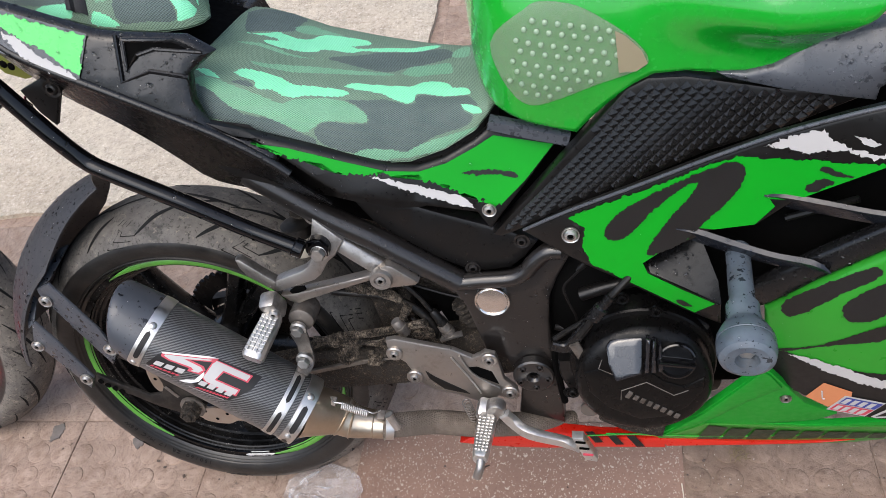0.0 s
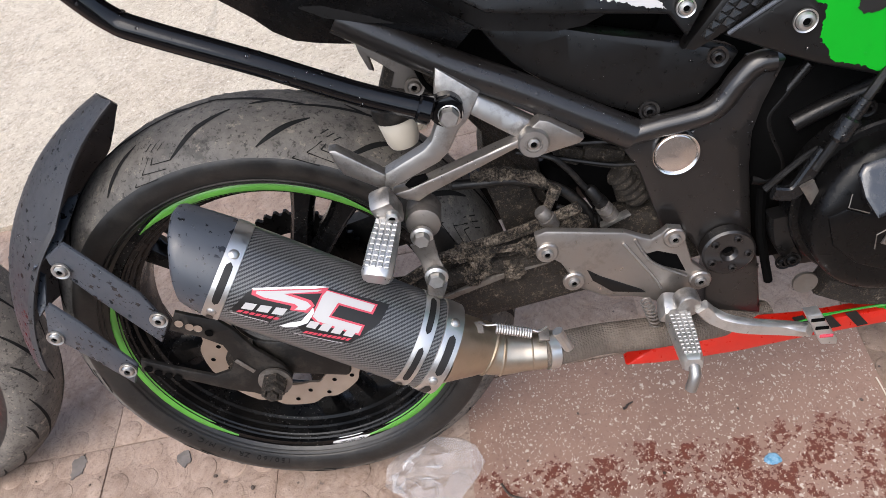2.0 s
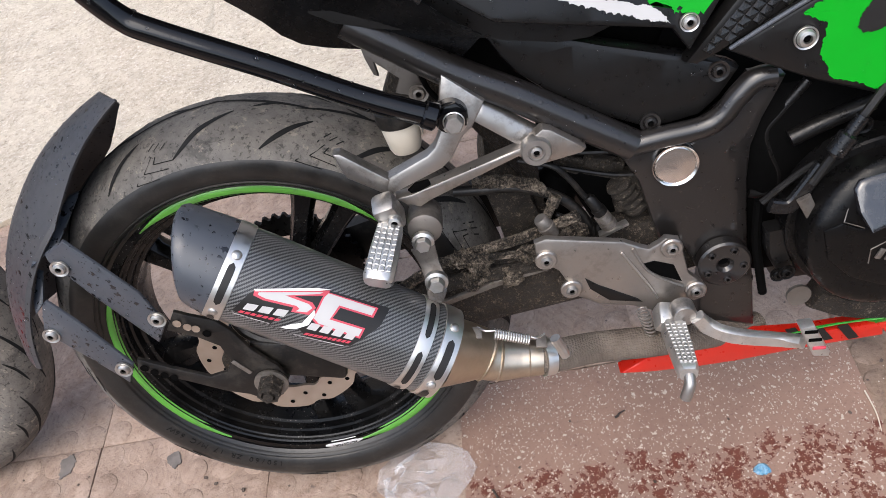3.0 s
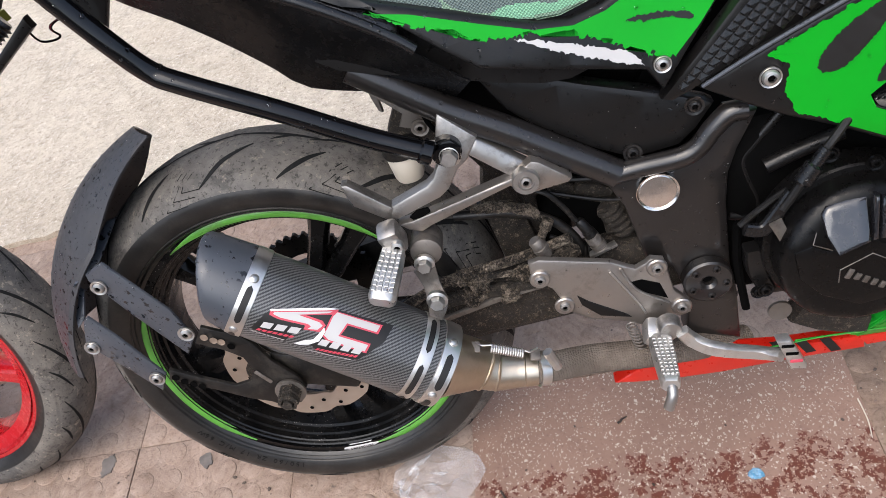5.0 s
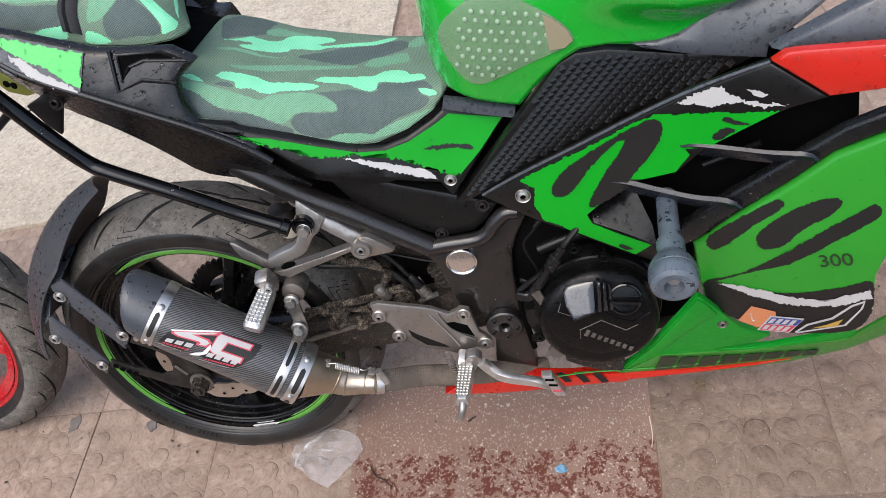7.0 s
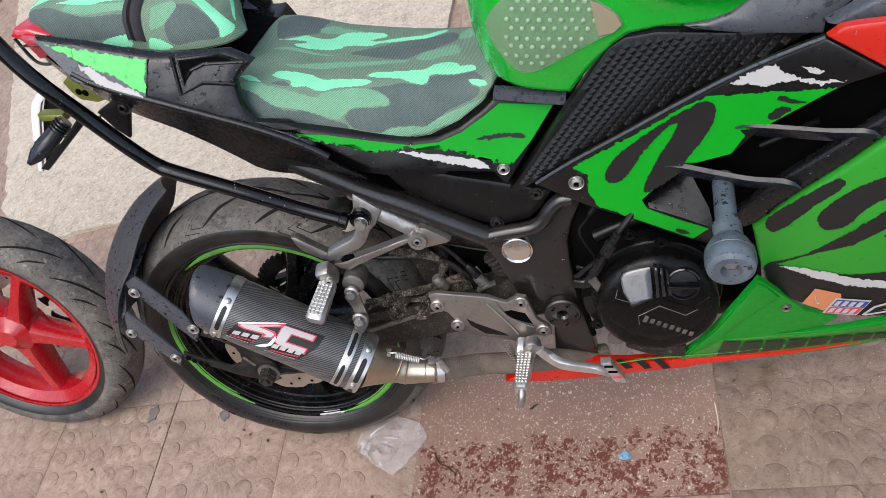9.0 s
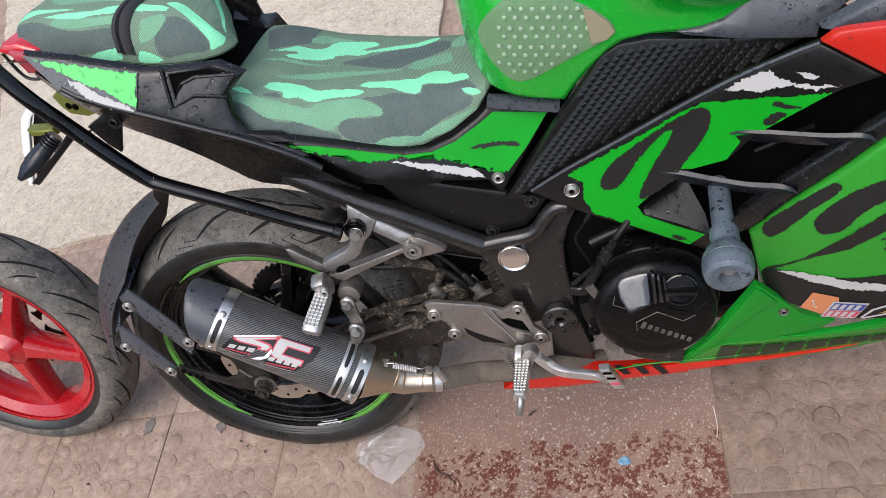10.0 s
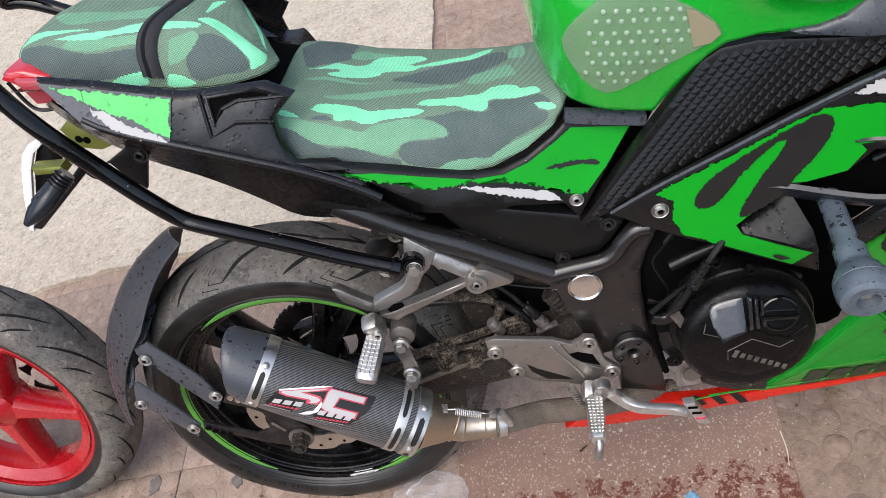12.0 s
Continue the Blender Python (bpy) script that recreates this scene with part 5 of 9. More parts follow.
for k, (r, u) in enumerate(((0.026, 0.70), (0.027, 0.95), (0.030, 1.0), (0.040, 1.02), (0.0440, 1.0), (0.0465, 0.94), (0.0480, 0.75), (0.0500, 0.25), (0.0508, 0.0), (0.0490, -0.02))):
    row = []
    for i in range(56):
        a = 2 * math.pi * i / 56
        ln = 0.040 + 0.020 * math.cos(a - radians(UPA))
        row.append(bm.verts.new(MF @ Vector((r * math.cos(a), r * math.sin(a), 0.026 - ln * u))))
    rows.append(row)
for p, q in zip(rows, rows[1:]):
    for i in range(56):
        bm.faces.new((p[i], p[(i + 1) % 56], q[(i + 1) % 56], q[i]))
bmesh.ops.recalc_face_normals(bm, faces=bm.faces[:])
part("end_cap", bm, BRACKET, muffler, "blue-black end cap spotted with rain")
lathe("outlet", [(0.0, 0.010), (0.025, 0.010)], MF, VOID, muffler, 32)


def strap(z0, z1, r, mat, slots, label):
    ob = lathe("strap", [(r - 0.001, z0 - 0.001), (r + 0.0016, z0), (r + 0.0022, (z0 + z1) / 2), (r + 0.0016, z1), (r - 0.001, z1 + 0.001)], MF, mat, muffler, 56, label=label)
    for a in slots:
        bm = bmesh.new()
        w = (z1 - z0) * 0.22
        n = 14
        rows = []
        for i in range(n + 1):
            t = radians(a - 26 + 52 * i / n)
            k = math.sqrt(max(0.0, 1 - (2 * i / n - 1) ** 8))
            rows.append([bm.verts.new(MF @ Vector(((r + 0.0026) * math.cos(t), (r + 0.0026) * math.sin(t), (z0 + z1) / 2 + s * w * k))) for s in (-1, 1)])
        for p, q in zip(rows, rows[1:]):
            bm.faces.new((p[0], p[1], q[1], q[0]))
        bmesh.ops.remove_doubles(bm, verts=bm.verts[:], dist=1e-6)
        bmesh.ops.recalc_face_normals(bm, faces=bm.faces[:])
        # black patch on the strap; the slot's shade is its colour
        part("strap_slot", bm, INK, ob)
    return ob


SEEN = face_angle((0, -0.9, 0.25))
strap(0.024, 0.041, 0.0496, STEEL, (SEEN - 10, SEEN + 62), "polished steel strap with slots")
strap(0.228, 0.243, 0.0496, STEEL, (SEEN + 5, SEEN + 65, SEEN - 62), "polished steel strap with slots")
strap(0.253, 0.272, 0.0490, STEEL, (SEEN - 20, SEEN + 52), "polished steel strap with slots")
for zz, aa in ((0.0325, SEEN + 30), (0.262, SEEN + 15), (0.262, SEEN - 62), (0.0325, SEEN - 45)):
    p = MF @ Vector((0.0512 * math.cos(radians(aa)), 0.0512 * math.sin(radians(aa)), zz))
    q = MF @ Vector((0.060 * math.cos(radians(aa)), 0.060 * math.sin(radians(aa)), zz))
    lathe("rivet", [(0.0, 0.003), (0.0025, 0.0028), (0.0045, 0.0016), (0.0052, 0.0), (0.0052, -0.004)], frame_along(p, q), BOLT, muffler, 16)


CAN_D = mdir
CAN_1 = (Vector((0, -0.9, 0.25)) - CAN_D * Vector((0, -0.9, 0.25)).dot(CAN_D)).normalized()
CAN_2 = CAN_D.cross(CAN_1)


def can_patch(name, outline, mat, lift, label=""):
    """A sticker bent round the silencer; its outline is in degrees round from the seen side and metres along."""
    k = 0.0505 * math.pi / 180
    pts = [(a * k, z) for a, z in outline]
    if area(pts) < 0:
        pts.reverse()
    bm = bmesh.new()
    bm.faces.new([bm.verts.new((x, z, 0)) for x, z in pts])
    lo, hi = min(p[0] for p in pts), max(p[0] for p in pts)
    for i in range(1, math.ceil((hi - lo) / 0.003)):
        bmesh.ops.bisect_plane(bm, geom=bm.verts[:] + bm.edges[:] + bm.faces[:], plane_co=(lo + 0.003 * i, 0, 0), plane_no=(1, 0, 0), dist=1e-6)
    for v in bm.verts:
        a, z = v.co.x / 0.0505, v.co.y
        v.co = mA + CAN_D * z + (CAN_1 * math.cos(a) + CAN_2 * math.sin(a)) * (0.0505 + lift)
    bm.normal_update()
    for fc in bm.faces:
        if fc.normal.dot(fc.calc_center_median() - mA - CAN_D * (fc.calc_center_median() - mA).dot(CAN_D)) < 0:
            fc.normal_flip()
    return part(name, bm, mat, muffler, label, 60)


def can_bars(a, b, count, height, mat, lift, gap=0.25, name="sticker_bar"):
    """A row of plain bars along a line on the can, in place of small print."""
    for i in range(count):
        u, v = (i + gap / 2) / count, (i + 1 - gap / 2) / count
        p, q = [(a[0] + (b[0] - a[0]) * t, a[1] + (b[1] - a[1]) * t) for t in (u, v)]
        can_patch(name, [(p[0] - height / 2, p[1]), (q[0] - height / 2, q[1]), (q[0] + height / 2, q[1] - 0.002), (p[0] + height / 2, p[1] - 0.002)], mat, lift)


# torn racing sticker: white swoosh and bracket edged in red on black, with rows of print as bars
STICK_BLACK = [(15.6, 0.048), (-10.9, 0.0563), (-18.9, 0.0619), (-46.9, 0.1278), (-39.6, 0.1224), (-22.6, 0.1189), (-16.7, 0.1164), (-4.3, 0.093), (15.8, 0.087), (17.8, 0.0657)]
can_patch("sticker", STICK_BLACK, INK, 0.0006, "torn black, white and red sticker")
can_patch("sticker", [(-46.5, 0.1285), (-54.0, 0.1901), (-29.8, 0.1861), (-9.3, 0.1743), (3.6, 0.1672), (11.1, 0.1428), (12.9, 0.1225), (5.9, 0.113), (-10.1, 0.1171), (-27.5, 0.1194), (-40.2, 0.1222)], INK, 0.0006, "torn black, white and red sticker")
can_patch("sticker_edge", [(-16.7, 0.0599), (-46.9, 0.1278), (-38.8, 0.1238), (-26.6, 0.0964), (-27.3, 0.1152), (-23.3, 0.1204), (-13.3, 0.1166), (-9.5, 0.1), (-14.7, 0.1), (-10.3, 0.0713), (-11.4, 0.0609)], PINKRED, 0.0010)
can_patch("sticker_block", [(-16.7, 0.0644), (-41.9, 0.1216), (-38.5, 0.1186), (-23.8, 0.0887), (-24.4, 0.1124), (-21.9, 0.1174), (-15.2, 0.1137), (-12.0, 0.1037), (-16.1, 0.1061), (-17.7, 0.102), (-13.0, 0.0726), (-14.0, 0.0643)], WHITE_FILM, 0.0014)
can_patch("sticker_edge", [(-44.0, 0.1245), (-48.5, 0.1784), (-35.9, 0.1767), (-33.0, 0.1425), (-19.4, 0.1391), (-22.1, 0.173), (-9.2, 0.1725), (-5.5, 0.1289), (-10.3, 0.1206), (-36.2, 0.1223)], PINKRED, 0.0010)
can_patch("sticker_block", [(-42.9, 0.1266), (-46.6, 0.1758), (-37.6, 0.1743), (-34.9, 0.1406), (-17.1, 0.137), (-19.8, 0.1708), (-10.9, 0.17), (-8.4, 0.129), (-11.8, 0.1224), (-36.3, 0.124)], WHITE_FILM, 0.0014)
can_patch("sticker_curl", [(-18.2, 0.0588), (-43.3, 0.114), (-47.8, 0.1281), (-40.3, 0.115), (-27.2, 0.0846), (-16.5, 0.0611)], PLATE_W, 0.0020, "pale curled edge of the torn sticker")
can_patch("sticker_curl", [(12.7, 0.0966), (3.8, 0.1046), (-2.7, 0.114), (-20.9, 0.1195), (-16.6, 0.1223), (-2.8, 0.1204), (6.7, 0.1115), (11.5, 0.1032)], PLATE_W, 0.0020, "pale curled edge of the torn sticker")
can_bars((4.3, 0.057), (-5.9, 0.0994), 3, 9.0, WHITE_FILM, 0.0012)
can_bars((-1.5, 0.1209), (-9.2, 0.1695), 4, 9.0, WHITE_FILM, 0.0012)
can_bars((13.0, 0.0552), (4.8, 0.0951), 7, 4.0, PINKRED, 0.0012)
can_bars((9.8, 0.1215), (-1.0, 0.1666), 10, 4.0, PINKRED, 0.0012)
can_bars((18.5, 0.0508), (14.0, 0.0873), 9, 1.6, WHITE_FILM, 0.0012)
can_bars((16.3, 0.1128), (6.4, 0.1618), 12, 1.6, WHITE_FILM, 0.0012)

# header pipe behind the silencer
pipe_c = [tuple(MF @ Vector((0, 0, 0.262))), (0.2601, -0.195, 0.3329), (0.2814, -0.195, 0.3187), (0.3058, -0.195, 0.3126), (0.3305, -0.195, 0.3081), (0.3558, -0.185, 0.299), (0.3954, -0.16, 0.2758), (0.4535, -0.16, 0.2702), (0.5246, -0.13, 0.2381), (0.5936, -0.1, 0.2076)]
link = tube("link_pipe", [pipe_c[0], pipe_c[1], pipe_c[2], pipe_c[3], pipe_c[4]], [0.043, 0.0305, 0.0255, 0.0215, 0.0195], TITAN, bike, 28, 8, label="heat-tinted steel link pipe with welded rings")
for k, rr in ((0.36, 0.0298), (0.52, 0.0258), (0.86, 0.0205)):
    path = smooth_path(pipe_c[:5], 20)
    i = int(k * (len(path) - 2))
    lathe("weld_ring", [(rr - 0.001, -0.0025), (rr + 0.001, 0.0), (rr - 0.001, 0.0025)], frame_along(path[i], path[i + 1]), TITAN, link, 32)
tube("exhaust_pipe", [pipe_c[3], *pipe_c[4:]], [0.0178, 0.0178, 0.0182, 0.0182, 0.018, 0.018], WRAP, bike, 24, 6, label="exhaust pipe wound in heat wrap")
path = smooth_path(pipe_c[4:], 12)
clamp = lathe("pipe_clamp", [(0.018, -0.006), (0.0212, -0.006), (0.0212, 0.006), (0.018, 0.006)], frame_along(path[3], path[5]), STEEL, bike, 32, label="steel hose clamp")
tube("clamp_screw", [(0.3488, -0.215, 0.3526), (0.3568, -0.215, 0.3254)], 0.0058, BOLT, bike, 10)
spring = bmesh.new()
sa, sb = [Vector(p) for p in ((0.2834, -0.222, 0.3821), (0.3271, -0.222, 0.3605))]
ax = frame_along(sa, sb)
ln = (sb - sa).length
add_tube(spring, [ax @ Vector((0.0048 * math.cos(2 * math.pi * t / 8), 0.0048 * math.sin(2 * math.pi * t / 8), 0.1 * ln + 0.8 * ln * t / 112)) for t in range(113)], 0.0011, 6, 1, False)
add_tube(spring, [sa + Vector((-0.012, 0.01, 0.002)), sa + Vector((-0.004, 0, 0.004)), ax @ Vector((0.0, 0.0048, 0.1 * ln))], 0.0011, 6, 4)
add_tube(spring, [ax @ Vector((0.0, 0.0048, 0.9 * ln)), sb + Vector((0.004, 0, 0.003)), sb + Vector((0.012, 0.008, 0.0))], 0.0011, 6, 4)
part("pipe_spring", spring, STEEL, bike, "steel retaining spring")
for p in ((0.2676, -0.205, 0.3695), (0.3335, -0.205, 0.3412)):
    box("spring_tab", p, (0.012, 0.014, 0.004), ALLOY_DULL, bike, (20, 10, 0), 0.001)

# ---- passenger footrest hanger ----
mount_out = [(0.292, 0.6406), (0.3271, 0.6048), (0.31, 0.5813), (0.2982, 0.5734), (0.2832, 0.5524), (0.2714, 0.544), (0.2181, 0.5273), (0.2095, 0.5265), (0.2136, 0.5456), (0.2595, 0.562), (0.2694, 0.5694), (0.2822, 0.5898), (0.2833, 0.6109)]
hanger = plate("peg_hanger", mount_out, lambda x, z: -0.150 + 0.10 * max(0.0, z - 0.57), 0.016, ALLOY, bike, 0.0035, 0.03, "cast alloy passenger footrest hanger")
spur_out = [(0.1691, 0.5855), (0.176, 0.5851), (0.217, 0.5448), (0.2106, 0.5263), (0.202, 0.5297), (0.1728, 0.5526), (0.1702, 0.5707)]
plate("hanger_arm", spur_out, lambda x, z: -0.1515 + 0.35 * max(0.0, (0.5448 - 0.93 * (x - 0.217)) - 0.013 - z), 0.014, ALLOY, hanger, 0.003, 0.02)
arm_out = [(0.2165, 0.5214), (0.2337, 0.5229), (0.3512, 0.5499), (0.3762, 0.5656), (0.384, 0.5625), (0.4152, 0.5347), (0.4102, 0.5307), (0.3712, 0.5268), (0.3568, 0.5329), (0.3485, 0.5408), (0.2531, 0.5119), (0.2396, 0.5059), (0.226, 0.512)]
plate("hanger_arm", arm_out, flat(-0.1512), 0.016, PLATE_ALLOY, hanger, 0.0022, 0.02)
plate("hanger_bar", [(0.3225, 0.6016), (0.3755, 0.5541), (0.3715, 0.5473), (0.3538, 0.5437), (0.3092, 0.5863)], lambda x, z: -0.142 + 0.5 * max(0.0, 0.012 - (0.6016 - 0.896 * (x - 0.3225) - z)), 0.012, ALLOY, hanger, 0.003, 0.02)
# near-black oval laid on the casting to paint the shade of its hole
plate("hanger_slot", [(0.2314, 0.5279), (0.2408, 0.5339), (0.2545, 0.5348), (0.2555, 0.5291), (0.2444, 0.5248), (0.234, 0.5238)], flat(-0.1508), 0.004, VOID, hanger, 0.001, 0)
bx, bz = (0.3663, 0.5443)
lathe("bolt_cup", [(0.0, 0.0035), (0.0085, 0.0035), (0.009, 0.006), (0.014, 0.006), (0.0155, 0.003), (0.0155, -0.006)], at_side(bx, -0.1515, bz), ALLOY, hanger, 28)
bolt(bike, bx, -0.1545, bz, 0.0068, ALLOY)
lathe("rail_lug", [(0.0, -0.01), (0.0165, -0.01), (0.0165, 0.004), (0.0, 0.004)], at_side(0.293, -0.152, 0.600), TUBE, bike, 24)
bolt(bike, 0.295, -0.158, 0.597, 0.0098, hexed=True)
# folding footrest
px0, px1 = [Vector(p) for p in ((0.2087, -0.165, 0.5169), (0.1916, -0.235, 0.4825))]
peg = part("passenger_peg", add_box(bmesh.new(), tuple(px0 + Vector((0, 0.0, 0.0))), (0.026, 0.028, 0.038), (20, -10, 0), 0.007), ALLOY, bike, "alloy passenger footrest with a knurled grip")
bolt(bike, px0.x + 0.006, px0.y - 0.016, px0.z - 0.004, 0.0075)
def knurled(parent, a, b, facing, w, h, rows_n, cols, mat, taper=1.0):
    """A footrest grip from a to b, whose broad face looks the way facing, with rows of square studs."""
    al = (Vector(b) - Vector(a))
    ln = al.length
    al.normalize()
    nf = Vector(facing)
    nf = (nf - al * nf.dot(al)).normalized()
    sd = al.cross(nf)
    def at(u, v, t):
        return Vector(a) + sd * u + nf * v + al * t
    prof = ((-1, -0.5), (-0.65, -1), (0.65, -1), (1, -0.5), (1, 0.5), (0.65, 1), (-0.65, 1), (-1, 0.5))
    rings = [[at(u * ww, v * hh, t) for u, v in prof] for t, ww, hh in ((0, w * 0.72, h * 0.8), (0.006, w * 0.92, h), (ln * 0.5, w * (1 + taper) / 2, h * 0.95), (ln - 0.004, w * taper, h * 0.9), (ln, w * taper * 0.85, h * 0.7))]
    g = loft("grip", rings, mat, parent, closed=True, cap=True, sharp=40)
    bm = bmesh.new()
    for i in range(rows_n):
        t = 0.012 + (ln - 0.022) * i / (rows_n - 1)
        ww = w * (1 + (taper - 1) * t / ln)
        for j in range(cols):
            u = (j - (cols - 1) / 2) / cols * 1.72 * ww
            for sgn in (-1, 1):
                q = at(u, sgn * (h * 0.97), t)
                m = Matrix(((sd.x, al.x, nf.x * sgn, q.x), (sd.y, al.y, nf.y * sgn, q.y), (sd.z, al.z, nf.z * sgn, q.z), (0, 0, 0, 1)))
                made = bmesh.ops.create_cube(bm, size=1.0, matrix=m @ Matrix.Diagonal((1.3 * ww / cols, 0.68 * ln / rows_n, 0.0035, 1)))
    bmesh.ops.bevel(bm, geom=bm.edges[:], offset=0.0007, segments=1, affect="EDGES")
    part("grip_stud", bm, mat, parent)
    return g


knurled(peg, px0 + Vector((0, -0.004, -0.012)), px1, (0.15, -0.62, 0.75), 0.0140, 0.0115, 9, 4, PEG_ALLOY, 1.08)
# exhaust hanger: rubber bush, bolt and link down to the silencer strap
ux, uz = 0.238, 0.483
lathe("hanger_bush", [(0.0, -0.03), (0.0185, -0.03), (0.0190, -0.012), (0.0182, -0.010), (0.0182, -0.006), (0.0190, -0.004), (0.0180, 0.004), (0.013, 0.006), (0.0, 0.006)], at_side(ux, -0.155, uz), ALLOY_DULL, bike, 28, label="bushed exhaust mount")
lx, ly, lz = (0.234, -0.168, 0.474)
bolt(bike, lx, -0.168, lz, 0.0088, hexed=True)
bar3("exhaust_link", [(0.2324, -0.168, 0.4677), (0.2344, -0.168, 0.4446), (0.2372, -0.18, 0.4263), (0.2344, -0.2, 0.4202)], [0.026, 0.02, 0.024, 0.016], 0.005, ALLOY_DULL, bike)
lx, ly, lz = (0.2396, -0.19, 0.4362)
bolt(bike, lx, -0.19, lz, 0.0092, hexed=True)

# ---- rear guard tube, tail bracket, indicator ----
tube_pts = [(-0.0674, -0.2, 1.0164), (-0.0526, -0.2, 0.9665), (-0.0322, -0.2, 0.9205), (-0.0067, -0.19, 0.8603), (0.0232, -0.185, 0.8027), (0.0436, -0.18, 0.7676), (0.0682, -0.18, 0.7482), (0.1495, -0.175, 0.6943), (0.2177, -0.17, 0.6467), (0.2765, -0.17, 0.613)]
tube("guard_tube", tube_pts, 0.0112, TUBE, bike, 18, 8, label="glossy black tubular side guard with rain drops")
tube("guard_tube", [(-0.115, -0.20, 1.0), (-0.19, -0.16, 1.06), (-0.24, 0.0, 1.08), (-0.20, 0.15, 1.03), (-0.2636, 0.19, 1.0029), (-0.1625, 0.19, 0.9509), (0.28, 0.17, 0.61)], 0.0112, TUBE, bike, 16, 8)
lathe("tube_end", [(0.0118, 0.0), (0.0135, 0.002), (0.0135, 0.012), (0.0118, 0.014)], frame_along((0.2702, -0.172, 0.6184), (0.2854, -0.172, 0.6088)), TUBE, bike, 20)
plate("tube_tab", [(0.284, 0.614), (0.3006, 0.6157), (0.3099, 0.6046), (0.3067, 0.5904), (0.2966, 0.5869), (0.2788, 0.5931)], flat(-0.160), 0.006, TUBE, bike, 0.002, 0)
plate("guard_bracket", [(-0.0218, 0.851), (0.0281, 0.8686), (0.0369, 0.8574), (0.0044, 0.8019), (-0.0087, 0.8195)], flat(-0.150), 0.008, SATIN, bike, 0.002, 0.03, "black triangular guard bracket")
gx, gz = (0.0233, 0.8498)
bolt(bike, gx, -0.151, gz, 0.0075, FRAME, cup=0.003)

# ---- seats ----
def seat_section(stations, x):
    """Near half width, edge height, crown height and far half width of a cushion at x."""
    xs = [s[0] for s in stations]
    return [float(np.interp(x, xs, [(*s, s[1])[k] for s in stations])) for k in (1, 2, 3, 4)]


def seat_z(stations, x, y):
    w, zb, zt, wf = seat_section(stations, x)
    k = min(1.0, abs(y - (wf - w) / 2) / ((wf + w) / 2))
    return zb + (zt - zb) * (1 - k ** 5.0) ** 0.5


SEAT_N, SEAT_M = 280, 190


def cushion(name, stations, label, n=SEAT_N, m=SEAT_M):
    x0, x1 = stations[0][0], stations[-1][0]
    rings = []
    for i in range(n + 1):
        x = x0 + (x1 - x0) * (0.5 - 0.5 * math.cos(math.pi * i / n))
        w, zb, zt, wf = seat_section(stations, x)
        row = []
        for j in range(m + 1):
            y = (wf - w) / 2 - (wf + w) / 2 * math.cos(math.pi * j / m)
            row.append((x, y, seat_z(stations, x, y)))
        rings.append(row)
    ob = loft(name, rings, CAMO, bike, label, sharp=70)
    bm = bmesh.new()
    bm.from_mesh(ob.data)
    loop = [(r[0][0], r[0][1], r[0][2] - 0.002) for r in rings] + [(r[-1][0], r[-1][1], r[-1][2] - 0.002) for r in reversed(rings)]
    bm.faces.new([bm.verts.new(p) for p in loop])
    bm.to_mesh(ob.data)
    bm.free()
    return ob


RIDER = [(0.168, 0.110, 0.816, 0.831), (0.174, 0.131, 0.808, 0.842), (0.19, 0.143, 0.792, 0.847), (0.21, 0.146, 0.779, 0.843), (0.24, 0.145, 0.767, 0.832), (0.289, 0.143, 0.751, 0.808), (0.357, 0.141, 0.726, 0.788), (0.406, 0.137, 0.711, 0.776), (0.434, 0.133, 0.708, 0.770), (0.477, 0.123, 0.716, 0.763), (0.514, 0.110, 0.731, 0.762), (0.530, 0.098, 0.744, 0.762), (0.540, 0.08, 0.752, 0.760)]
PILLION = [(-0.125, 0.03, 0.966, 0.974, 0.03), (-0.115, 0.06, 0.964, 0.986, 0.06), (-0.095, 0.085, 0.962, 0.994, 0.085), (-0.06, 0.1, 0.953, 0.998, 0.1), (0.0, 0.108, 0.934, 0.994, 0.108), (0.042, 0.11, 0.92, 0.986, 0.11), (0.095, 0.11, 0.901, 0.974, 0.11), (0.13, 0.109, 0.894, 0.963, 0.100), (0.154, 0.107, 0.890, 0.951, 0.055), (0.172, 0.103, 0.888, 0.938, 0.012), (0.19, 0.098, 0.887, 0.922, -0.025), (0.2, 0.092, 0.887, 0.908, -0.048), (0.207, 0.083, 0.887, 0.894, -0.062), (0.2105, 0.074, 0.8885, 0.889, -0.071)]
rider_seat = cushion("rider_seat", RIDER, "camouflage rider seat cover with a net weave")
pillion_seat = cushion("pillion_seat", PILLION, "camouflage passenger seat cover with a net weave")


def printed(seat, layers, n, m):
    """Prints the cloth in camouflage patches. Each patch is an outline in shares of the length and of the way across the cushion."""
    for mat in (CAMO_DARK, CAMO_SOFT, MINT):
        seat.data.materials.append(mat)
    i, j = np.meshgrid((np.arange(n) + 0.5) / n, (np.arange(m) + 0.5) / m, indexing="ij")
    tone = np.zeros((n, m), int)
    for slot_no, pts in layers:
        p = [(q.x, q.y) for q in resample([(x, y, 0) for x, y in pts] + [(*pts[0], 0)], 90)]
        inside = np.zeros((n, m), bool)
        for (ax_, ay_), (bx_, by_) in zip(p, p[1:]):
            if ay_ != by_:
                inside ^= ((ay_ > j) != (by_ > j)) & (i < (bx_ - ax_) * (j - ay_) / (by_ - ay_) + ax_)
        tone[inside] = slot_no
    for k, t in enumerate(tone.ravel()):
        seat.data.polygons[k].material_index = int(t)


DARK_CLOTH, SOFT_CLOTH, MINT_CLOTH = 1, 2, 3
RIDER_PRINT = []
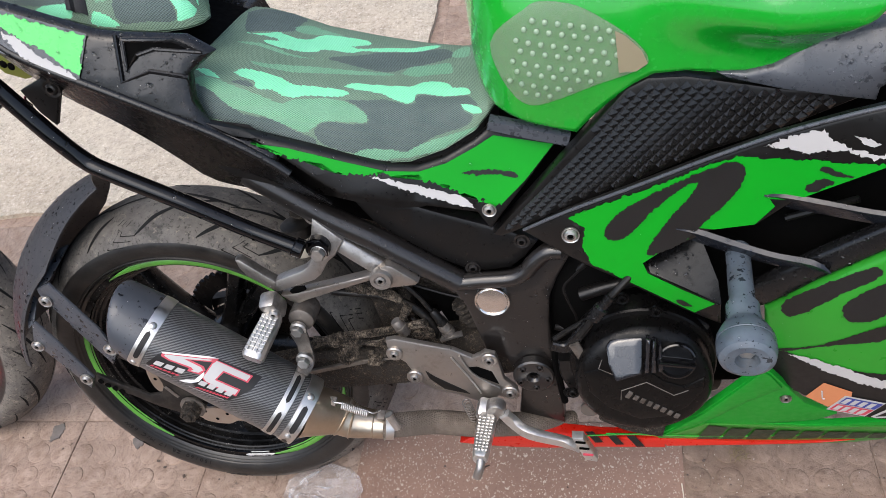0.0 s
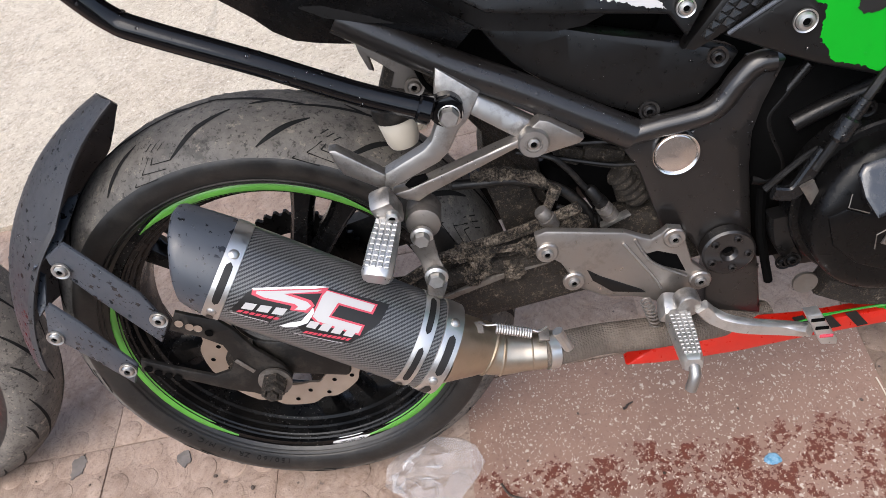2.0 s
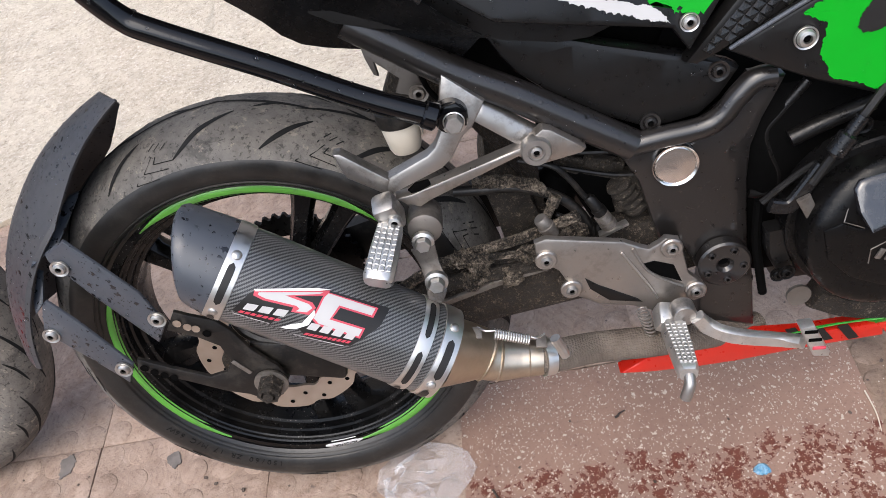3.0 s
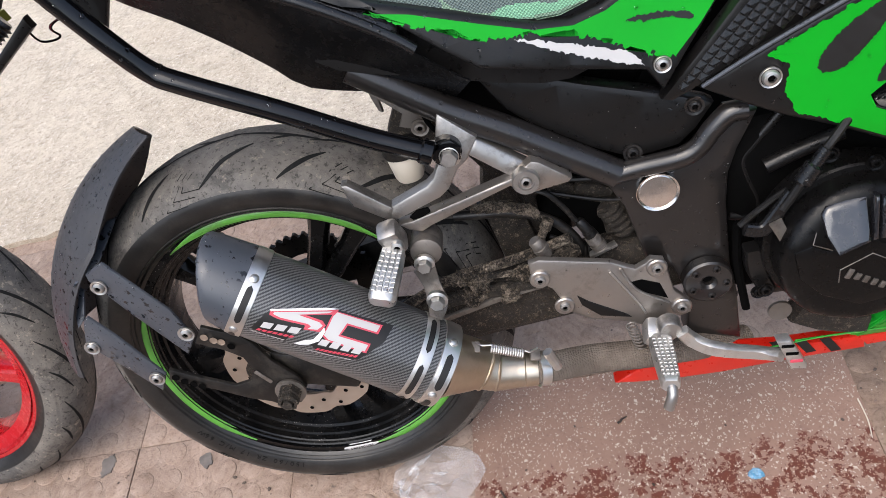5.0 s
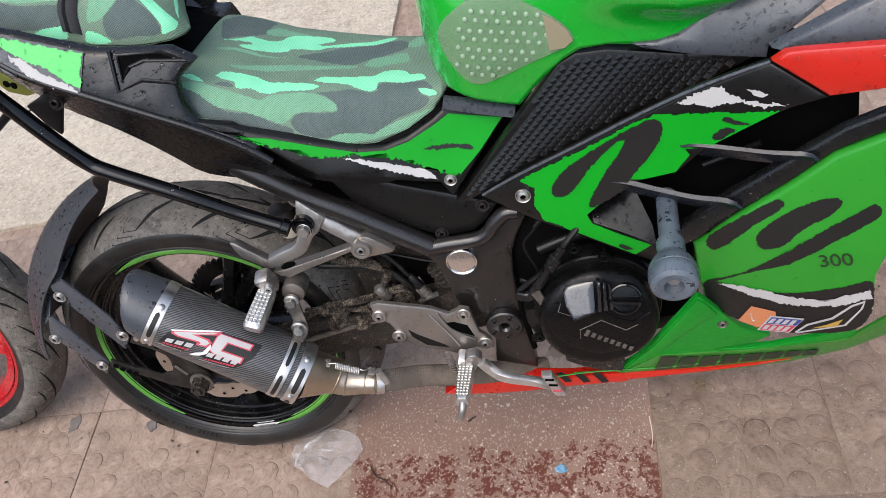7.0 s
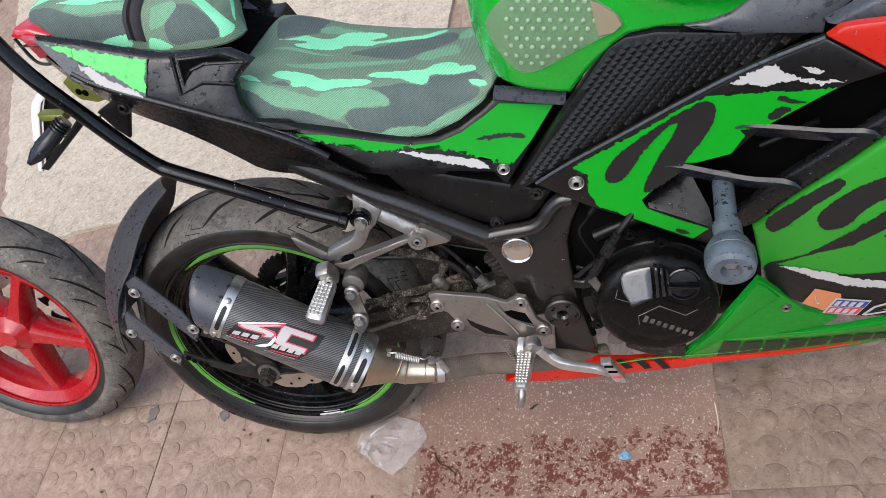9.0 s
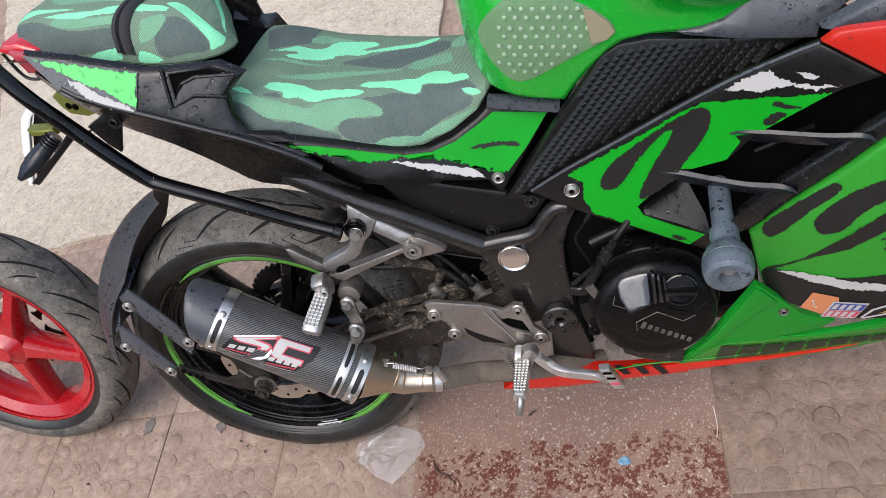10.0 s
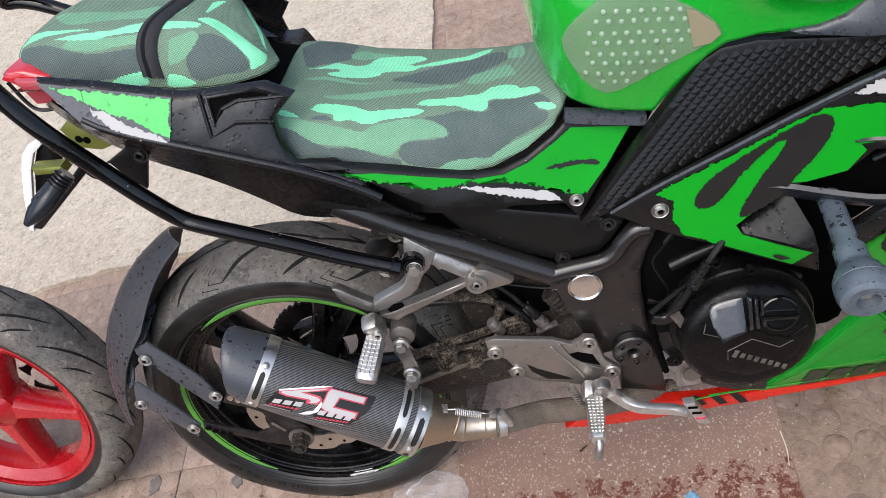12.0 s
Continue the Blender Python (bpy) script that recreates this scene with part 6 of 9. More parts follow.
RIDER_PRINT.append((DARK_CLOTH, [(0.512, 0.237), (0.562, 0.25), (0.592, 0.263), (0.633, 0.244), (0.658, 0.244), (0.667, 0.294), (0.762, 0.269), (0.808, 0.25), (0.846, 0.156), (0.792, 0.163), (0.825, 0.1), (0.8, 0.056), (0.721, 0.075), (0.662, 0.044), (0.633, 0.037), (0.579, 0.044), (0.533, 0.019), (0.471, 0.025), (0.454, 0.075), (0.479, 0.125), (0.554, 0.138), (0.562, 0.169), (0.546, 0.206)]))
RIDER_PRINT.append((DARK_CLOTH, [(0.121, 0.113), (0.171, 0.156), (0.225, 0.144), (0.25, 0.119), (0.287, 0.094), (0.317, 0.062), (0.263, 0.037), (0.204, 0.037), (0.163, 0.044), (0.121, 0.056)]))
RIDER_PRINT.append((DARK_CLOTH, [(0.171, 0.656), (0.242, 0.738), (0.333, 0.75), (0.338, 0.644), (0.338, 0.6), (0.308, 0.556), (0.263, 0.525), (0.229, 0.506), (0.2, 0.575)]))
RIDER_PRINT.append((DARK_CLOTH, [(0.275, 0.206), (0.308, 0.225), (0.325, 0.212), (0.312, 0.2), (0.279, 0.2)]))
RIDER_PRINT.append((DARK_CLOTH, [(0.529, 0.562), (0.613, 0.606), (0.688, 0.669), (0.717, 0.6), (0.654, 0.519), (0.617, 0.487), (0.575, 0.438), (0.487, 0.456), (0.442, 0.475), (0.504, 0.531)]))
RIDER_PRINT.append((DARK_CLOTH, [(0.212, 0.062), (0.304, 0.081), (0.375, 0.087), (0.412, 0.062), (0.45, 0.044), (0.446, 0.013), (0.362, 0.006), (0.258, 0.025)]))
RIDER_PRINT.append((SOFT_CLOTH, [(0.121, 0.144), (0.183, 0.194), (0.237, 0.2), (0.279, 0.188), (0.325, 0.181), (0.388, 0.169), (0.408, 0.194), (0.442, 0.212), (0.475, 0.231), (0.512, 0.231), (0.546, 0.2), (0.562, 0.169), (0.554, 0.144), (0.512, 0.138), (0.475, 0.125), (0.454, 0.094), (0.433, 0.062), (0.4, 0.075), (0.35, 0.094), (0.287, 0.094), (0.25, 0.119), (0.225, 0.144), (0.171, 0.156)]))
RIDER_PRINT.append((SOFT_CLOTH, [(0.608, 0.438), (0.625, 0.494), (0.671, 0.519), (0.713, 0.544), (0.729, 0.5), (0.729, 0.463), (0.679, 0.444), (0.642, 0.425)]))
RIDER_PRINT.append((SOFT_CLOTH, [(0.296, 0.331), (0.338, 0.35), (0.388, 0.388), (0.467, 0.412), (0.575, 0.431), (0.588, 0.419), (0.496, 0.388), (0.421, 0.356), (0.354, 0.331), (0.321, 0.319)]))
RIDER_PRINT.append((SOFT_CLOTH, [(0.333, 0.625), (0.362, 0.681), (0.417, 0.669), (0.458, 0.644), (0.4, 0.631), (0.367, 0.606), (0.342, 0.6)]))
RIDER_PRINT.append((SOFT_CLOTH, [(0.717, 0.656), (0.742, 0.731), (0.762, 0.706), (0.767, 0.606), (0.717, 0.6)]))
RIDER_PRINT.append((SOFT_CLOTH, [(0.225, 0.425), (0.283, 0.45), (0.375, 0.45), (0.438, 0.463), (0.417, 0.456), (0.35, 0.431), (0.304, 0.431)]))
RIDER_PRINT.append((SOFT_CLOTH, [(0.521, 0.006), (0.55, 0.037), (0.592, 0.05), (0.633, 0.037), (0.667, 0.05), (0.733, 0.056), (0.796, 0.031), (0.846, 0.0), (0.829, 0.0), (0.787, 0.0), (0.704, 0.0), (0.633, 0.013), (0.558, 0.0)]))
RIDER_PRINT.append((MINT_CLOTH, [(0.275, 0.25), (0.296, 0.281), (0.338, 0.294), (0.375, 0.294), (0.404, 0.275), (0.438, 0.281), (0.471, 0.287), (0.508, 0.287), (0.517, 0.269), (0.5, 0.25), (0.467, 0.237), (0.433, 0.225), (0.412, 0.206), (0.388, 0.206), (0.367, 0.219), (0.342, 0.206), (0.329, 0.212), (0.325, 0.237), (0.296, 0.237)]))
RIDER_PRINT.append((MINT_CLOTH, [(0.504, 0.312), (0.517, 0.338), (0.558, 0.344), (0.604, 0.35), (0.642, 0.356), (0.667, 0.388), (0.708, 0.394), (0.738, 0.369), (0.746, 0.344), (0.792, 0.325), (0.812, 0.269), (0.767, 0.275), (0.7, 0.294), (0.662, 0.306), (0.654, 0.256), (0.633, 0.25), (0.608, 0.269), (0.583, 0.294), (0.533, 0.3)]))
RIDER_PRINT.append((MINT_CLOTH, [(0.229, 0.494), (0.267, 0.512), (0.296, 0.537), (0.308, 0.556), (0.338, 0.55), (0.375, 0.569), (0.4, 0.631), (0.458, 0.65), (0.5, 0.65), (0.512, 0.625), (0.5, 0.606), (0.475, 0.581), (0.492, 0.575), (0.55, 0.613), (0.608, 0.644), (0.65, 0.7), (0.671, 0.713), (0.662, 0.669), (0.621, 0.613), (0.575, 0.594), (0.542, 0.575), (0.5, 0.562), (0.483, 0.537), (0.421, 0.525), (0.408, 0.5), (0.35, 0.469), (0.312, 0.463), (0.292, 0.469), (0.296, 0.481), (0.321, 0.5), (0.321, 0.512), (0.296, 0.506)]))
RIDER_PRINT.append((MINT_CLOTH, [(0.783, 0.206), (0.821, 0.181), (0.854, 0.125), (0.863, 0.075), (0.817, 0.131), (0.792, 0.169)]))
RIDER_PRINT.append((MINT_CLOTH, [(0.154, 0.225), (0.192, 0.237), (0.225, 0.225), (0.242, 0.206), (0.204, 0.206)]))
printed(rider_seat, RIDER_PRINT, SEAT_N, SEAT_M)
PILLION_PRINT = []
PILLION_PRINT.append((DARK_CLOTH, [(0.15, 0.106), (0.196, 0.2), (0.304, 0.2), (0.358, 0.163), (0.429, 0.131), (0.55, 0.15), (0.554, 0.094), (0.533, 0.056), (0.458, 0.025), (0.338, 0.0), (0.2, 0.025), (0.158, 0.081)]))
PILLION_PRINT.append((DARK_CLOTH, [(0.688, 0.219), (0.742, 0.244), (0.796, 0.188), (0.817, 0.1), (0.804, 0.044), (0.733, 0.037), (0.65, 0.025), (0.642, 0.094)]))
PILLION_PRINT.append((SOFT_CLOTH, [(0.375, 0.212), (0.487, 0.206), (0.571, 0.225), (0.579, 0.188), (0.483, 0.156), (0.417, 0.144), (0.358, 0.169)]))
PILLION_PRINT.append((SOFT_CLOTH, [(0.617, 0.188), (0.675, 0.231), (0.688, 0.194), (0.646, 0.113), (0.6, 0.087), (0.608, 0.138)]))
PILLION_PRINT.append((SOFT_CLOTH, [(0.217, 0.575), (0.458, 0.406), (0.562, 0.431), (0.633, 0.425), (0.608, 0.338), (0.475, 0.325), (0.35, 0.35)]))
PILLION_PRINT.append((MINT_CLOTH, [(0.329, 0.231), (0.388, 0.244), (0.417, 0.244), (0.487, 0.25), (0.529, 0.281), (0.588, 0.294), (0.679, 0.294), (0.692, 0.287), (0.679, 0.256), (0.617, 0.244), (0.579, 0.237), (0.487, 0.219), (0.446, 0.2), (0.392, 0.206)]))
PILLION_PRINT.append((MINT_CLOTH, [(0.679, 0.319), (0.7, 0.362), (0.738, 0.375), (0.792, 0.356), (0.846, 0.312), (0.887, 0.3), (0.904, 0.275), (0.892, 0.106), (0.842, 0.05), (0.817, 0.044), (0.825, 0.113), (0.796, 0.2), (0.754, 0.269), (0.708, 0.306)]))
PILLION_PRINT.append((MINT_CLOTH, [(0.442, 0.0), (0.471, 0.031), (0.508, 0.05), (0.537, 0.056), (0.537, 0.031), (0.525, 0.006), (0.483, 0.0)]))
PILLION_PRINT.append((MINT_CLOTH, [(0.588, 0.05), (0.608, 0.05), (0.633, 0.031), (0.642, 0.013), (0.617, 0.006), (0.575, 0.006)]))
PILLION_PRINT.append((MINT_CLOTH, [(0.15, 0.15), (0.163, 0.212), (0.2, 0.269), (0.212, 0.356), (0.325, 0.306), (0.417, 0.269), (0.425, 0.263), (0.35, 0.269), (0.275, 0.263), (0.196, 0.231), (0.15, 0.125)]))
PILLION_PRINT.append((MINT_CLOTH, [(0.746, 0.812), (0.775, 0.838), (0.85, 0.756), (0.9, 0.456), (0.879, 0.5), (0.838, 0.669), (0.783, 0.738)]))
PILLION_PRINT.append((MINT_CLOTH, [(0.688, 0.506), (0.717, 0.594), (0.708, 0.5), (0.692, 0.4)]))
printed(pillion_seat, PILLION_PRINT, SEAT_N, SEAT_M)

loft("seat_base", [[(x, sg * (w - 0.004), z) for z in (zb + 0.004, zb - 0.07)] for x, w, zb in [(q[0], q[1], q[2]) for q in RIDER] for sg in (-1,)], SATIN, bike)
# near-black sheet under the cushion, with the shade there put into its colour
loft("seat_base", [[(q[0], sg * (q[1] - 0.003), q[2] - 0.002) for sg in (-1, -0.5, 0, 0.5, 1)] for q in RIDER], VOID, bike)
# strap over the passenger seat
bm = bmesh.new()
rows = []
for j in range(41):
    k = j / 40
    y = -0.1095 + 0.219 * k
    xc = 0.070 + 0.034 * k + 0.016 * math.sin(min(1.0, 2.4 * k) * math.pi / 2)
    row = []
    for dx, up in ((-0.0125, 0.001), (-0.010, 0.0045), (-0.004, 0.0055), (-0.0015, 0.0012), (0.001, 0.0055), (0.009, 0.0045), (0.0120, 0.001)):
        w, zb, zt, wf = seat_section(PILLION, xc + dx)
        yy = max(-w * 0.999, min(wf * 0.999, y))
        row.append(bm.verts.new((xc + dx, yy * (1 + up / w), seat_z(PILLION, xc + dx, yy) + up)))
    rows.append(row)
for p, q in zip(rows, rows[1:]):
    for j in range(6):
        bm.faces.new((p[j], p[j + 1], q[j + 1], q[j]))
bmesh.ops.recalc_face_normals(bm, faces=bm.faces[:])
part("seat_strap", bm, CLOTH_STRAP, bike, "black strap over the passenger seat", 60)

# ---- tank ----
def tank_y(x, z):
    w = 0.146 + 0.02 * max(0.0, min(1.0, (x - 0.66) / 0.2))
    s = max(0.0, min(1.0, (x - 0.69) / 0.14)) * max(0.0, min(1.0, (z - 0.812) / 0.05))
    w += 0.05 * s * s * (3 - 2 * s)
    w -= 0.012 * max(0.0, min(1.0, (0.80 - z) / 0.06))
    if x < 0.61:
        w *= math.sqrt(max(0.0, 1 - ((0.61 - x) / 0.101) ** 2.6))
    if z > 0.83:
        w *= math.sqrt(max(0.0, 1 - ((z - 0.83) / 0.171) ** 2.4))
    return -w


tank_out = [(0.5105, 0.99), (0.5105, 0.83), (0.514, 0.80), (0.524, 0.775), (0.541, 0.757), (0.58, 0.743), (0.633, 0.727), (0.645, 0.739), (0.672, 0.765), (0.702, 0.789), (0.717, 0.797), (0.75, 0.799), (0.782, 0.794), (0.813, 0.793), (0.839, 0.80), (0.862, 0.814), (0.90, 0.85), (0.94, 0.90), (0.95, 0.995)]
tank = plate("tank", tank_out, tank_y, 0.004, GREEN_WET, bike, 0.006, 0.011, "glossy green fuel tank", sharp=70)
plate("tank", tank_out, tank_y, 0.004, GREEN_WET, bike, 0.006, 0.03, side=1, sharp=70)
pad_out = resample([(x, z, 0) for x, z in [(0.547, 0.8381), (0.5547, 0.8526), (0.5706, 0.8668), (0.5872, 0.8768), (0.603, 0.8847), (0.6386, 0.8781), (0.6683, 0.8607), (0.6886, 0.8456), (0.7055, 0.8285), (0.7121, 0.8124), (0.6977, 0.8029), (0.6536, 0.7877), (0.6154, 0.7745), (0.5887, 0.7691), (0.5722, 0.7764), (0.5563, 0.8002), (0.5478, 0.8226), (0.547, 0.8381)]], 60)[:-1]
pad_out = [(p.x, p.y) for p in pad_out]
pad = plate("tank_pad", pad_out, lambda x, z: tank_y(x, z) - 0.0032, 0.0028, PAD, bike, 0.0015, 0.012, "clear rubber knee pad with round studs", sharp=60)
for i in range(13):
    for j in range(9):
        x, z = 0.560 + 0.0128 * i + 0.0064 * (j % 2) + 0.003 * j, 0.778 + 0.0115 * j - 0.003 * i
        if edge_dist(x, z, pad_out) > 0.006:
            inside, n = False, len(pad_out)
            for k in range(n):
                a, b = pad_out[k], pad_out[k - 1]
                if (a[1] > z) != (b[1] > z) and x < (b[0] - a[0]) * (z - a[1]) / (b[1] - a[1]) + a[0]:
                    inside = not inside
            if inside:
                y, e = tank_y(x, z), 0.003
                nr = Vector(((tank_y(x + e, z) - tank_y(x - e, z)) / (2 * e), -1, (tank_y(x, z + e) - tank_y(x, z - e)) / (2 * e))).normalized()
                c = Vector((x, y - 0.003, z))
                lathe("pad_stud", [(0.0031, -0.001), (0.0029, 0.001), (0.0018, 0.0017), (0.0, 0.0020)], frame_along(c, c + nr), PAD_STUD, pad, 10)
strip_at = lambda x, z: tank_y(x, z) - 0.0045
film_patch("pad_tape", [(0.6794, 0.8494), (0.689, 0.8441), (0.7052, 0.8271), (0.7108, 0.8128), (0.6994, 0.8047), (0.6816, 0.804)], strip_at, two_tone("faded_tape", (0.23, 0.20, 0.12), (0.27, 0.23, 0.15), 0.5), bike)

# ---- seat cowl and tail ----
inner = [(-0.0738, -0.125, 0.9692), (-0.0072, -0.125, 0.9423), (0.0871, -0.125, 0.9017), (0.1267, -0.125, 0.8919), (0.1737, -0.13, 0.8604), (0.1809, -0.13, 0.7885), (0.2278, -0.138, 0.7683), (0.2881, -0.138, 0.7458), (0.3556, -0.138, 0.7207), (0.4047, -0.138, 0.7047), (0.4408, -0.138, 0.701), (0.4762, -0.138, 0.7101), (0.5153, -0.138, 0.7302), (0.5352, -0.138, 0.7461)]
ridge = [(-0.015, -0.1795, 0.9493), (0.0086, -0.1842, 0.914), (0.0471, -0.1837, 0.8838), (0.0884, -0.181, 0.8584), (0.1528, -0.1767, 0.8193), (0.2183, -0.1723, 0.7796), (0.2524, -0.169, 0.7623), (0.2731, -0.1656, 0.7565), (0.3128, -0.1665, 0.7207), (0.3504, -0.1675, 0.6859), (0.4117, -0.1581, 0.6665), (0.4767, -0.1486, 0.6442), (0.5266, -0.1418, 0.6254), (0.5375, -0.1348, 0.6399), (0.6062, -0.1005, 0.6971)]
# the cowl's flank between the seat and its lower edge
flank_out = [(0.2094, 0.7948), (0.2428, 0.7808), (0.2985, 0.7565), (0.3614, 0.7282), (0.4076, 0.7093), (0.4414, 0.7021), (0.4741, 0.7062), (0.5105, 0.7196), (0.5323, 0.7321), (0.5562, 0.7221), (0.6096, 0.701), (0.5743, 0.6642), (0.5205, 0.6102), (0.5062, 0.6336), (0.4114, 0.6645), (0.3502, 0.6846), (0.3238, 0.7072), (0.2784, 0.7503), (0.2507, 0.7762)]
plate("seat_cowl", flank_out, cowl, 0.014, SATIN, bike, 0.005, 0.03, "black seat cowl with a torn green graphic")
film_patch("cowl_graphic", [(0.2574, 0.7653), (0.2971, 0.7523), (0.3601, 0.724), (0.4062, 0.7043), (0.4439, 0.6966), (0.4765, 0.7), (0.5135, 0.7125), (0.5344, 0.7216), (0.6036, 0.6984), (0.5658, 0.6615), (0.5369, 0.6394), (0.5062, 0.6511), (0.4801, 0.6675), (0.4389, 0.6928), (0.3936, 0.7021), (0.3492, 0.7143), (0.3221, 0.7302), (0.2871, 0.7463)], cowl, GREEN_FILM, bike, 0.0031, 0.004, 4, clean=range(10), label="torn-edged green graphic")
film_patch("cowl_graphic", [(0.3853, 0.7009), (0.4074, 0.6944), (0.4648, 0.6702), (0.4966, 0.6542), (0.5065, 0.639), (0.4619, 0.6592), (0.4199, 0.6817)], cowl, WHITE_FILM, bike, 0.0014, 0.004, 5, label="torn-edged white graphic")
film_patch("cowl_graphic", [(0.4889, 0.6866), (0.5162, 0.6855), (0.5463, 0.6795), (0.5601, 0.6712), (0.5576, 0.6673), (0.5376, 0.6762), (0.5072, 0.6807)], cowl, INK, bike, 0.0012, 0.004, 6, lift=0.0016)
bolt(bike, 0.522, -0.1435, 0.637, 0.0068, cup=0.0015)
bar3("cowl_rail", [(0.5305, -0.108, 0.7375), (0.5724, -0.108, 0.7239), (0.6227, -0.108, 0.7084)], [0.014, 0.016, 0.016], 0.02, GREY_WET, bike, "grey rail between tank and cowl")
# added near-black panel that paints the shade in the gap behind the rail
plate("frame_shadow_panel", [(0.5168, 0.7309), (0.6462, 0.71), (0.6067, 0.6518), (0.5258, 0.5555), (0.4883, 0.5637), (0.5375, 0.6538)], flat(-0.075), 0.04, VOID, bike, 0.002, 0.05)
# rear flank: a flat side up to the seat line, and an underside that turns in below its ridge
tail_out = [(-0.0287, 0.9787), (0.0268, 0.9544), (0.1109, 0.9129), (0.1405, 0.9047), (0.2074, 0.8902), (0.2359, 0.8681), (0.2058, 0.85), (0.2037, 0.8231), (0.2122, 0.7939), (0.2543, 0.7678), (0.2866, 0.7496), (0.2801, 0.7298), (0.2176, 0.7775), (0.1526, 0.8186), (0.0884, 0.8584), (0.0083, 0.9134), (-0.0199, 0.9523)]
for side in (-1, 1):
    out = tail_out if side < 0 else [(0.76 * x, z + 0.10 * x) if x > 0 else (x, z) for x, z in tail_out]
    plate("tail_cowl", out, cowl, 0.012, SATIN_WET, bike, 0.009, 0.03, "wet black tail cowl", side)
mid_line = resample([(-0.0196, -0.1796, 0.9529), (0.0089, -0.184, 0.9147), (0.0477, -0.1832, 0.8851), (0.0889, -0.1805, 0.8597), (0.1531, -0.1765, 0.82), (0.2181, -0.1726, 0.7789), (0.2757, -0.1711, 0.736), (0.3126, -0.1727, 0.7002), (0.3384, -0.1726, 0.6789)], 24)
low_line = resample([(-0.0652, -0.13, 0.9349), (-0.0406, -0.13, 0.8904), (0.0102, -0.125, 0.8316), (0.067, -0.125, 0.7893), (0.1135, -0.125, 0.7489), (0.1437, -0.125, 0.7189), (0.1718, -0.115, 0.6862), (0.2716, -0.115, 0.6565), (0.3104, -0.115, 0.6385)], 24)


def between(a, b, k):
    return [p.lerp(q, k) for p, q in zip(a, b)]


thick_skin("tail_underside", [mid_line, between(mid_line, low_line, 0.15), between(mid_line, low_line, 0.6), low_line], 0.004, UNDER, bike, "underside of the tail cowl, its shade put into a darker black", sharp=50)
tube("cowl_ridge", [tuple(p + Vector((0, 0.0035, 0.002))) for p in mid_line[2:-3]], 0.0058, SATIN_WET, bike, 12, 1, False, "rounded wet ridge of the tail cowl")
film_patch("tail_graphic", [(-0.0259, 0.9764), (0.1069, 0.9127), (0.0864, 0.8673), (0.0066, 0.9132)], lambda x, z: cowl(x, z) - 0.0012, GREY_WET, bike, label="dark grey tail graphic")
film_patch("tail_graphic", [(-0.0154, 0.9687), (0.1043, 0.9121), (0.0883, 0.8719), (0.072, 0.8861), (0.0595, 0.9034), (0.0415, 0.9165), (0.0241, 0.9309), (0.0051, 0.95)], lambda x, z: cowl(x, z) - 0.002, MINT_FILM, bike, 0.0016, 0.004, 7, label="torn-edged pale green graphic")
film_patch("tail_graphic", [(0.0166, 0.9318), (0.0351, 0.92), (0.0503, 0.9005), (0.0715, 0.8848), (0.0876, 0.8662), (0.0676, 0.8756), (0.0458, 0.8901), (0.0294, 0.9073)], lambda x, z: cowl(x, z) - 0.002, WHITE_FILM, bike, 0.0016, 0.004, 8, label="torn-edged white graphic")
# grab recess beside the passenger seat, its shade painted on as a flat film
grab = [(0.1431, 0.8995), (0.1956, 0.8898), (0.2247, 0.8717), (0.174, 0.8845), (0.155, 0.8819), (0.1409, 0.8681)]
film_patch("grab_recess", grab, cowl, VOID, bike, lift=0.0016, label="flat near-black patch that paints the grab recess's shade on the tail cowl")
tube("grab_rim", [(x, cowl(x, z) - 0.002, z) for x, z in grab + grab[:1]], 0.0026, SATIN_WET, bike, 8, 1, False)
tube("grab_rim", [(x, cowl(x, z) - 0.002, z) for x, z in [(0.1363, 0.9061), (0.1324, 0.8568), (0.1648, 0.8626), (0.2053, 0.8487)]], 0.0026, SATIN_WET, bike, 8, 1, False)
loft("tail_deck", [[(x, y, z + (0.020 if x < 0.13 else 0.004) * (abs(y) / 0.15) ** 5) for x, z in ((-0.10, 0.952), (0.0, 0.928), (0.06, 0.902), (0.11, 0.874), (0.14, 0.856), (0.158, 0.846), (0.170, 0.8435), (0.181 + 0.020 * math.exp(-(y / 0.05) ** 2), 0.843), (0.184 + 0.020 * math.exp(-(y / 0.05) ** 2), 0.838), (0.205, 0.78))] for y in (-0.150, -0.142, -0.13, -0.115, -0.10, -0.07, -0.05, -0.025, 0.0, 0.025, 0.05, 0.07, 0.10, 0.115, 0.13, 0.142, 0.150)], SATIN_WET, bike, "black deck between the seats", sharp=60)
film = [(0.125, 0.13, 0.862), (0.150, 0.105, 0.852), (0.158, 0.095, 0.850), (0.135, 0.09, 0.860)]
bm = bmesh.new()
bm.faces.new([bm.verts.new((x, y, z + 0.012)) for x, y, z in film])
part("deck_facet", bm, GREY_WET, bike)
LENS_PALE = two_tone("pale_red_lens", (0.50, 0.055, 0.075), (0.58, 0.085, 0.105), 0.14, coat=0.7, bump=0.02, wet=0.3)
lamp = plate("tail_lamp", [(-0.1205, 0.9702), (-0.1079, 0.9792), (-0.0861, 0.9752), (-0.0580, 0.9585), (-0.0552, 0.9240), (-0.0876, 0.9320), (-0.1070, 0.9600)], flat(-0.105), 0.06, LENS, bike, 0.006, 0.02, "red tail lamp lens")
plate("side_lens", [(-0.0960, 0.9690), (-0.0600, 0.9590), (-0.0560, 0.9275), (-0.0860, 0.9335)], flat(-0.1165), 0.008, LENS_PALE, lamp, 0.003, 0.02, "paler side of the tail lamp lens")
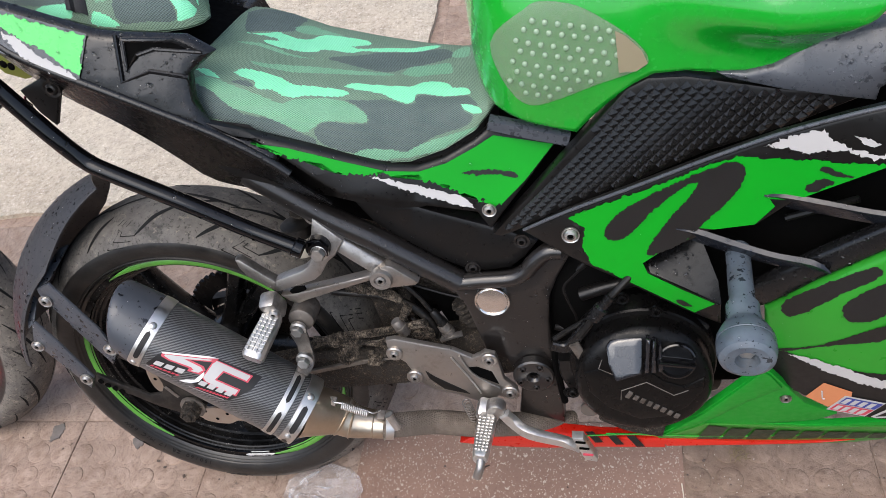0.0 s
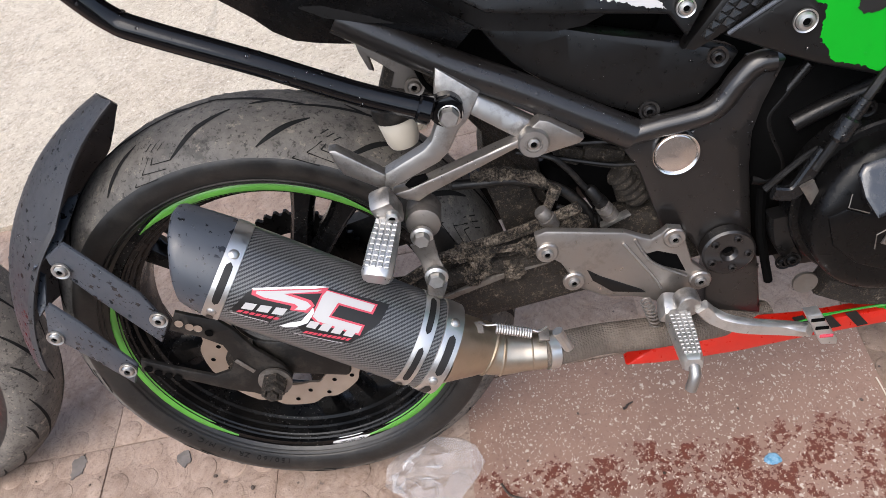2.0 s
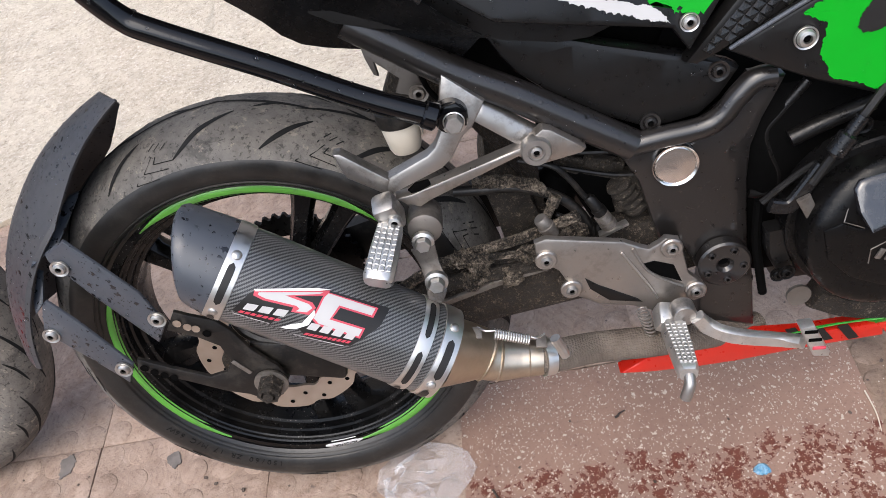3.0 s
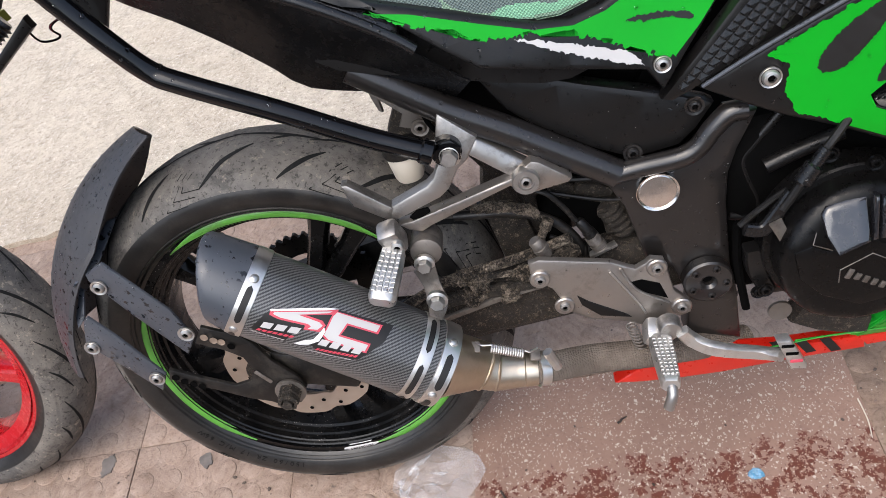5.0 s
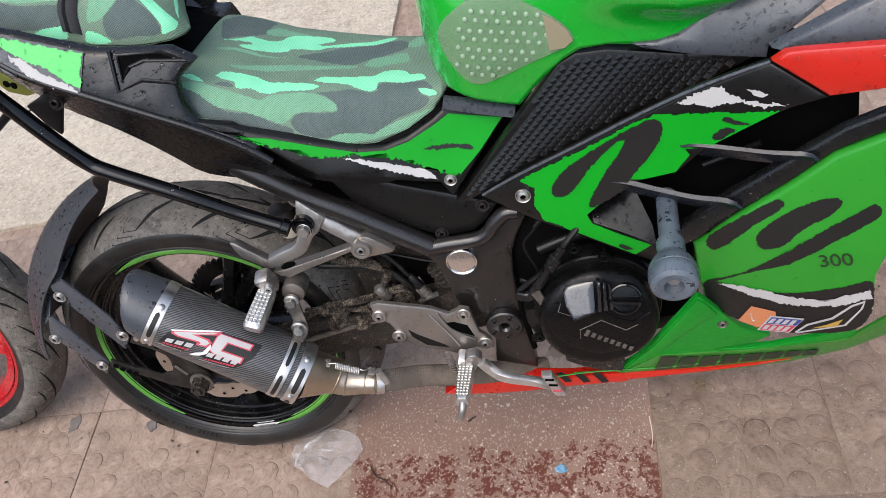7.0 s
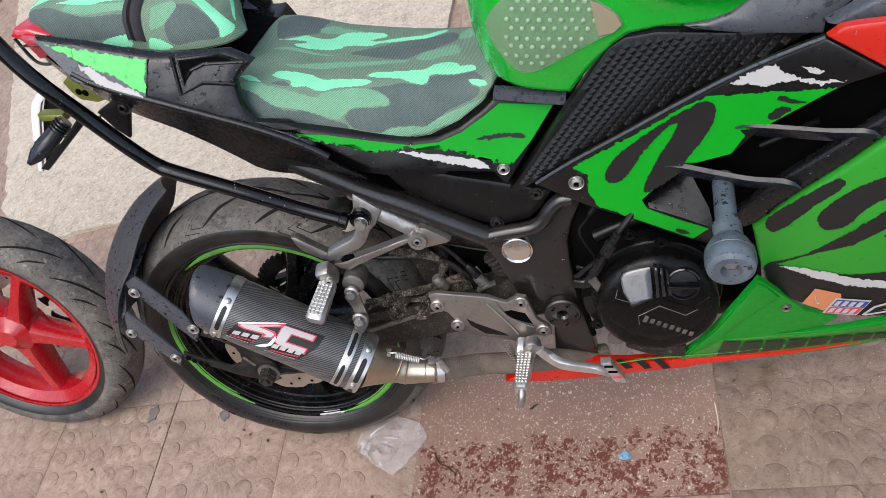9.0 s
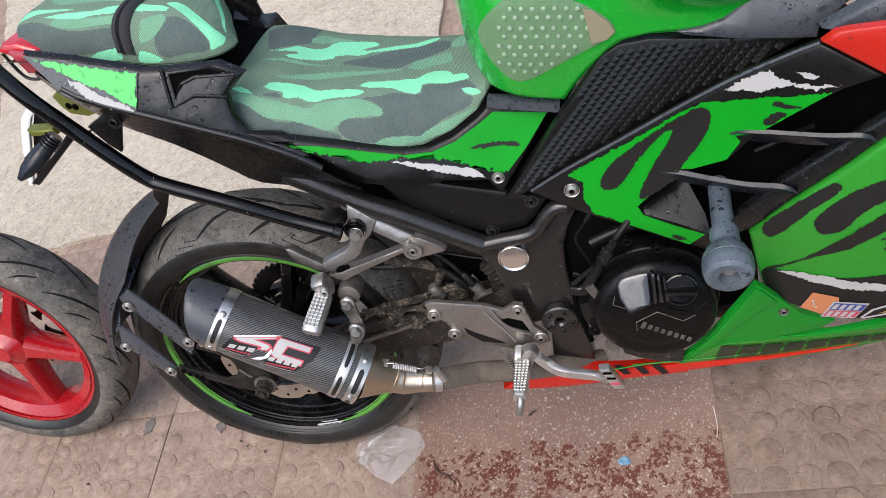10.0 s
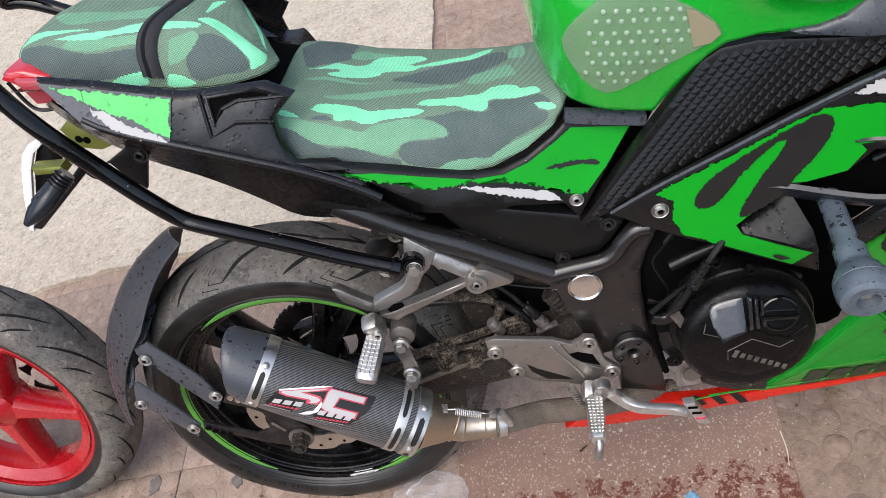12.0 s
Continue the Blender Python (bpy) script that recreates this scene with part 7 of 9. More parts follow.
tube("lamp_rim", [(-0.1000, -0.120, 0.9705), (-0.0885, -0.120, 0.9310), (-0.0550, -0.122, 0.9235)], 0.0024, SATIN, lamp, 8)
plate("lamp_back", [(-0.1743, 0.9561), (-0.1432, 0.9575), (-0.1247, 0.9323), (-0.1599, 0.9354)], flat(-0.03), 0.12, LENS, lamp, 0.006, 0.02)
# plate bracket, plate edge and indicator
plate("plate_bracket", [(-0.1227, 0.8748), (-0.0975, 0.8882), (-0.0668, 0.8569), (-0.0554, 0.8346), (-0.0839, 0.8312), (-0.1100, 0.8420), (-0.1180, 0.8560)], flat(-0.06), 0.05, AMBER, bike, 0.003, 0.03, "green-gold plate bracket with holes")
# near-black discs with the shade of the bracket's holes as colour
for x, z in [(-0.1048, 0.8552), (-0.0951, 0.8509)]:
    lathe("hole", [(0.0, 0.001), (0.004, 0.001), (0.0055, 0.0), (0.0055, -0.002)], at_side(x, -0.060, z), VOID, bike, 14)
plate("plate_bracket", [(-0.1782, 0.8435), (-0.1355, 0.8355), (-0.1326, 0.8246), (-0.1768, 0.8308)], flat(-0.085), 0.02, AMBER, bike, 0.003, 0.0)
plate("number_plate", [(-0.1674, 0.868), (-0.1887, 0.8629), (-0.2067, 0.8507), (-0.2227, 0.8292), (-0.2451, 0.7932), (-0.2755, 0.7363), (-0.2688, 0.7325), (-0.2326, 0.7883), (-0.2082, 0.826), (-0.1883, 0.8485), (-0.1681, 0.8581)], flat(-0.05), 0.006, PLATE_W, bike, 0.0015, 0.0, "white number plate seen edge-on")
plate("plate_back", [(-0.1700, 0.8600), (-0.1870, 0.8500), (-0.2075, 0.8270), (-0.2320, 0.7890), (-0.2600, 0.7440), (-0.2480, 0.7380), (-0.1900, 0.7950), (-0.1450, 0.8450)], flat(-0.040), 0.004, CASE, bike, 0.001, 0.0)
plate("plate_arm", [(-0.1248, 0.8212), (-0.1209, 0.8079), (-0.2472, 0.7371), (-0.2592, 0.7431), (-0.1794, 0.7871)], flat(-0.06), 0.012, SATIN, bike, 0.002, 0.0, "black plate carrier arm")
ind0, ind1 = [Vector(p) for p in ((-0.1128, -0.11, 0.834), (-0.1825, -0.15, 0.796))]
im = frame_along(ind0, ind1)
il = (ind1 - ind0).length
ind = loft("indicator", [[im @ Vector((w * math.cos(2 * math.pi * k / 12), h * math.sin(2 * math.pi * k / 12), z)) for k in range(12)] for z, w, h in ((0, 0.011, 0.011), (il * 0.2, 0.012, 0.012), (il * 0.3, 0.018, 0.013), (il * 0.55, 0.020, 0.014), (il * 0.8, 0.015, 0.011), (il, 0.004, 0.004))], LOUVRE, bike, "smoked arrow-shaped indicator", closed=True, cap=True)
rib = bmesh.new()
for k in range(4):
    add_lathe(rib, [(0.011, 0.0), (0.0145, 0.002), (0.011, 0.004)], im @ Matrix.Translation((0, 0, 0.004 + 0.005 * k)), 16)
part("rubber_stem", rib, MATT, ind)
for k in range(4):
    tube("wire", [(-0.1351, -0.05, 0.8082), (-0.1256, -0.05, 0.7901), (-0.1018, -0.05, 0.7898), (-0.098, -0.05, 0.8068), (0.02 + 0.004 * k, -0.045, 0.83 - 0.004 * k)], 0.0013, PINKRED if k == 1 else VOID, bike, 6)
# reservoir, hook and fittings over the tyre
rx, ry, rz = (0.2277, -0.06, 0.5527)
lathe("fluid_reservoir", [(0.0, -0.024), (0.016, -0.024), (0.0185, -0.018), (0.0215, 0.006), (0.0215, 0.010), (0.0, 0.010)], Matrix.Translation((rx, ry, rz)), CREAM, bike, 28, label="cloudy white brake fluid reservoir")
lathe("reservoir_cap", [(0.0, 0.008), (0.024, 0.008), (0.025, 0.012), (0.024, 0.024), (0.018, 0.027), (0.0, 0.027)], Matrix.Translation((rx, ry, rz + 0.003)), MATT, bike, 28)
plate("luggage_hook", [(0.2103, 0.6507), (0.2443, 0.6383), (0.2562, 0.6286), (0.2631, 0.5985), (0.2538, 0.5862), (0.2325, 0.5952), (0.2404, 0.6105), (0.2194, 0.6341), (0.2201, 0.6173), (0.2154, 0.6203), (0.2111, 0.6393)], flat(-0.06), 0.008, ALLOY_DULL, bike, 0.002, 0.0, "dirty steel luggage hook")
box("tail_bracket", (0.2505, -0.04, 0.592), (0.06, 0.03, 0.045), MUD, bike, (0, 30, 0), 0.006)
bolt(bike, *(0.2579, -0.07, 0.594), 0.007, ALLOY_DULL, cup=0.003)
tube("wire", [(0.2571, -0.07, 0.6353), (0.2643, -0.07, 0.618), (0.2681, -0.07, 0.598), (0.2764, -0.07, 0.5829)], 0.003, VOID, bike, 8)

# ---- knee panel with moulded scales ----
knee_out = [(0.5188, 0.5915), (0.5662, 0.6443), (0.6326, 0.7194), (0.6885, 0.7818), (0.7107, 0.793), (0.7489, 0.793), (0.8416, 0.7733), (0.8925, 0.7666), (0.9246, 0.7632), (0.8573, 0.7322), (0.7704, 0.7013), (0.6956, 0.6651), (0.6141, 0.6296), (0.5507, 0.5965), (0.5295, 0.5878)]
knee_panel = plate("knee_panel", knee_out, knee, 0.02, SATIN, bike, 0.004, 0.05, "black knee panel moulded with rows of scales")
bm = bmesh.new()
px_, pz_ = 0.0126, 0.0066
for i in range(50):
    for j in range(62):
        x, z = 0.51 + px_ * (i + 0.5 * (j % 2)), 0.57 + pz_ * j
        n, inside = len(knee_out), False
        for k in range(n):
            a, b = knee_out[k], knee_out[k - 1]
            if (a[1] > z) != (b[1] > z) and x < (b[0] - a[0]) * (z - a[1]) / (b[1] - a[1]) + a[0]:
                inside = not inside
        if not inside or edge_dist(x, z, knee_out) < 0.006:
            continue
        y = knee(x, z) - 0.0003
        l, r, u, d = [bm.verts.new((x + dx, y + dy, z + dz)) for dx, dy, dz in ((-0.0062, 0.0, 0.0), (0.0062, 0.0, 0.0), (0.0, 0.0, 0.0065), (0.0, 0.0, -0.0065))]
        tip = bm.verts.new((x - 0.0036, y - 0.0036, z - 0.0012))
        for f in ((l, u, tip), (u, r, tip), (r, d, tip), (d, l, tip)):
            bm.faces.new(f)
bm.normal_update()
for fc in bm.faces:
    if fc.normal.y > 0:
        fc.normal_flip()
part("scale_relief", bm, SCALES, knee_panel, sharp=10)["kind"] = "stuff"
# grey wet cover ahead of the tank
upper_out = [(0.7773, 0.7975), (0.8056, 0.7973), (0.8309, 0.8033), (0.8499, 0.8147), (0.8629, 0.8298), (0.9757, 0.8403), (0.9937, 0.8243), (0.949, 0.7941), (0.9269, 0.776), (0.9251, 0.7627), (0.8924, 0.7675), (0.841, 0.7764), (0.7891, 0.7902)]
plate("tank_shroud", upper_out, lambda x, z: -0.152 - 0.16 * (x - 0.72) + 0.5 * max(0.0, z - 0.80), 0.02, GREY_WET, bike, 0.005, 0.03, "wet grey shroud ahead of the tank")
plate("upper_fairing", [(0.917, 0.7998), (0.9467, 0.8171), (0.9785, 0.8337), (1.0092, 0.8485), (1.0624, 0.8383), (1.0688, 0.7892), (1.0304, 0.7864), (0.9477, 0.7954), (0.9308, 0.7953)], lambda x, z: -0.235 - 0.3 * (x - 0.9) + 0.35 * max(0.0, z - 0.82), 0.02, GREY_WET, bike, 0.005, 0.04, "wet grey upper fairing edge")
# added near-black sheet: the shade between knee panel and fairing as colour
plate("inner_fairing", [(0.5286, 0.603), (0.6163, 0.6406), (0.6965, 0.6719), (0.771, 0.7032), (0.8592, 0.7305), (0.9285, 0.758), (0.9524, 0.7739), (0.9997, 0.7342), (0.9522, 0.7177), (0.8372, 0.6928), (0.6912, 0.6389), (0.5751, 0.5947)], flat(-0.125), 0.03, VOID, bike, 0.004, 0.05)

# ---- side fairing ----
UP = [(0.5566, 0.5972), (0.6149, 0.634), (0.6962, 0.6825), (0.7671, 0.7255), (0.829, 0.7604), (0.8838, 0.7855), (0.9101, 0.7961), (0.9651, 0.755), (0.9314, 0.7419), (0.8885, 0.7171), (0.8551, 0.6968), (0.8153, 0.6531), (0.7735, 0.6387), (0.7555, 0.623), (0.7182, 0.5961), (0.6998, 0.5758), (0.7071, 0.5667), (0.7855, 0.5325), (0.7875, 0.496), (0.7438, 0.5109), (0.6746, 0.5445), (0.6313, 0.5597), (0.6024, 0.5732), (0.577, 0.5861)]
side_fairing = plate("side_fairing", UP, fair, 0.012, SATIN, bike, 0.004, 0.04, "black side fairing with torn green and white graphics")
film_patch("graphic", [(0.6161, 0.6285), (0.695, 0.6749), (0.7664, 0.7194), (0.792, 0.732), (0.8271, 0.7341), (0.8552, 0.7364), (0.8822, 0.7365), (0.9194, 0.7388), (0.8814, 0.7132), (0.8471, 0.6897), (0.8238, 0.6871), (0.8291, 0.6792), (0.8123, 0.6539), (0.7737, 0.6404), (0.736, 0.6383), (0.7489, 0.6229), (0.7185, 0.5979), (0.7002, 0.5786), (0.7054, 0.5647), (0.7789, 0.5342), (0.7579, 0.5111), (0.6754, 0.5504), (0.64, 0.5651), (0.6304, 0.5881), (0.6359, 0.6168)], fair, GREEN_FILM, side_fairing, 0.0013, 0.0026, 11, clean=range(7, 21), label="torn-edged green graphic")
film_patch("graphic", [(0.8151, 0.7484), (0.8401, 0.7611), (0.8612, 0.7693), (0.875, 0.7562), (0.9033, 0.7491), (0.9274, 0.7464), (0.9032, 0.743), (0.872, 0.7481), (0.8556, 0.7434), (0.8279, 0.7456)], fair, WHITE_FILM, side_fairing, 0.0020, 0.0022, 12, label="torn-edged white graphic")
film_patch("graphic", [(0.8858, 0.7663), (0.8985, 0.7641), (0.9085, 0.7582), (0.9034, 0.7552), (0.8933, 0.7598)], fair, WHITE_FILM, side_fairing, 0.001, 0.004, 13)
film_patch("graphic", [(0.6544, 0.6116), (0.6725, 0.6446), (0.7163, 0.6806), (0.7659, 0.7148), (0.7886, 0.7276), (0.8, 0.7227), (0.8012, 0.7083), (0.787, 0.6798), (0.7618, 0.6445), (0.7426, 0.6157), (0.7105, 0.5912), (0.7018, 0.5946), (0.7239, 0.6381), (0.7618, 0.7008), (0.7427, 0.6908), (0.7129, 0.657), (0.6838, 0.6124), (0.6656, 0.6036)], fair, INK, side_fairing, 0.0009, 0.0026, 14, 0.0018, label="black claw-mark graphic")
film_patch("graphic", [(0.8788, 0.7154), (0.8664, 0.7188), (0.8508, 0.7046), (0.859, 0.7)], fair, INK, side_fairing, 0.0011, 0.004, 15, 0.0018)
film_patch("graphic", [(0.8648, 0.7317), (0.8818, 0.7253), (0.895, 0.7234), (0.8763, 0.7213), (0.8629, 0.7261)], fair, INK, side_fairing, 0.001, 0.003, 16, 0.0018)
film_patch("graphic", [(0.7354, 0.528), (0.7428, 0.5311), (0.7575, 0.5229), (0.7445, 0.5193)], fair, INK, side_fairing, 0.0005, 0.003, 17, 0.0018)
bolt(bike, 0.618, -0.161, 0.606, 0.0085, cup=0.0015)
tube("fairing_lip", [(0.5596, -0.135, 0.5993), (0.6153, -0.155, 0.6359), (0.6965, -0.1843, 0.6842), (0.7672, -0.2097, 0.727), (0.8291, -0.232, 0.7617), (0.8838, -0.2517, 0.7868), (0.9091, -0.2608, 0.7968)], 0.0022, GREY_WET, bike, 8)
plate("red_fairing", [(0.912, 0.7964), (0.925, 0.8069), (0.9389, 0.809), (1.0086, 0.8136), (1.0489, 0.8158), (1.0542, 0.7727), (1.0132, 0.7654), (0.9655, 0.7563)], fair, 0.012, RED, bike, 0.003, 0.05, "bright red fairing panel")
# opening behind the louvres: a near-black sheet with its shade in the colour
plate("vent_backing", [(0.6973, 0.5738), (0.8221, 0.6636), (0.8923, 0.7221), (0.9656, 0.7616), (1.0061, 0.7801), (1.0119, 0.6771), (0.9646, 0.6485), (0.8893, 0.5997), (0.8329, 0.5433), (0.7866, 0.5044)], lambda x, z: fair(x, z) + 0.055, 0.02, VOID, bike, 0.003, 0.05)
LOW = [(0.8309, 0.5373), (0.8773, 0.5867), (0.9351, 0.641), (0.9762, 0.6834), (1.0184, 0.709), (1.055, 0.7287), (1.0706, 0.5984), (1.0334, 0.5494), (1.0294, 0.5118), (1.0364, 0.4504), (1.0325, 0.4125), (1.0172, 0.389), (0.9543, 0.3696), (0.913, 0.3711), (0.8695, 0.3975), (0.8452, 0.4281), (0.8376, 0.4761)]
low_fairing = plate("lower_fairing", LOW, fair, 0.012, GREEN, bike, 0.004, 0.04, "green lower fairing with black claw marks")
lip_out = [(0.8195, 0.5675), (0.8712, 0.6183), (0.934, 0.6724), (0.9548, 0.6904), (0.9842, 0.7162), (1.0161, 0.7345), (1.0524, 0.751), (1.0548, 0.7306), (1.0182, 0.7111), (0.9761, 0.6856), (0.935, 0.6433), (0.8773, 0.5893), (0.8309, 0.5406), (0.8086, 0.5236), (0.7983, 0.529)]
plate("intake_lip", lip_out, lambda x, z: fair(x, z) + 0.006, 0.014, SATIN_WET, bike, 0.004, 0.04, "wet black intake lip")
for seed, pts in ((21, [(0.8428, 0.5565), (0.8773, 0.5885), (0.9198, 0.6231), (0.9279, 0.6206), (0.9277, 0.61), (0.8957, 0.58), (0.8742, 0.5556), (0.8553, 0.5354), (0.8455, 0.5383)]), (22, [(0.8978, 0.5611), (0.9078, 0.5796), (0.9363, 0.6091), (0.9582, 0.6231), (0.9796, 0.6311), (0.9871, 0.6232), (0.9758, 0.6047), (0.9433, 0.5766), (0.9369, 0.5621), (0.9207, 0.5475), (0.9056, 0.5452)]), (23, [(0.8411, 0.4693), (0.8863, 0.4911), (0.9385, 0.5501), (0.9768, 0.5885), (1.0024, 0.6112), (1.0145, 0.6247), (1.0237, 0.6194), (1.0214, 0.6051), (0.9941, 0.578), (0.9783, 0.5637), (0.9516, 0.5362), (0.9353, 0.517), (0.8989, 0.4992), (0.8603, 0.4718)]), (24, [(0.8411, 0.4693), (0.8617, 0.4708), (0.8812, 0.4573), (0.9463, 0.4609), (1.0042, 0.488), (1.0276, 0.5092), (1.0358, 0.4503), (1.0309, 0.4146), (1.0169, 0.3916), (0.9541, 0.3722), (0.9129, 0.3739), (0.8694, 0.4002), (0.8467, 0.4284)])):
    film_patch("graphic", pts, fair, INK, low_fairing, 0.0009, 0.003, seed, label="black claw-mark graphic")
film_patch("graphic", [(0.8591, 0.4678), (0.9007, 0.4662), (0.9468, 0.4549), (0.9844, 0.4544), (1.0272, 0.4891), (1.0315, 0.4717), (0.9975, 0.4464), (0.9484, 0.4366), (0.9017, 0.4491)], fair, WHITE_FILM, low_fairing, 0.0018, 0.0022, 25, 0.0018, label="torn-edged white graphic")
film_patch("sticker", [(0.8875, 0.3896), (0.9016, 0.4261), (0.9308, 0.4199), (0.9319, 0.4057), (0.9126, 0.378)], fair, ORANGE, low_fairing, lift=0.0022, label="orange sticker with pale strokes")
for k in range(3):
    a, b = (0.9018, 0.4092), (0.9054, 0.3939)
    dx = 0.0065 * k
    tube("sticker_mark", [(a[0] + dx, fair(*a) - 0.003, a[1]), (b[0] + dx - 0.001, fair(*b) - 0.003, b[1] + 0.001), (b[0] + dx + 0.002, fair(*b) - 0.003, b[1])], 0.0009, WHITE_FILM, low_fairing, 5)
film_patch("sticker", [(0.9116, 0.3722), (0.9256, 0.4095), (0.9649, 0.4124), (0.9504, 0.3754)], fair, WHITE_FILM, low_fairing, lift=0.0024, label="white, blue and red oil sticker")
film_patch("sticker_band", [(0.9208, 0.391), (0.9271, 0.4072), (0.9626, 0.4092), (0.9567, 0.3946)], fair, BLUE, low_fairing, lift=0.003)
# pale bars for the wording of the sticker
for a, b, c, d in (((0.9212, 0.3935), (0.9262, 0.4052), (0.9605, 0.4078), (0.9558, 0.3962)), ((0.9152, 0.3765), (0.9200, 0.3880), (0.9545, 0.3915), (0.9492, 0.3798))):
    for k in range(4):
        u, v = (k + 0.2) / 4.3, (k + 0.85) / 4.3
        film_patch("sticker_bar", [(p[0] + (q[0] - p[0]) * w, p[1] + (q[1] - p[1]) * w) for p, q, w in ((a, d, u), (b, c, u), (b, c, v), (a, d, v))], fair, WHITE_FILM, low_fairing, lift=0.0036)
film_patch("sticker_band", [(0.9142, 0.3742), (0.9202, 0.3895), (0.9562, 0.3931), (0.9495, 0.3779)], fair, PINKRED, low_fairing, lift=0.003)
film_patch("sticker", [(0.9562, 0.3783), (0.968, 0.4001), (0.9943, 0.4221), (1.0118, 0.4532), (1.0248, 0.4656), (1.0244, 0.4477), (1.0117, 0.4072), (0.9851, 0.3912), (0.9604, 0.3767)], fair, WHITE_FILM, low_fairing, lift=0.0022, label="white-edged sticker with a gold mark")
film_patch("sticker_band", [(0.96, 0.3807), (0.9702, 0.398), (0.996, 0.4187), (1.0128, 0.4499), (1.0232, 0.4606), (1.0216, 0.447), (1.0094, 0.4105), (0.9835, 0.3948)], fair, INK, low_fairing, lift=0.0028)
film_patch("sticker_band", [(0.9751, 0.394), (0.9899, 0.4056), (1.0067, 0.4225), (1.0014, 0.4046), (0.9844, 0.3977)], fair, GOLD, low_fairing, lift=0.0034)
a, b = (0.9641, 0.5296), (1.0056, 0.5418)
mid = Vector(((a[0] + b[0]) / 2, fair((a[0] + b[0]) / 2, (a[1] + b[1]) / 2) - 0.0016, (a[1] + b[1]) / 2))
dirx = Vector((b[0] - a[0], fair(*b) - fair(*a), b[1] - a[1])).normalized()
dirn = Vector((-0.36, -1, 0)).normalized()
diru = dirn.cross(dirx).normalized()
words("lettering", "300", 0.026, Matrix(((dirx.x, diru.x, dirn.x, mid.x), (dirx.y, diru.y, dirn.y, mid.y), (dirx.z, diru.z, dirn.z, mid.z), (0, 0, 0, 1))), MARK_INK, low_fairing, "dark model figures")


def blade(pts_top, pts_low, name="louvre"):
    """A louvre: a thin bright blade with a pointed end and a depth behind it."""
    n = 16
    a, b = resample(pts_top, n), resample(pts_low, n)
    b = [p.lerp(q, 0.72) for p, q in zip(a, b)]
    mid = [p.lerp(q, 0.45) + Vector((0, -0.0035, 0)) for p, q in zip(a, b)]
    back_a = [p + Vector((0, 0.022, -0.020)) for p in a]
    back_b = [p + Vector((0, 0.022, -0.022)) for p in b]
    return loft(name, [list(r) for r in zip(back_a, a, mid, b, back_b)], LOUVRE, bike, "wet blue-grey fairing louvre", sharp=45)


blade([(0.7357, -0.1984, 0.6357), (0.7572, -0.2061, 0.6377), (0.7886, -0.2174, 0.6305), (0.8313, -0.2328, 0.6213), (0.8697, -0.2466, 0.6189), (0.8849, -0.2521, 0.607)], [(0.7367, -0.1987, 0.6331), (0.7524, -0.2044, 0.6247), (0.7872, -0.2169, 0.6151), (0.8304, -0.2325, 0.6078), (0.8691, -0.2464, 0.604), (0.8842, -0.2518, 0.6053)])
blade([(0.8182, -0.2281, 0.6918), (0.836, -0.2345, 0.696), (0.8753, -0.2486, 0.6922), (0.9128, -0.2621, 0.6885), (0.9488, -0.2751, 0.6879), (0.9604, -0.2793, 0.6784)], [(0.8192, -0.2284, 0.6887), (0.8353, -0.2342, 0.6846), (0.8749, -0.2485, 0.6817), (0.9127, -0.2621, 0.6783), (0.9489, -0.2751, 0.6764), (0.9604, -0.2793, 0.677)])
# lowest louvre in the shaded black, so its dimness is painted in
loft("louvre", [[(x, y + 0.034, z) for x, y, z in [(0.7043, -0.1871, 0.5722), (0.7318, -0.197, 0.5938), (0.7638, -0.2085, 0.6083)]], [(x, y + 0.012, z) for x, y, z in [(0.7062, -0.1878, 0.5704), (0.747, -0.2024, 0.578), (0.7823, -0.2151, 0.5614)]], [(x, y + 0.004, z) for x, y, z in [(0.7072, -0.1881, 0.5676), (0.7468, -0.2024, 0.5585), (0.7847, -0.2142, 0.5415)]], [(0.7084, -0.1885, 0.5658), (0.7475, -0.2026, 0.5519), (0.7856, -0.2127, 0.5336)]], UNDER, bike, "wet blue-grey fairing louvre")
tube("inner_bar", [(p[0], p[1] + 0.045, p[2]) for p in ((0.8501, -0.2396, 0.638), (0.8795, -0.2501, 0.6541), (0.9126, -0.2621, 0.6723))], 0.004, SATIN, bike, 8)
# crash slider
s0, s1 = [Vector(p) for p in ((0.7993, -0.235, 0.5932), (0.7899, -0.352, 0.5791))]
slider = lathe("crash_slider", [(0.0, -0.03), (0.0129, -0.03), (0.0133, 0.055), (0.0169, 0.058), (0.0169, 0.066), (0.0165, 0.068), (0.0174, 0.074), (0.0165, 0.078), (0.0178, 0.084), (0.0231, 0.090), (0.0280, 0.101), (0.0289, 0.108), (0.0283, 0.1085), (0.0289, 0.110), (0.0289, 0.119), (0.0267, 0.128), (0.0214, 0.1315), (0.0120, 0.1305), (0.0093, 0.120), (0.0, 0.119)], frame_along(s0, s1) @ Matrix.Translation((0, 0, (s1 - s0).length - 0.131)), SLATE, bike, 48, label="scuffed blue-grey crash slider")
lathe("slider_bolt", [(0.0, 0.003), (0.005, 0.003), (0.0085, 0.002), (0.009, -0.002)], frame_along(s0, s1) @ Matrix.Translation((0, 0, (s1 - s0).length - 0.012)), BOLT, slider, 6)

# ---- engine cover ----
ex, ez = 0.697, 0.3965
EC = at_side(ex, -0.165, ez)
cover = lathe("engine_cover", [(0.0945, -0.03), (0.0945, 0.0), (0.0925, 0.0025), (0.087, 0.003), (0.08, 0.003)], EC, CASE, bike, 72, label="gloss black engine cover with raised panels")
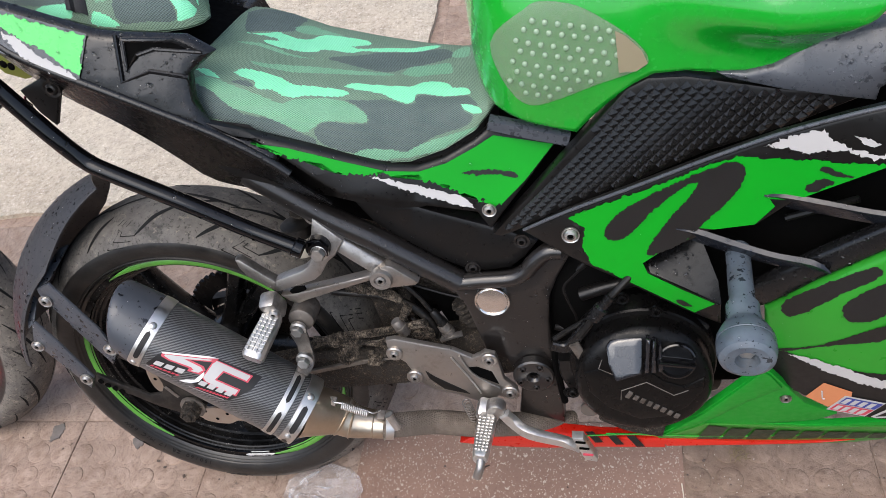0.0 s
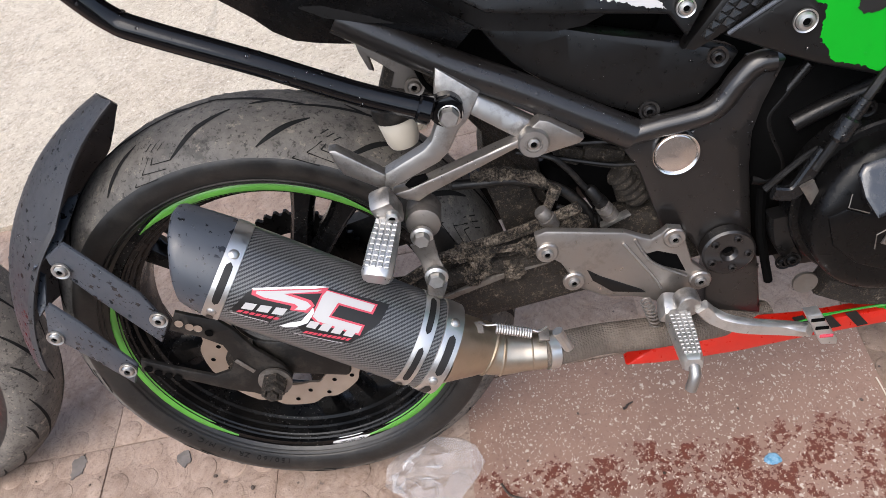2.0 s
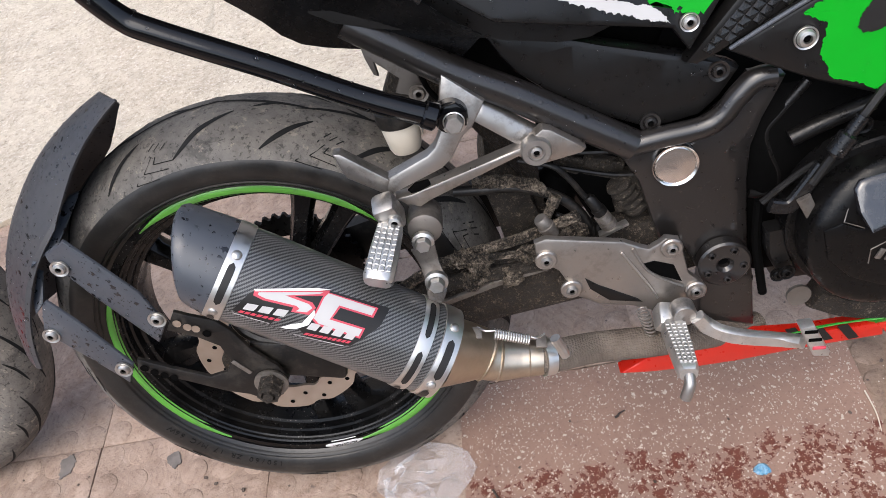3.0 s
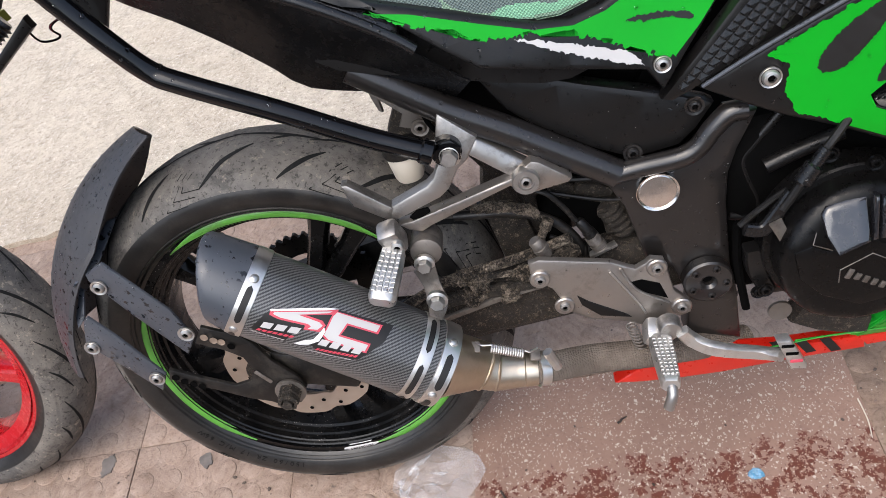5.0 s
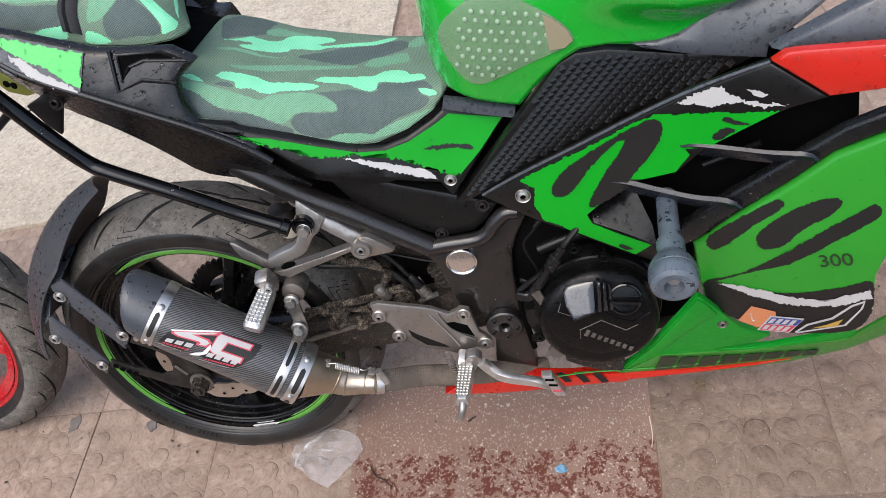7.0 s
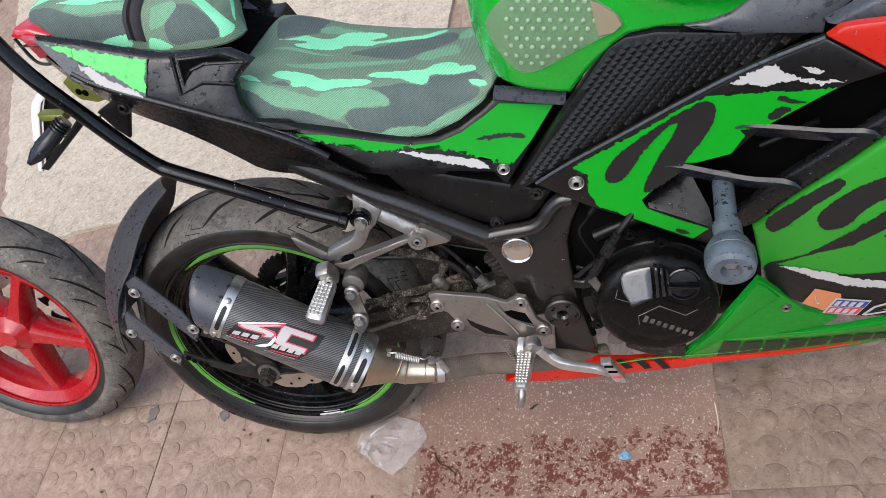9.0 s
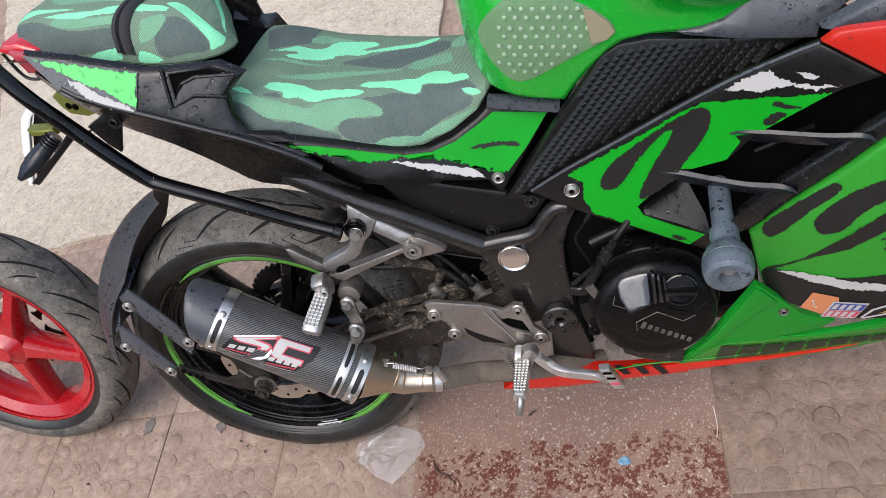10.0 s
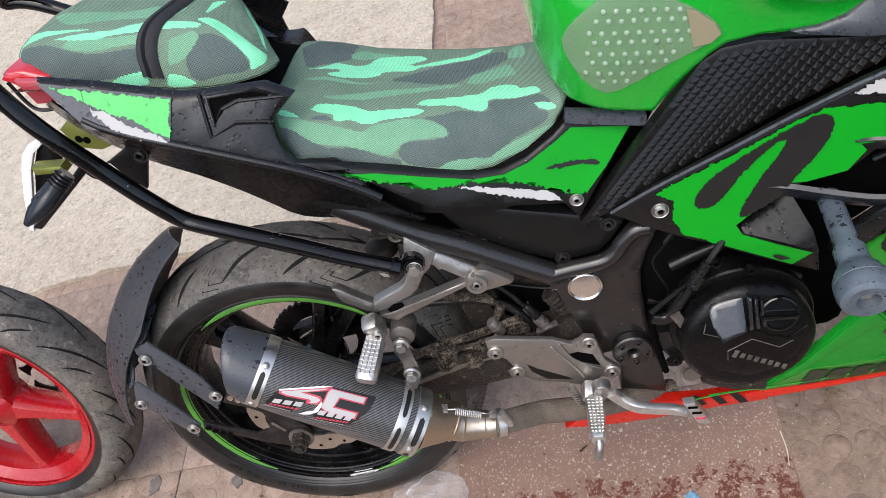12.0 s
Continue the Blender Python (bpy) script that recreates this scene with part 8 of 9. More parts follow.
disc_out = [(ex + 0.0865 * math.cos(2 * math.pi * k / 64), ez + 0.0865 * math.sin(2 * math.pi * k / 64)) for k in range(64)]
plate("cover_face", disc_out, ecov, 0.035, CASE, cover, 0.004, 0.008, "domed glossy face of the engine cover", sharp=30)


def over(d):
    return lambda x, z: ecov(x, z) - d


low_face = [(0.6234, 0.4237), (0.6406, 0.4295), (0.6588, 0.4186), (0.6882, 0.4286), (0.7025, 0.4268), (0.7223, 0.4073), (0.7455, 0.3973), (0.7707, 0.4127), (0.7713, 0.3914), (0.7508, 0.3601), (0.7249, 0.3424), (0.6911, 0.3374), (0.6516, 0.3596), (0.6285, 0.3886)]
plate("cover_panel", low_face, over(0.0022), 0.01, CASE, cover, 0.002, 0.02, "satin black lower panel of the engine cover")
plate("cover_panel", [(0.6517, 0.4612), (0.6576, 0.4683), (0.6676, 0.471), (0.6975, 0.4739), (0.6948, 0.4295), (0.6624, 0.4214), (0.6537, 0.4415)], lambda x, z: -0.2240 + 0.52 * (z - 0.425), 0.02, LACQUER, cover, 0.004, 0.012, "polished black raised panel")
for a in (0, 1, 2):
    plate("cover_rib", [[(0.7011, 0.4766), (0.7064, 0.4748), (0.7035, 0.4286), (0.6977, 0.4274)], [(0.7087, 0.4739), (0.7133, 0.4714), (0.7123, 0.4271), (0.7058, 0.4281)], [(0.7156, 0.4698), (0.7193, 0.4669), (0.7214, 0.4274), (0.7148, 0.4269)]][a], over(0.009), 0.016, LACQUER, cover, 0.0025, 0.012)
fx, fz = (0.7371, 0.4369)
fm = frame_along((fx, ecov(fx, fz) + 0.004, fz), (fx, ecov(fx, fz) - 1, fz + 0.35))
filler = lathe("oil_filler_cap", [(0.0, 0.010), (0.019, 0.010), (0.0215, 0.013), (0.0235, 0.012), (0.0245, 0.0), (0.0245, -0.02)], fm, GLOSS, cover, 36, label="black oil filler cap with a grip bar")
part("grip_bar", add_box(bmesh.new(), fm @ Vector((0, 0, 0.014)), (0.044, 0.014, 0.005), (0, 8, 0), 0.0015), GLOSS, filler)
tube("cover_crease", [(0.6676, -0.208, 0.3751), (0.6688, -0.208, 0.3923), (0.7005, -0.208, 0.4071), (0.7339, -0.208, 0.3831), (0.7515, -0.208, 0.392), (0.7709, -0.2035, 0.415)], 0.0024, SATIN, cover, 6, 1, False)
tube("cover_crease", [(x, y - 0.0028, z) for x, y, z in [(0.6676, -0.208, 0.3751), (0.6688, -0.208, 0.3923), (0.7005, -0.208, 0.4071), (0.7339, -0.208, 0.3831), (0.7515, -0.208, 0.392)]], 0.0007, ALLOY_DULL, cover, 6, 1, False)
tube("cover_crease", [(x, y - 0.003, z) for x, y, z in [(0.6574, -0.1906, 0.4667), (0.6417, -0.2067, 0.431), (0.6607, -0.208, 0.4206)]], 0.0007, ALLOY_DULL, cover, 6, 1, False)
# raised maker's mark as plain bars
a, b = [Vector(p) for p in ((0.6740, -0.211, 0.3878), (0.7420, -0.211, 0.3425))]
for k in range(8):
    c = a.lerp(b, (k + 0.5) / 8)
    box("mark_bar", tuple(c), (0.0062, 0.002, 0.0085 if k else 0.0125), ALLOY_DULL, cover, (0, 28, 0), 0.0006)
ring = [((0.6003, -0.17, 0.4343)), ((0.7155, -0.17, 0.4904)), ((0.6036, -0.17, 0.3467)), ((0.5984, -0.16, 0.337)), ((0.6753, -0.16, 0.5042))]
for p in ring:
    bolt(bike, *p, 0.0060, CASE, cup=0.0022)
lathe("drain_ring", [(0.010, 0.0), (0.0135, 0.0), (0.0135, 0.004), (0.0105, 0.004), (0.0, 0.001)], at_side(*(0.6238, -0.15, 0.2949)), ALLOY_DULL, bike, 28)
# clutch lever and cable
bar3("clutch_lever", [(0.6122, -0.185, 0.451), (0.6209, -0.185, 0.4287), (0.6282, -0.185, 0.4076)], [0.014, 0.012, 0.015], 0.005, ALLOY_DULL, bike, "clutch release lever")
bolt(bike, *(0.6254, -0.188, 0.409), 0.0095, ALLOY_DULL, cup=0.003)
tube("clutch_cable", [(0.6196, -0.185, 0.4654), (0.6365, -0.185, 0.4907), (0.6503, -0.185, 0.5131), (0.6682, -0.185, 0.5375), (0.6989, -0.17, 0.5644)], 0.0045, MATT, bike, 10)
lathe("cable_adjuster", [(0.0, 0.0), (0.0065, 0.0), (0.0095, 0.004), (0.0095, 0.024), (0.0065, 0.026), (0.0065, 0.045), (0.0, 0.045)], frame_along((0.6371, -0.187, 0.4935), (0.6607, -0.187, 0.529)), SATIN_WET, bike, 14)
bar3("cable_bracket", [(0.5827, -0.178, 0.4438), (0.6017, -0.178, 0.4391), (0.6172, -0.178, 0.4585), (0.6321, -0.178, 0.4804)], [0.014, 0.016, 0.014, 0.014], 0.008, SATIN_WET, bike)
tube("hose", [(0.5839, -0.15, 0.4288), (0.6223, -0.15, 0.4568), (0.6541, -0.15, 0.4718)], 0.004, MATT, bike, 8)
tube("hose", [(0.6503, -0.15, 0.4398), (0.6709, -0.15, 0.4579), (0.7014, -0.15, 0.4632), (0.7409, -0.15, 0.4705), (0.7791, -0.15, 0.4433)], 0.005, MATT, bike, 8)
tube("frame_bar", [(0.6217, -0.12, 0.4798), (0.6543, -0.12, 0.491), (0.7017, -0.12, 0.5043)], 0.009, SATIN, bike, 12)
tube("hose", [(0.5843, -0.14, 0.4258), (0.5813, -0.14, 0.379), (0.5841, -0.14, 0.3394), (0.5884, -0.14, 0.2972)], 0.005, VOID, bike, 8)
bar3("case_edge", [(0.5965, -0.15, 0.397), (0.5986, -0.15, 0.3666), (0.6109, -0.15, 0.3324)], [0.02, 0.022, 0.018], 0.02, SATIN, bike)
# muddy lower edge of the crankcase
bar3("case_edge", [(0.6433, -0.14, 0.2835), (0.6815, -0.14, 0.2611), (0.7256, -0.14, 0.25)], [0.03, 0.03, 0.03], 0.03, MUD, bike, "mud-splashed crankcase edge")

# ---- rider's rear set: plate, peg, brake pedal ----
rs = [(0.3459, 0.4299), (0.3591, 0.4326), (0.4404, 0.4093), (0.4573, 0.3982), (0.4659, 0.3937), (0.4771, 0.3986), (0.4847, 0.4042), (0.4991, 0.3991), (0.5023, 0.3815), (0.5066, 0.3505), (0.5228, 0.3302), (0.5233, 0.3118), (0.5107, 0.3082), (0.4942, 0.3166), (0.4872, 0.3056), (0.4679, 0.3018), (0.4406, 0.3173), (0.4035, 0.3284), (0.3774, 0.3485), (0.369, 0.3564), (0.3738, 0.3676), (0.3671, 0.3855), (0.3563, 0.3962), (0.3457, 0.4068)]
rear_set = plate("heel_plate", rs, flat(-0.147), 0.008, PLATE_ALLOY, bike, 0.003, 0.04, "cast alloy heel plate and footrest bracket")
# dark plates laid on the face; the shade of the recesses is their colour
plate("heel_recess", [(0.4553, 0.3754), (0.4706, 0.377), (0.4911, 0.3664), (0.4987, 0.3404), (0.4868, 0.3474), (0.4633, 0.3614)], flat(-0.1476), 0.003, VOID, rear_set, 0.001, 0)
plate("heel_recess", [(0.3931, 0.371), (0.407, 0.3577), (0.4479, 0.3282), (0.4536, 0.3209), (0.4166, 0.3319), (0.3971, 0.3536)], flat(-0.1476), 0.003, SATIN, rear_set, 0.001, 0)
tube("heel_crease", [(0.4363, -0.149, 0.3973), (0.4465, -0.149, 0.3768), (0.4621, -0.149, 0.3447), (0.4699, -0.149, 0.3244)], 0.0014, STEEL, rear_set, 6)
tube("heel_crease", [(0.4486, -0.149, 0.3996), (0.4637, -0.149, 0.3645), (0.4987, -0.149, 0.3355)], 0.0016, ALLOY, rear_set, 6)
for p in ((0.3553, -0.151, 0.4059), (0.3769, -0.151, 0.3594), (0.49, -0.151, 0.3907), (0.5125, -0.151, 0.3254)):
    lathe("bolt_boss", [(0.0, 0.0), (0.0122, 0.0), (0.0122, 0.003), (0.0106, 0.0045), (0.0088, 0.0045), (0.0, 0.0035)], at_side(p[0], -0.1465, p[2]), PLATE_ALLOY, rear_set, 28)
    bolt(bike, p[0], -0.1505, p[2], 0.0066, ALLOY)
# folding footrest with a feeler pin
f0, f1 = [Vector(p) for p in ((0.4791, -0.17, 0.3038), (0.4768, -0.255, 0.3072))]
rider_peg = part("rider_peg", add_box(bmesh.new(), tuple(f0 + Vector((0, 0.008, 0))), (0.034, 0.03, 0.026), (25, 20, 0), 0.006), PEG_ALLOY, bike, "alloy rider footrest with ridged grip and feeler pin")
knurled(rider_peg, f0 + (f1 - f0) * 0.05, f1, (0.1, -0.55, 0.8), 0.0148, 0.011, 11, 4, PEG_ALLOY, 0.72)
pin1 = Vector((0.4701, -0.262, 0.2807))
tube("feeler_pin", [f1 + (f0 - f1) * 0.12, f1 + Vector((0, -0.004, -0.008)), pin1], 0.0062, ALLOY, rider_peg, 14, 3)
lathe("peg_pivot", [(0.0, 0.006), (0.012, 0.006), (0.014, 0.003), (0.014, -0.012)], at_side(*(0.4922, -0.175, 0.3176)), ALLOY, bike, 24)
coil = bmesh.new()
add_tube(coil, [(0.449 + 0.0012 * (t / 10) + 0.006 * math.cos(2 * math.pi * t / 9), -0.165 + 0.006 * math.sin(2 * math.pi * t / 9), 0.325 - 0.0006 * t) for t in range(70)], 0.0012, 6, 1, False)
part("return_spring", coil, ALLOY_DULL, bike)
pedal = bar3("brake_pedal", [(0.5048, -0.18, 0.3146), (0.5162, -0.18, 0.2974), (0.539, -0.195, 0.2918), (0.587, -0.195, 0.2746), (0.6081, -0.21, 0.28)], [0.016, 0.018, 0.017, 0.015, 0.013], 0.012, PEG_ALLOY, bike, "alloy brake pedal lever with a slotted foot")
foot = plate("pedal_foot", [(0.6001, 0.3122), (0.6155, 0.3116), (0.6327, 0.2696), (0.6319, 0.2631), (0.6154, 0.2672), (0.6116, 0.2766)], flat(-0.222), 0.014, PEG_ALLOY, pedal, 0.003, 0)
# thin bars laid on the foot; near-black ones paint the slots' shade
for k, p in enumerate(((0.6114, -0.222, 0.305), (0.6158, -0.222, 0.2926), (0.6203, -0.222, 0.2799))):
    add = add_box(bmesh.new(), (p[0], -0.2225, p[2]), (0.014, 0.0015, 0.0042), (0, 8, 0), 0.0007)
    part("pedal_slot", add, PINKRED if k == 2 else VOID, pedal)

# ---- belly pan ----
pan = plate("belly_pan", [(0.7112, 0.2195), (0.7493, 0.2747), (0.7733, 0.324), (0.8039, 0.3998), (0.8307, 0.4676), (0.8408, 0.4524), (0.8948, 0.3539), (0.9416, 0.3141), (0.9226, 0.2911), (0.8606, 0.2767), (0.9479, 0.2696), (1.0068, 0.2839), (1.0562, 0.3306), (1.0667, 0.2783), (1.0213, 0.2405), (0.9525, 0.2273), (0.8464, 0.2098), (0.7503, 0.1982)], belly, 0.012, GREEN_PAN, bike, 0.0015, 0.03, "green belly pan")
plate("belly_facet", [(0.7203, 0.2217), (0.7732, 0.3197), (0.8039, 0.3959), (0.8294, 0.463), (0.8395, 0.4495), (0.8586, 0.4113), (0.8267, 0.3688), (0.7957, 0.3165), (0.7705, 0.2795)], lambda x, z: belly(x, z) - 0.004, 0.006, GREEN_PAN, pan, 0.003, 0.03)
plate("belly_skirt", [(0.7069, 0.2066), (0.7492, 0.2447), (0.7803, 0.2779), (0.853, 0.2737), (0.9207, 0.2659), (1.0099, 0.2704), (1.0566, 0.276), (1.0926, 0.3428), (1.1087, 0.2799), (1.0655, 0.2345), (0.9881, 0.2022), (0.9026, 0.1887), (0.8126, 0.1905), (0.7482, 0.1961)], lambda x, z: belly(x, z) - 0.0025, 0.006, GREEN_DARK, pan, 0.002, 0.03, "dark green lower band of the belly pan")
bolt(bike, 0.868, -0.2105, 0.376, 0.0048, PLATE_ALLOY, cup=0.0016)
mark_low = [(0.7723, 0.2211), (0.8051, 0.2209), (0.8391, 0.2203), (0.8726, 0.2221), (0.9055, 0.2239), (0.9378, 0.2257), (0.9695, 0.2274), (0.997, 0.228), (1.0212, 0.2272)]
mark_top = [(0.7840, 0.2800), (0.8150, 0.268), (0.8475, 0.2624), (0.8795, 0.2591), (0.9110, 0.2558), (0.9425, 0.2549), (0.9735, 0.2517), (1.0005, 0.2498), (1.0245, 0.2467)]
for (a, b), (c, d) in zip(zip(mark_low, mark_low[1:]), zip(mark_top, mark_top[1:])):
    k = 0.86
    film_patch("mark_bar", [a, (a[0] + (b[0] - a[0]) * k, a[1] + (b[1] - a[1]) * k), (c[0] + (d[0] - c[0]) * k, c[1] + (d[1] - c[1]) * k), c], lambda x, z: belly(x, z) - 0.0042, MARK_INK, pan)
red_out = [(0.4180, 0.2040), (0.4447, 0.2199), (0.4661, 0.2322), (0.51, 0.2358), (0.5761, 0.2284), (0.6351, 0.2199), (0.7277, 0.2170), (0.7294, 0.196), (0.6358, 0.1961), (0.5557, 0.1930), (0.5014, 0.1945), (0.4535, 0.1985)]
plate("red_skirt", red_out, flat(-0.14), 0.02, RED, pan, 0.003, 0.04, "red tail end of the belly pan")
plate("red_skirt", [(0.7209, 0.2177), (0.8555, 0.2121), (0.9339, 0.2135), (0.9849, 0.2171), (0.934, 0.2098), (0.8553, 0.2058), (0.7304, 0.2020)], flat(-0.1412), 0.008, RED, pan, 0.001, 0.04)
for k in range(3):
    film_patch("stripe", [(q[0] + 0.03 * k, q[1] - 0.0045 * k) for q in [(0.6272, 0.2119), (0.6127, 0.2365), (0.6248, 0.2372), (0.6393, 0.2126)]], lambda x, z: -0.143, INK, pan)
tube("pin_stripe", [(0.6119, -0.147, 0.2306), (0.6627, -0.147, 0.2341), (0.7119, -0.147, 0.2337), (0.8028, -0.147, 0.2309), (0.9511, -0.147, 0.2361)], 0.0012, GREEN, bike, 6)
tube("pin_stripe", [(0.6436, -0.144, 0.2319), (0.6817, -0.144, 0.2313), (0.7244, -0.144, 0.2294)], 0.0014, MINT_FILM, bike, 6)

# ---- the neighbour's front wheel ----
parked = thing("parked_motorcycle", "parked motorcycle with a bright red cast wheel and dusty tyre", "motorcycle", at=(-0.732, 0.107, 0.291), turn=(-15.0, 0, -3.0))
NW = Matrix.Translation((0, 0.042, 0.0))
neighbour = lathe("front_wheel", [(0.0, 0.05), (0.022, 0.05), (0.026, 0.045), (0.034, 0.04), (0.05, 0.03), (0.055, 0.0), (0.05, -0.03), (0.0, -0.045)], NW @ OUT, RED_GLOSS, parked, 36, label="glossy red cast wheel")
set_in(part("tyre", tyre_bm(0.292, 0.218, 0.060, lambda th, a: 0.0, 260, 80, 103), RUBBER_WORN, neighbour, "dusty black tyre with curved grooves"), NW)
for g in range(13):
    t0 = 27.7 * g
    slot(neighbour, NW, [(t0, 58), (t0 + 6, 42), (t0 + 15, 24), (t0 + 27, 7)], 0.0034, 0.292, 0.218, 0.060)
    slot(neighbour, NW, [(t0 - 4, -74), (t0 + 1, -62), (t0 + 7, -46), (t0 + 13, -34)], 0.0028, 0.292, 0.218, 0.060)
    slot(neighbour, NW, [(t0 + 13, 66), (t0 + 17, 50), (t0 + 23, 36)], 0.0028, 0.292, 0.218, 0.060)
    slot(neighbour, NW, [(t0 + 8, -78), (t0 + 14, -58), (t0 + 20, -42), (t0 + 29, -24), (t0 + 41, -7)], 0.0034, 0.292, 0.218, 0.060)
rim_half = [(0.212, 0.046), (0.222, 0.046), (0.2225, 0.043), (0.220, 0.041), (0.205, 0.038), (0.196, 0.030), (0.190, 0.012), (0.188, 0.0)]
lathe("rim", [(0.212, 0.042)] + rim_half + [(r, -h) for r, h in reversed(rim_half[:-1])] + [(0.212, -0.042)], NW @ OUT, RED_GLOSS, neighbour, 96, label="glossy red rim")
lathe("rim_well", [(0.206, 0.041), (0.184, 0.03), (0.180, 0.0), (0.184, -0.03), (0.206, -0.041)], NW @ OUT, RED_GLOSS, neighbour, 96)
for i in range(5):
    spoke(neighbour, NW, radians(72 * i + 108), 0.045, 0.194, 0.020, 0.013, 0.032, 0.024, RED_GLOSS)
wave_disc(neighbour, NW, 0.055, 0.085, 0.13, 8, DISC)
for i in range(6):
    spoke(neighbour, NW @ Matrix.Translation((0, 0.056, 0)), radians(60 * i), 0.04, 0.09, 0.007, 0.006, 0.003, 0.003, MATT)

# ---- loose things on the paving ----
def crumpled(name, pts, z, bulge, label, category, mat, seed):
    rng = random.Random(seed)
    c = Vector((sum(p[0] for p in pts) / len(pts), sum(p[1] for p in pts) / len(pts), 0))
    bm = bmesh.new()
    n, rings = 110, 34
    rim = resample([(x, y, 0) for x, y in pts] + [(pts[0][0], pts[0][1], 0)], n + 1)[:-1]
    grid = []
    for k in range(rings + 1):
        u = k / rings
        row = []
        for i, p in enumerate(rim):
            q = c.lerp(p, max(0.02, u))
            crease = abs(noise.noise(Vector((q.x * 34, q.y * 34, seed)))) + 0.5 * abs(noise.noise(Vector((q.x * 85, q.y * 85, seed + 4))))
            fold = abs(math.sin(math.atan2(q.y - c.y, q.x - c.x) * 4.5 + 3 * u))
            ridge = max(0.0, 1 - 3.2 * abs(noise.noise(Vector((q.x * 26, q.y * 26, seed + 7))))) ** 1.5 + 0.6 * max(0.0, 1 - 3.2 * abs(noise.noise(Vector((q.x * 58, q.y * 58, seed + 11))))) ** 1.5
            h = bulge * ((1 - u ** 2) * (0.15 + 0.5 * crease) + 0.34 * ridge * (1.05 - u)) + 0.004 * fold * u * (1 - u) * 4
            row.append(bm.verts.new((q.x + 0.002 * rng.uniform(-1, 1), q.y + 0.002 * rng.uniform(-1, 1), z + h)))
        grid.append(row)
    for a, b in zip(grid, grid[1:]):
        for i in range(n):
            j = (i + 1) % n
            bm.faces.new((a[i], b[i], b[j], a[j]))
    bm.faces.new(list(reversed(grid[0])))
    bmesh.ops.recalc_face_normals(bm, faces=bm.faces[:])
    return tagged(finish(name, bm, mat, sharp=25), label, category)


def crumpled_bag(name, pts, z, bulge, label, category, mat, seed):
    """A thin bag pressed into sharp folds: a coarse net of flat facets between ridges, with a ragged, lifted edge."""
    dice = random.Random(seed)
    c = Vector((0.6 * sum(p[0] for p in pts) / len(pts) + 0.4 * min(p[0] for p in pts), sum(p[1] for p in pts) / len(pts), 0))
    bm = bmesh.new()
    grid = []
    for k in range(6):
        u = k / 5
        row = []
        for x, y in pts:
            q = c.lerp(Vector((x, y, 0)), 0.22 + 0.78 * u)
            w = 0.010 * (1 if 0 < k < 5 else 0.35)
            row.append(bm.verts.new((q.x + dice.uniform(-w, w), q.y + dice.uniform(-w, w), z + bulge * dice.uniform(0.0, 1.0) * (1.05 - 0.75 * u) + (0.004 * dice.random() if k == 5 else 0))))
        grid.append(row)
    n = len(pts)
    for a, b in zip(grid, grid[1:]):
        for i in range(n):
            j = (i + 1) % n
            if dice.random() < 0.5:
                bm.faces.new((a[i], b[i], b[j]))
                bm.faces.new((a[i], b[j], a[j]))
            else:
                bm.faces.new((a[i], b[i], a[j]))
                bm.faces.new((b[i], b[j], a[j]))
    bm.faces.new(list(reversed(grid[0])))
    bmesh.ops.subdivide_edges(bm, edges=bm.edges[:], cuts=2, use_grid_fill=True, fractal=0.10, along_normal=0.6, seed=seed)
    for v in bm.verts:
        v.co.z = max(z, v.co.z)
    bmesh.ops.recalc_face_normals(bm, faces=bm.faces[:])
    return tagged(finish(name, bm, mat, sharp=12), label, category)


bag_out = [(0.043, -0.056), (0.061, -0.038), (0.092, -0.022), (0.124, -0.020), (0.160, -0.028), (0.186, -0.048), (0.198, -0.073), (0.180, -0.099), (0.163, -0.118), (0.149, -0.137), (0.126, -0.152), (0.093, -0.136), (0.070, -0.116), (0.052, -0.101), (0.038, -0.091), (0.042, -0.074)]
crumpled_bag("plastic_bag", bag_out, 0.003, 0.020, "crumpled clear plastic bag lying under the rear tyre", "plastic bag", FILM, 3)
BLUE_SCRAP = two_tone("blue_wrapper", (0.08, 0.3, 0.5), (0.35, 0.55, 0.7), 0.4, scale=200)
crumpled("wrapper_scrap", [(0.579, -0.142), (0.586, -0.134), (0.596, -0.135), (0.600, -0.145), (0.591, -0.148), (0.584, -0.147)], 0.001, 0.006, "small torn blue wrapper scrap on the terrazzo", "litter", BLUE_SCRAP, 9)
TWIG = two_tone("dry_twig", (0.03, 0.022, 0.018), (0.06, 0.045, 0.035), 0.8)


def twig(name, a, b, r, mat, label, seed):
    rng = random.Random(seed)
    m = [(a[0] + (b[0] - a[0]) * k + rng.uniform(-0.003, 0.003), a[1] + (b[1] - a[1]) * k + rng.uniform(-0.003, 0.003), r + 0.001) for k in (0, 0.33, 0.66, 1)]
    bm = add_tube(bmesh.new(), m, [r, r * 0.9, r * 0.8, r * 0.5], 7, 3)
    bmesh.ops.recalc_face_normals(bm, faces=bm.faces[:])
    return tagged(finish(name, bm, mat), label, "litter", group="litter on the paving")


twig("twig", (0.212, -0.115), (0.261, -0.158), 0.0018, TWIG, "thin dark dry twig on the terrazzo", 2)
twig("twig", (0.412, -0.025), (0.424, -0.02), 0.002, TWIG, "thin dark dry twig on the terrazzo", 4)
twig("straw", (0.762, -0.049), (0.762, -0.112), 0.0012, CREAM, "thin white straw lying in the paving joint", 5)
STRAW = two_tone("dry_fibres", (0.2, 0.15, 0.08), (0.28, 0.22, 0.12), 0.9)
tuft = bmesh.new()
rng = random.Random(12)
cx, cy = (0.865, 0.009)
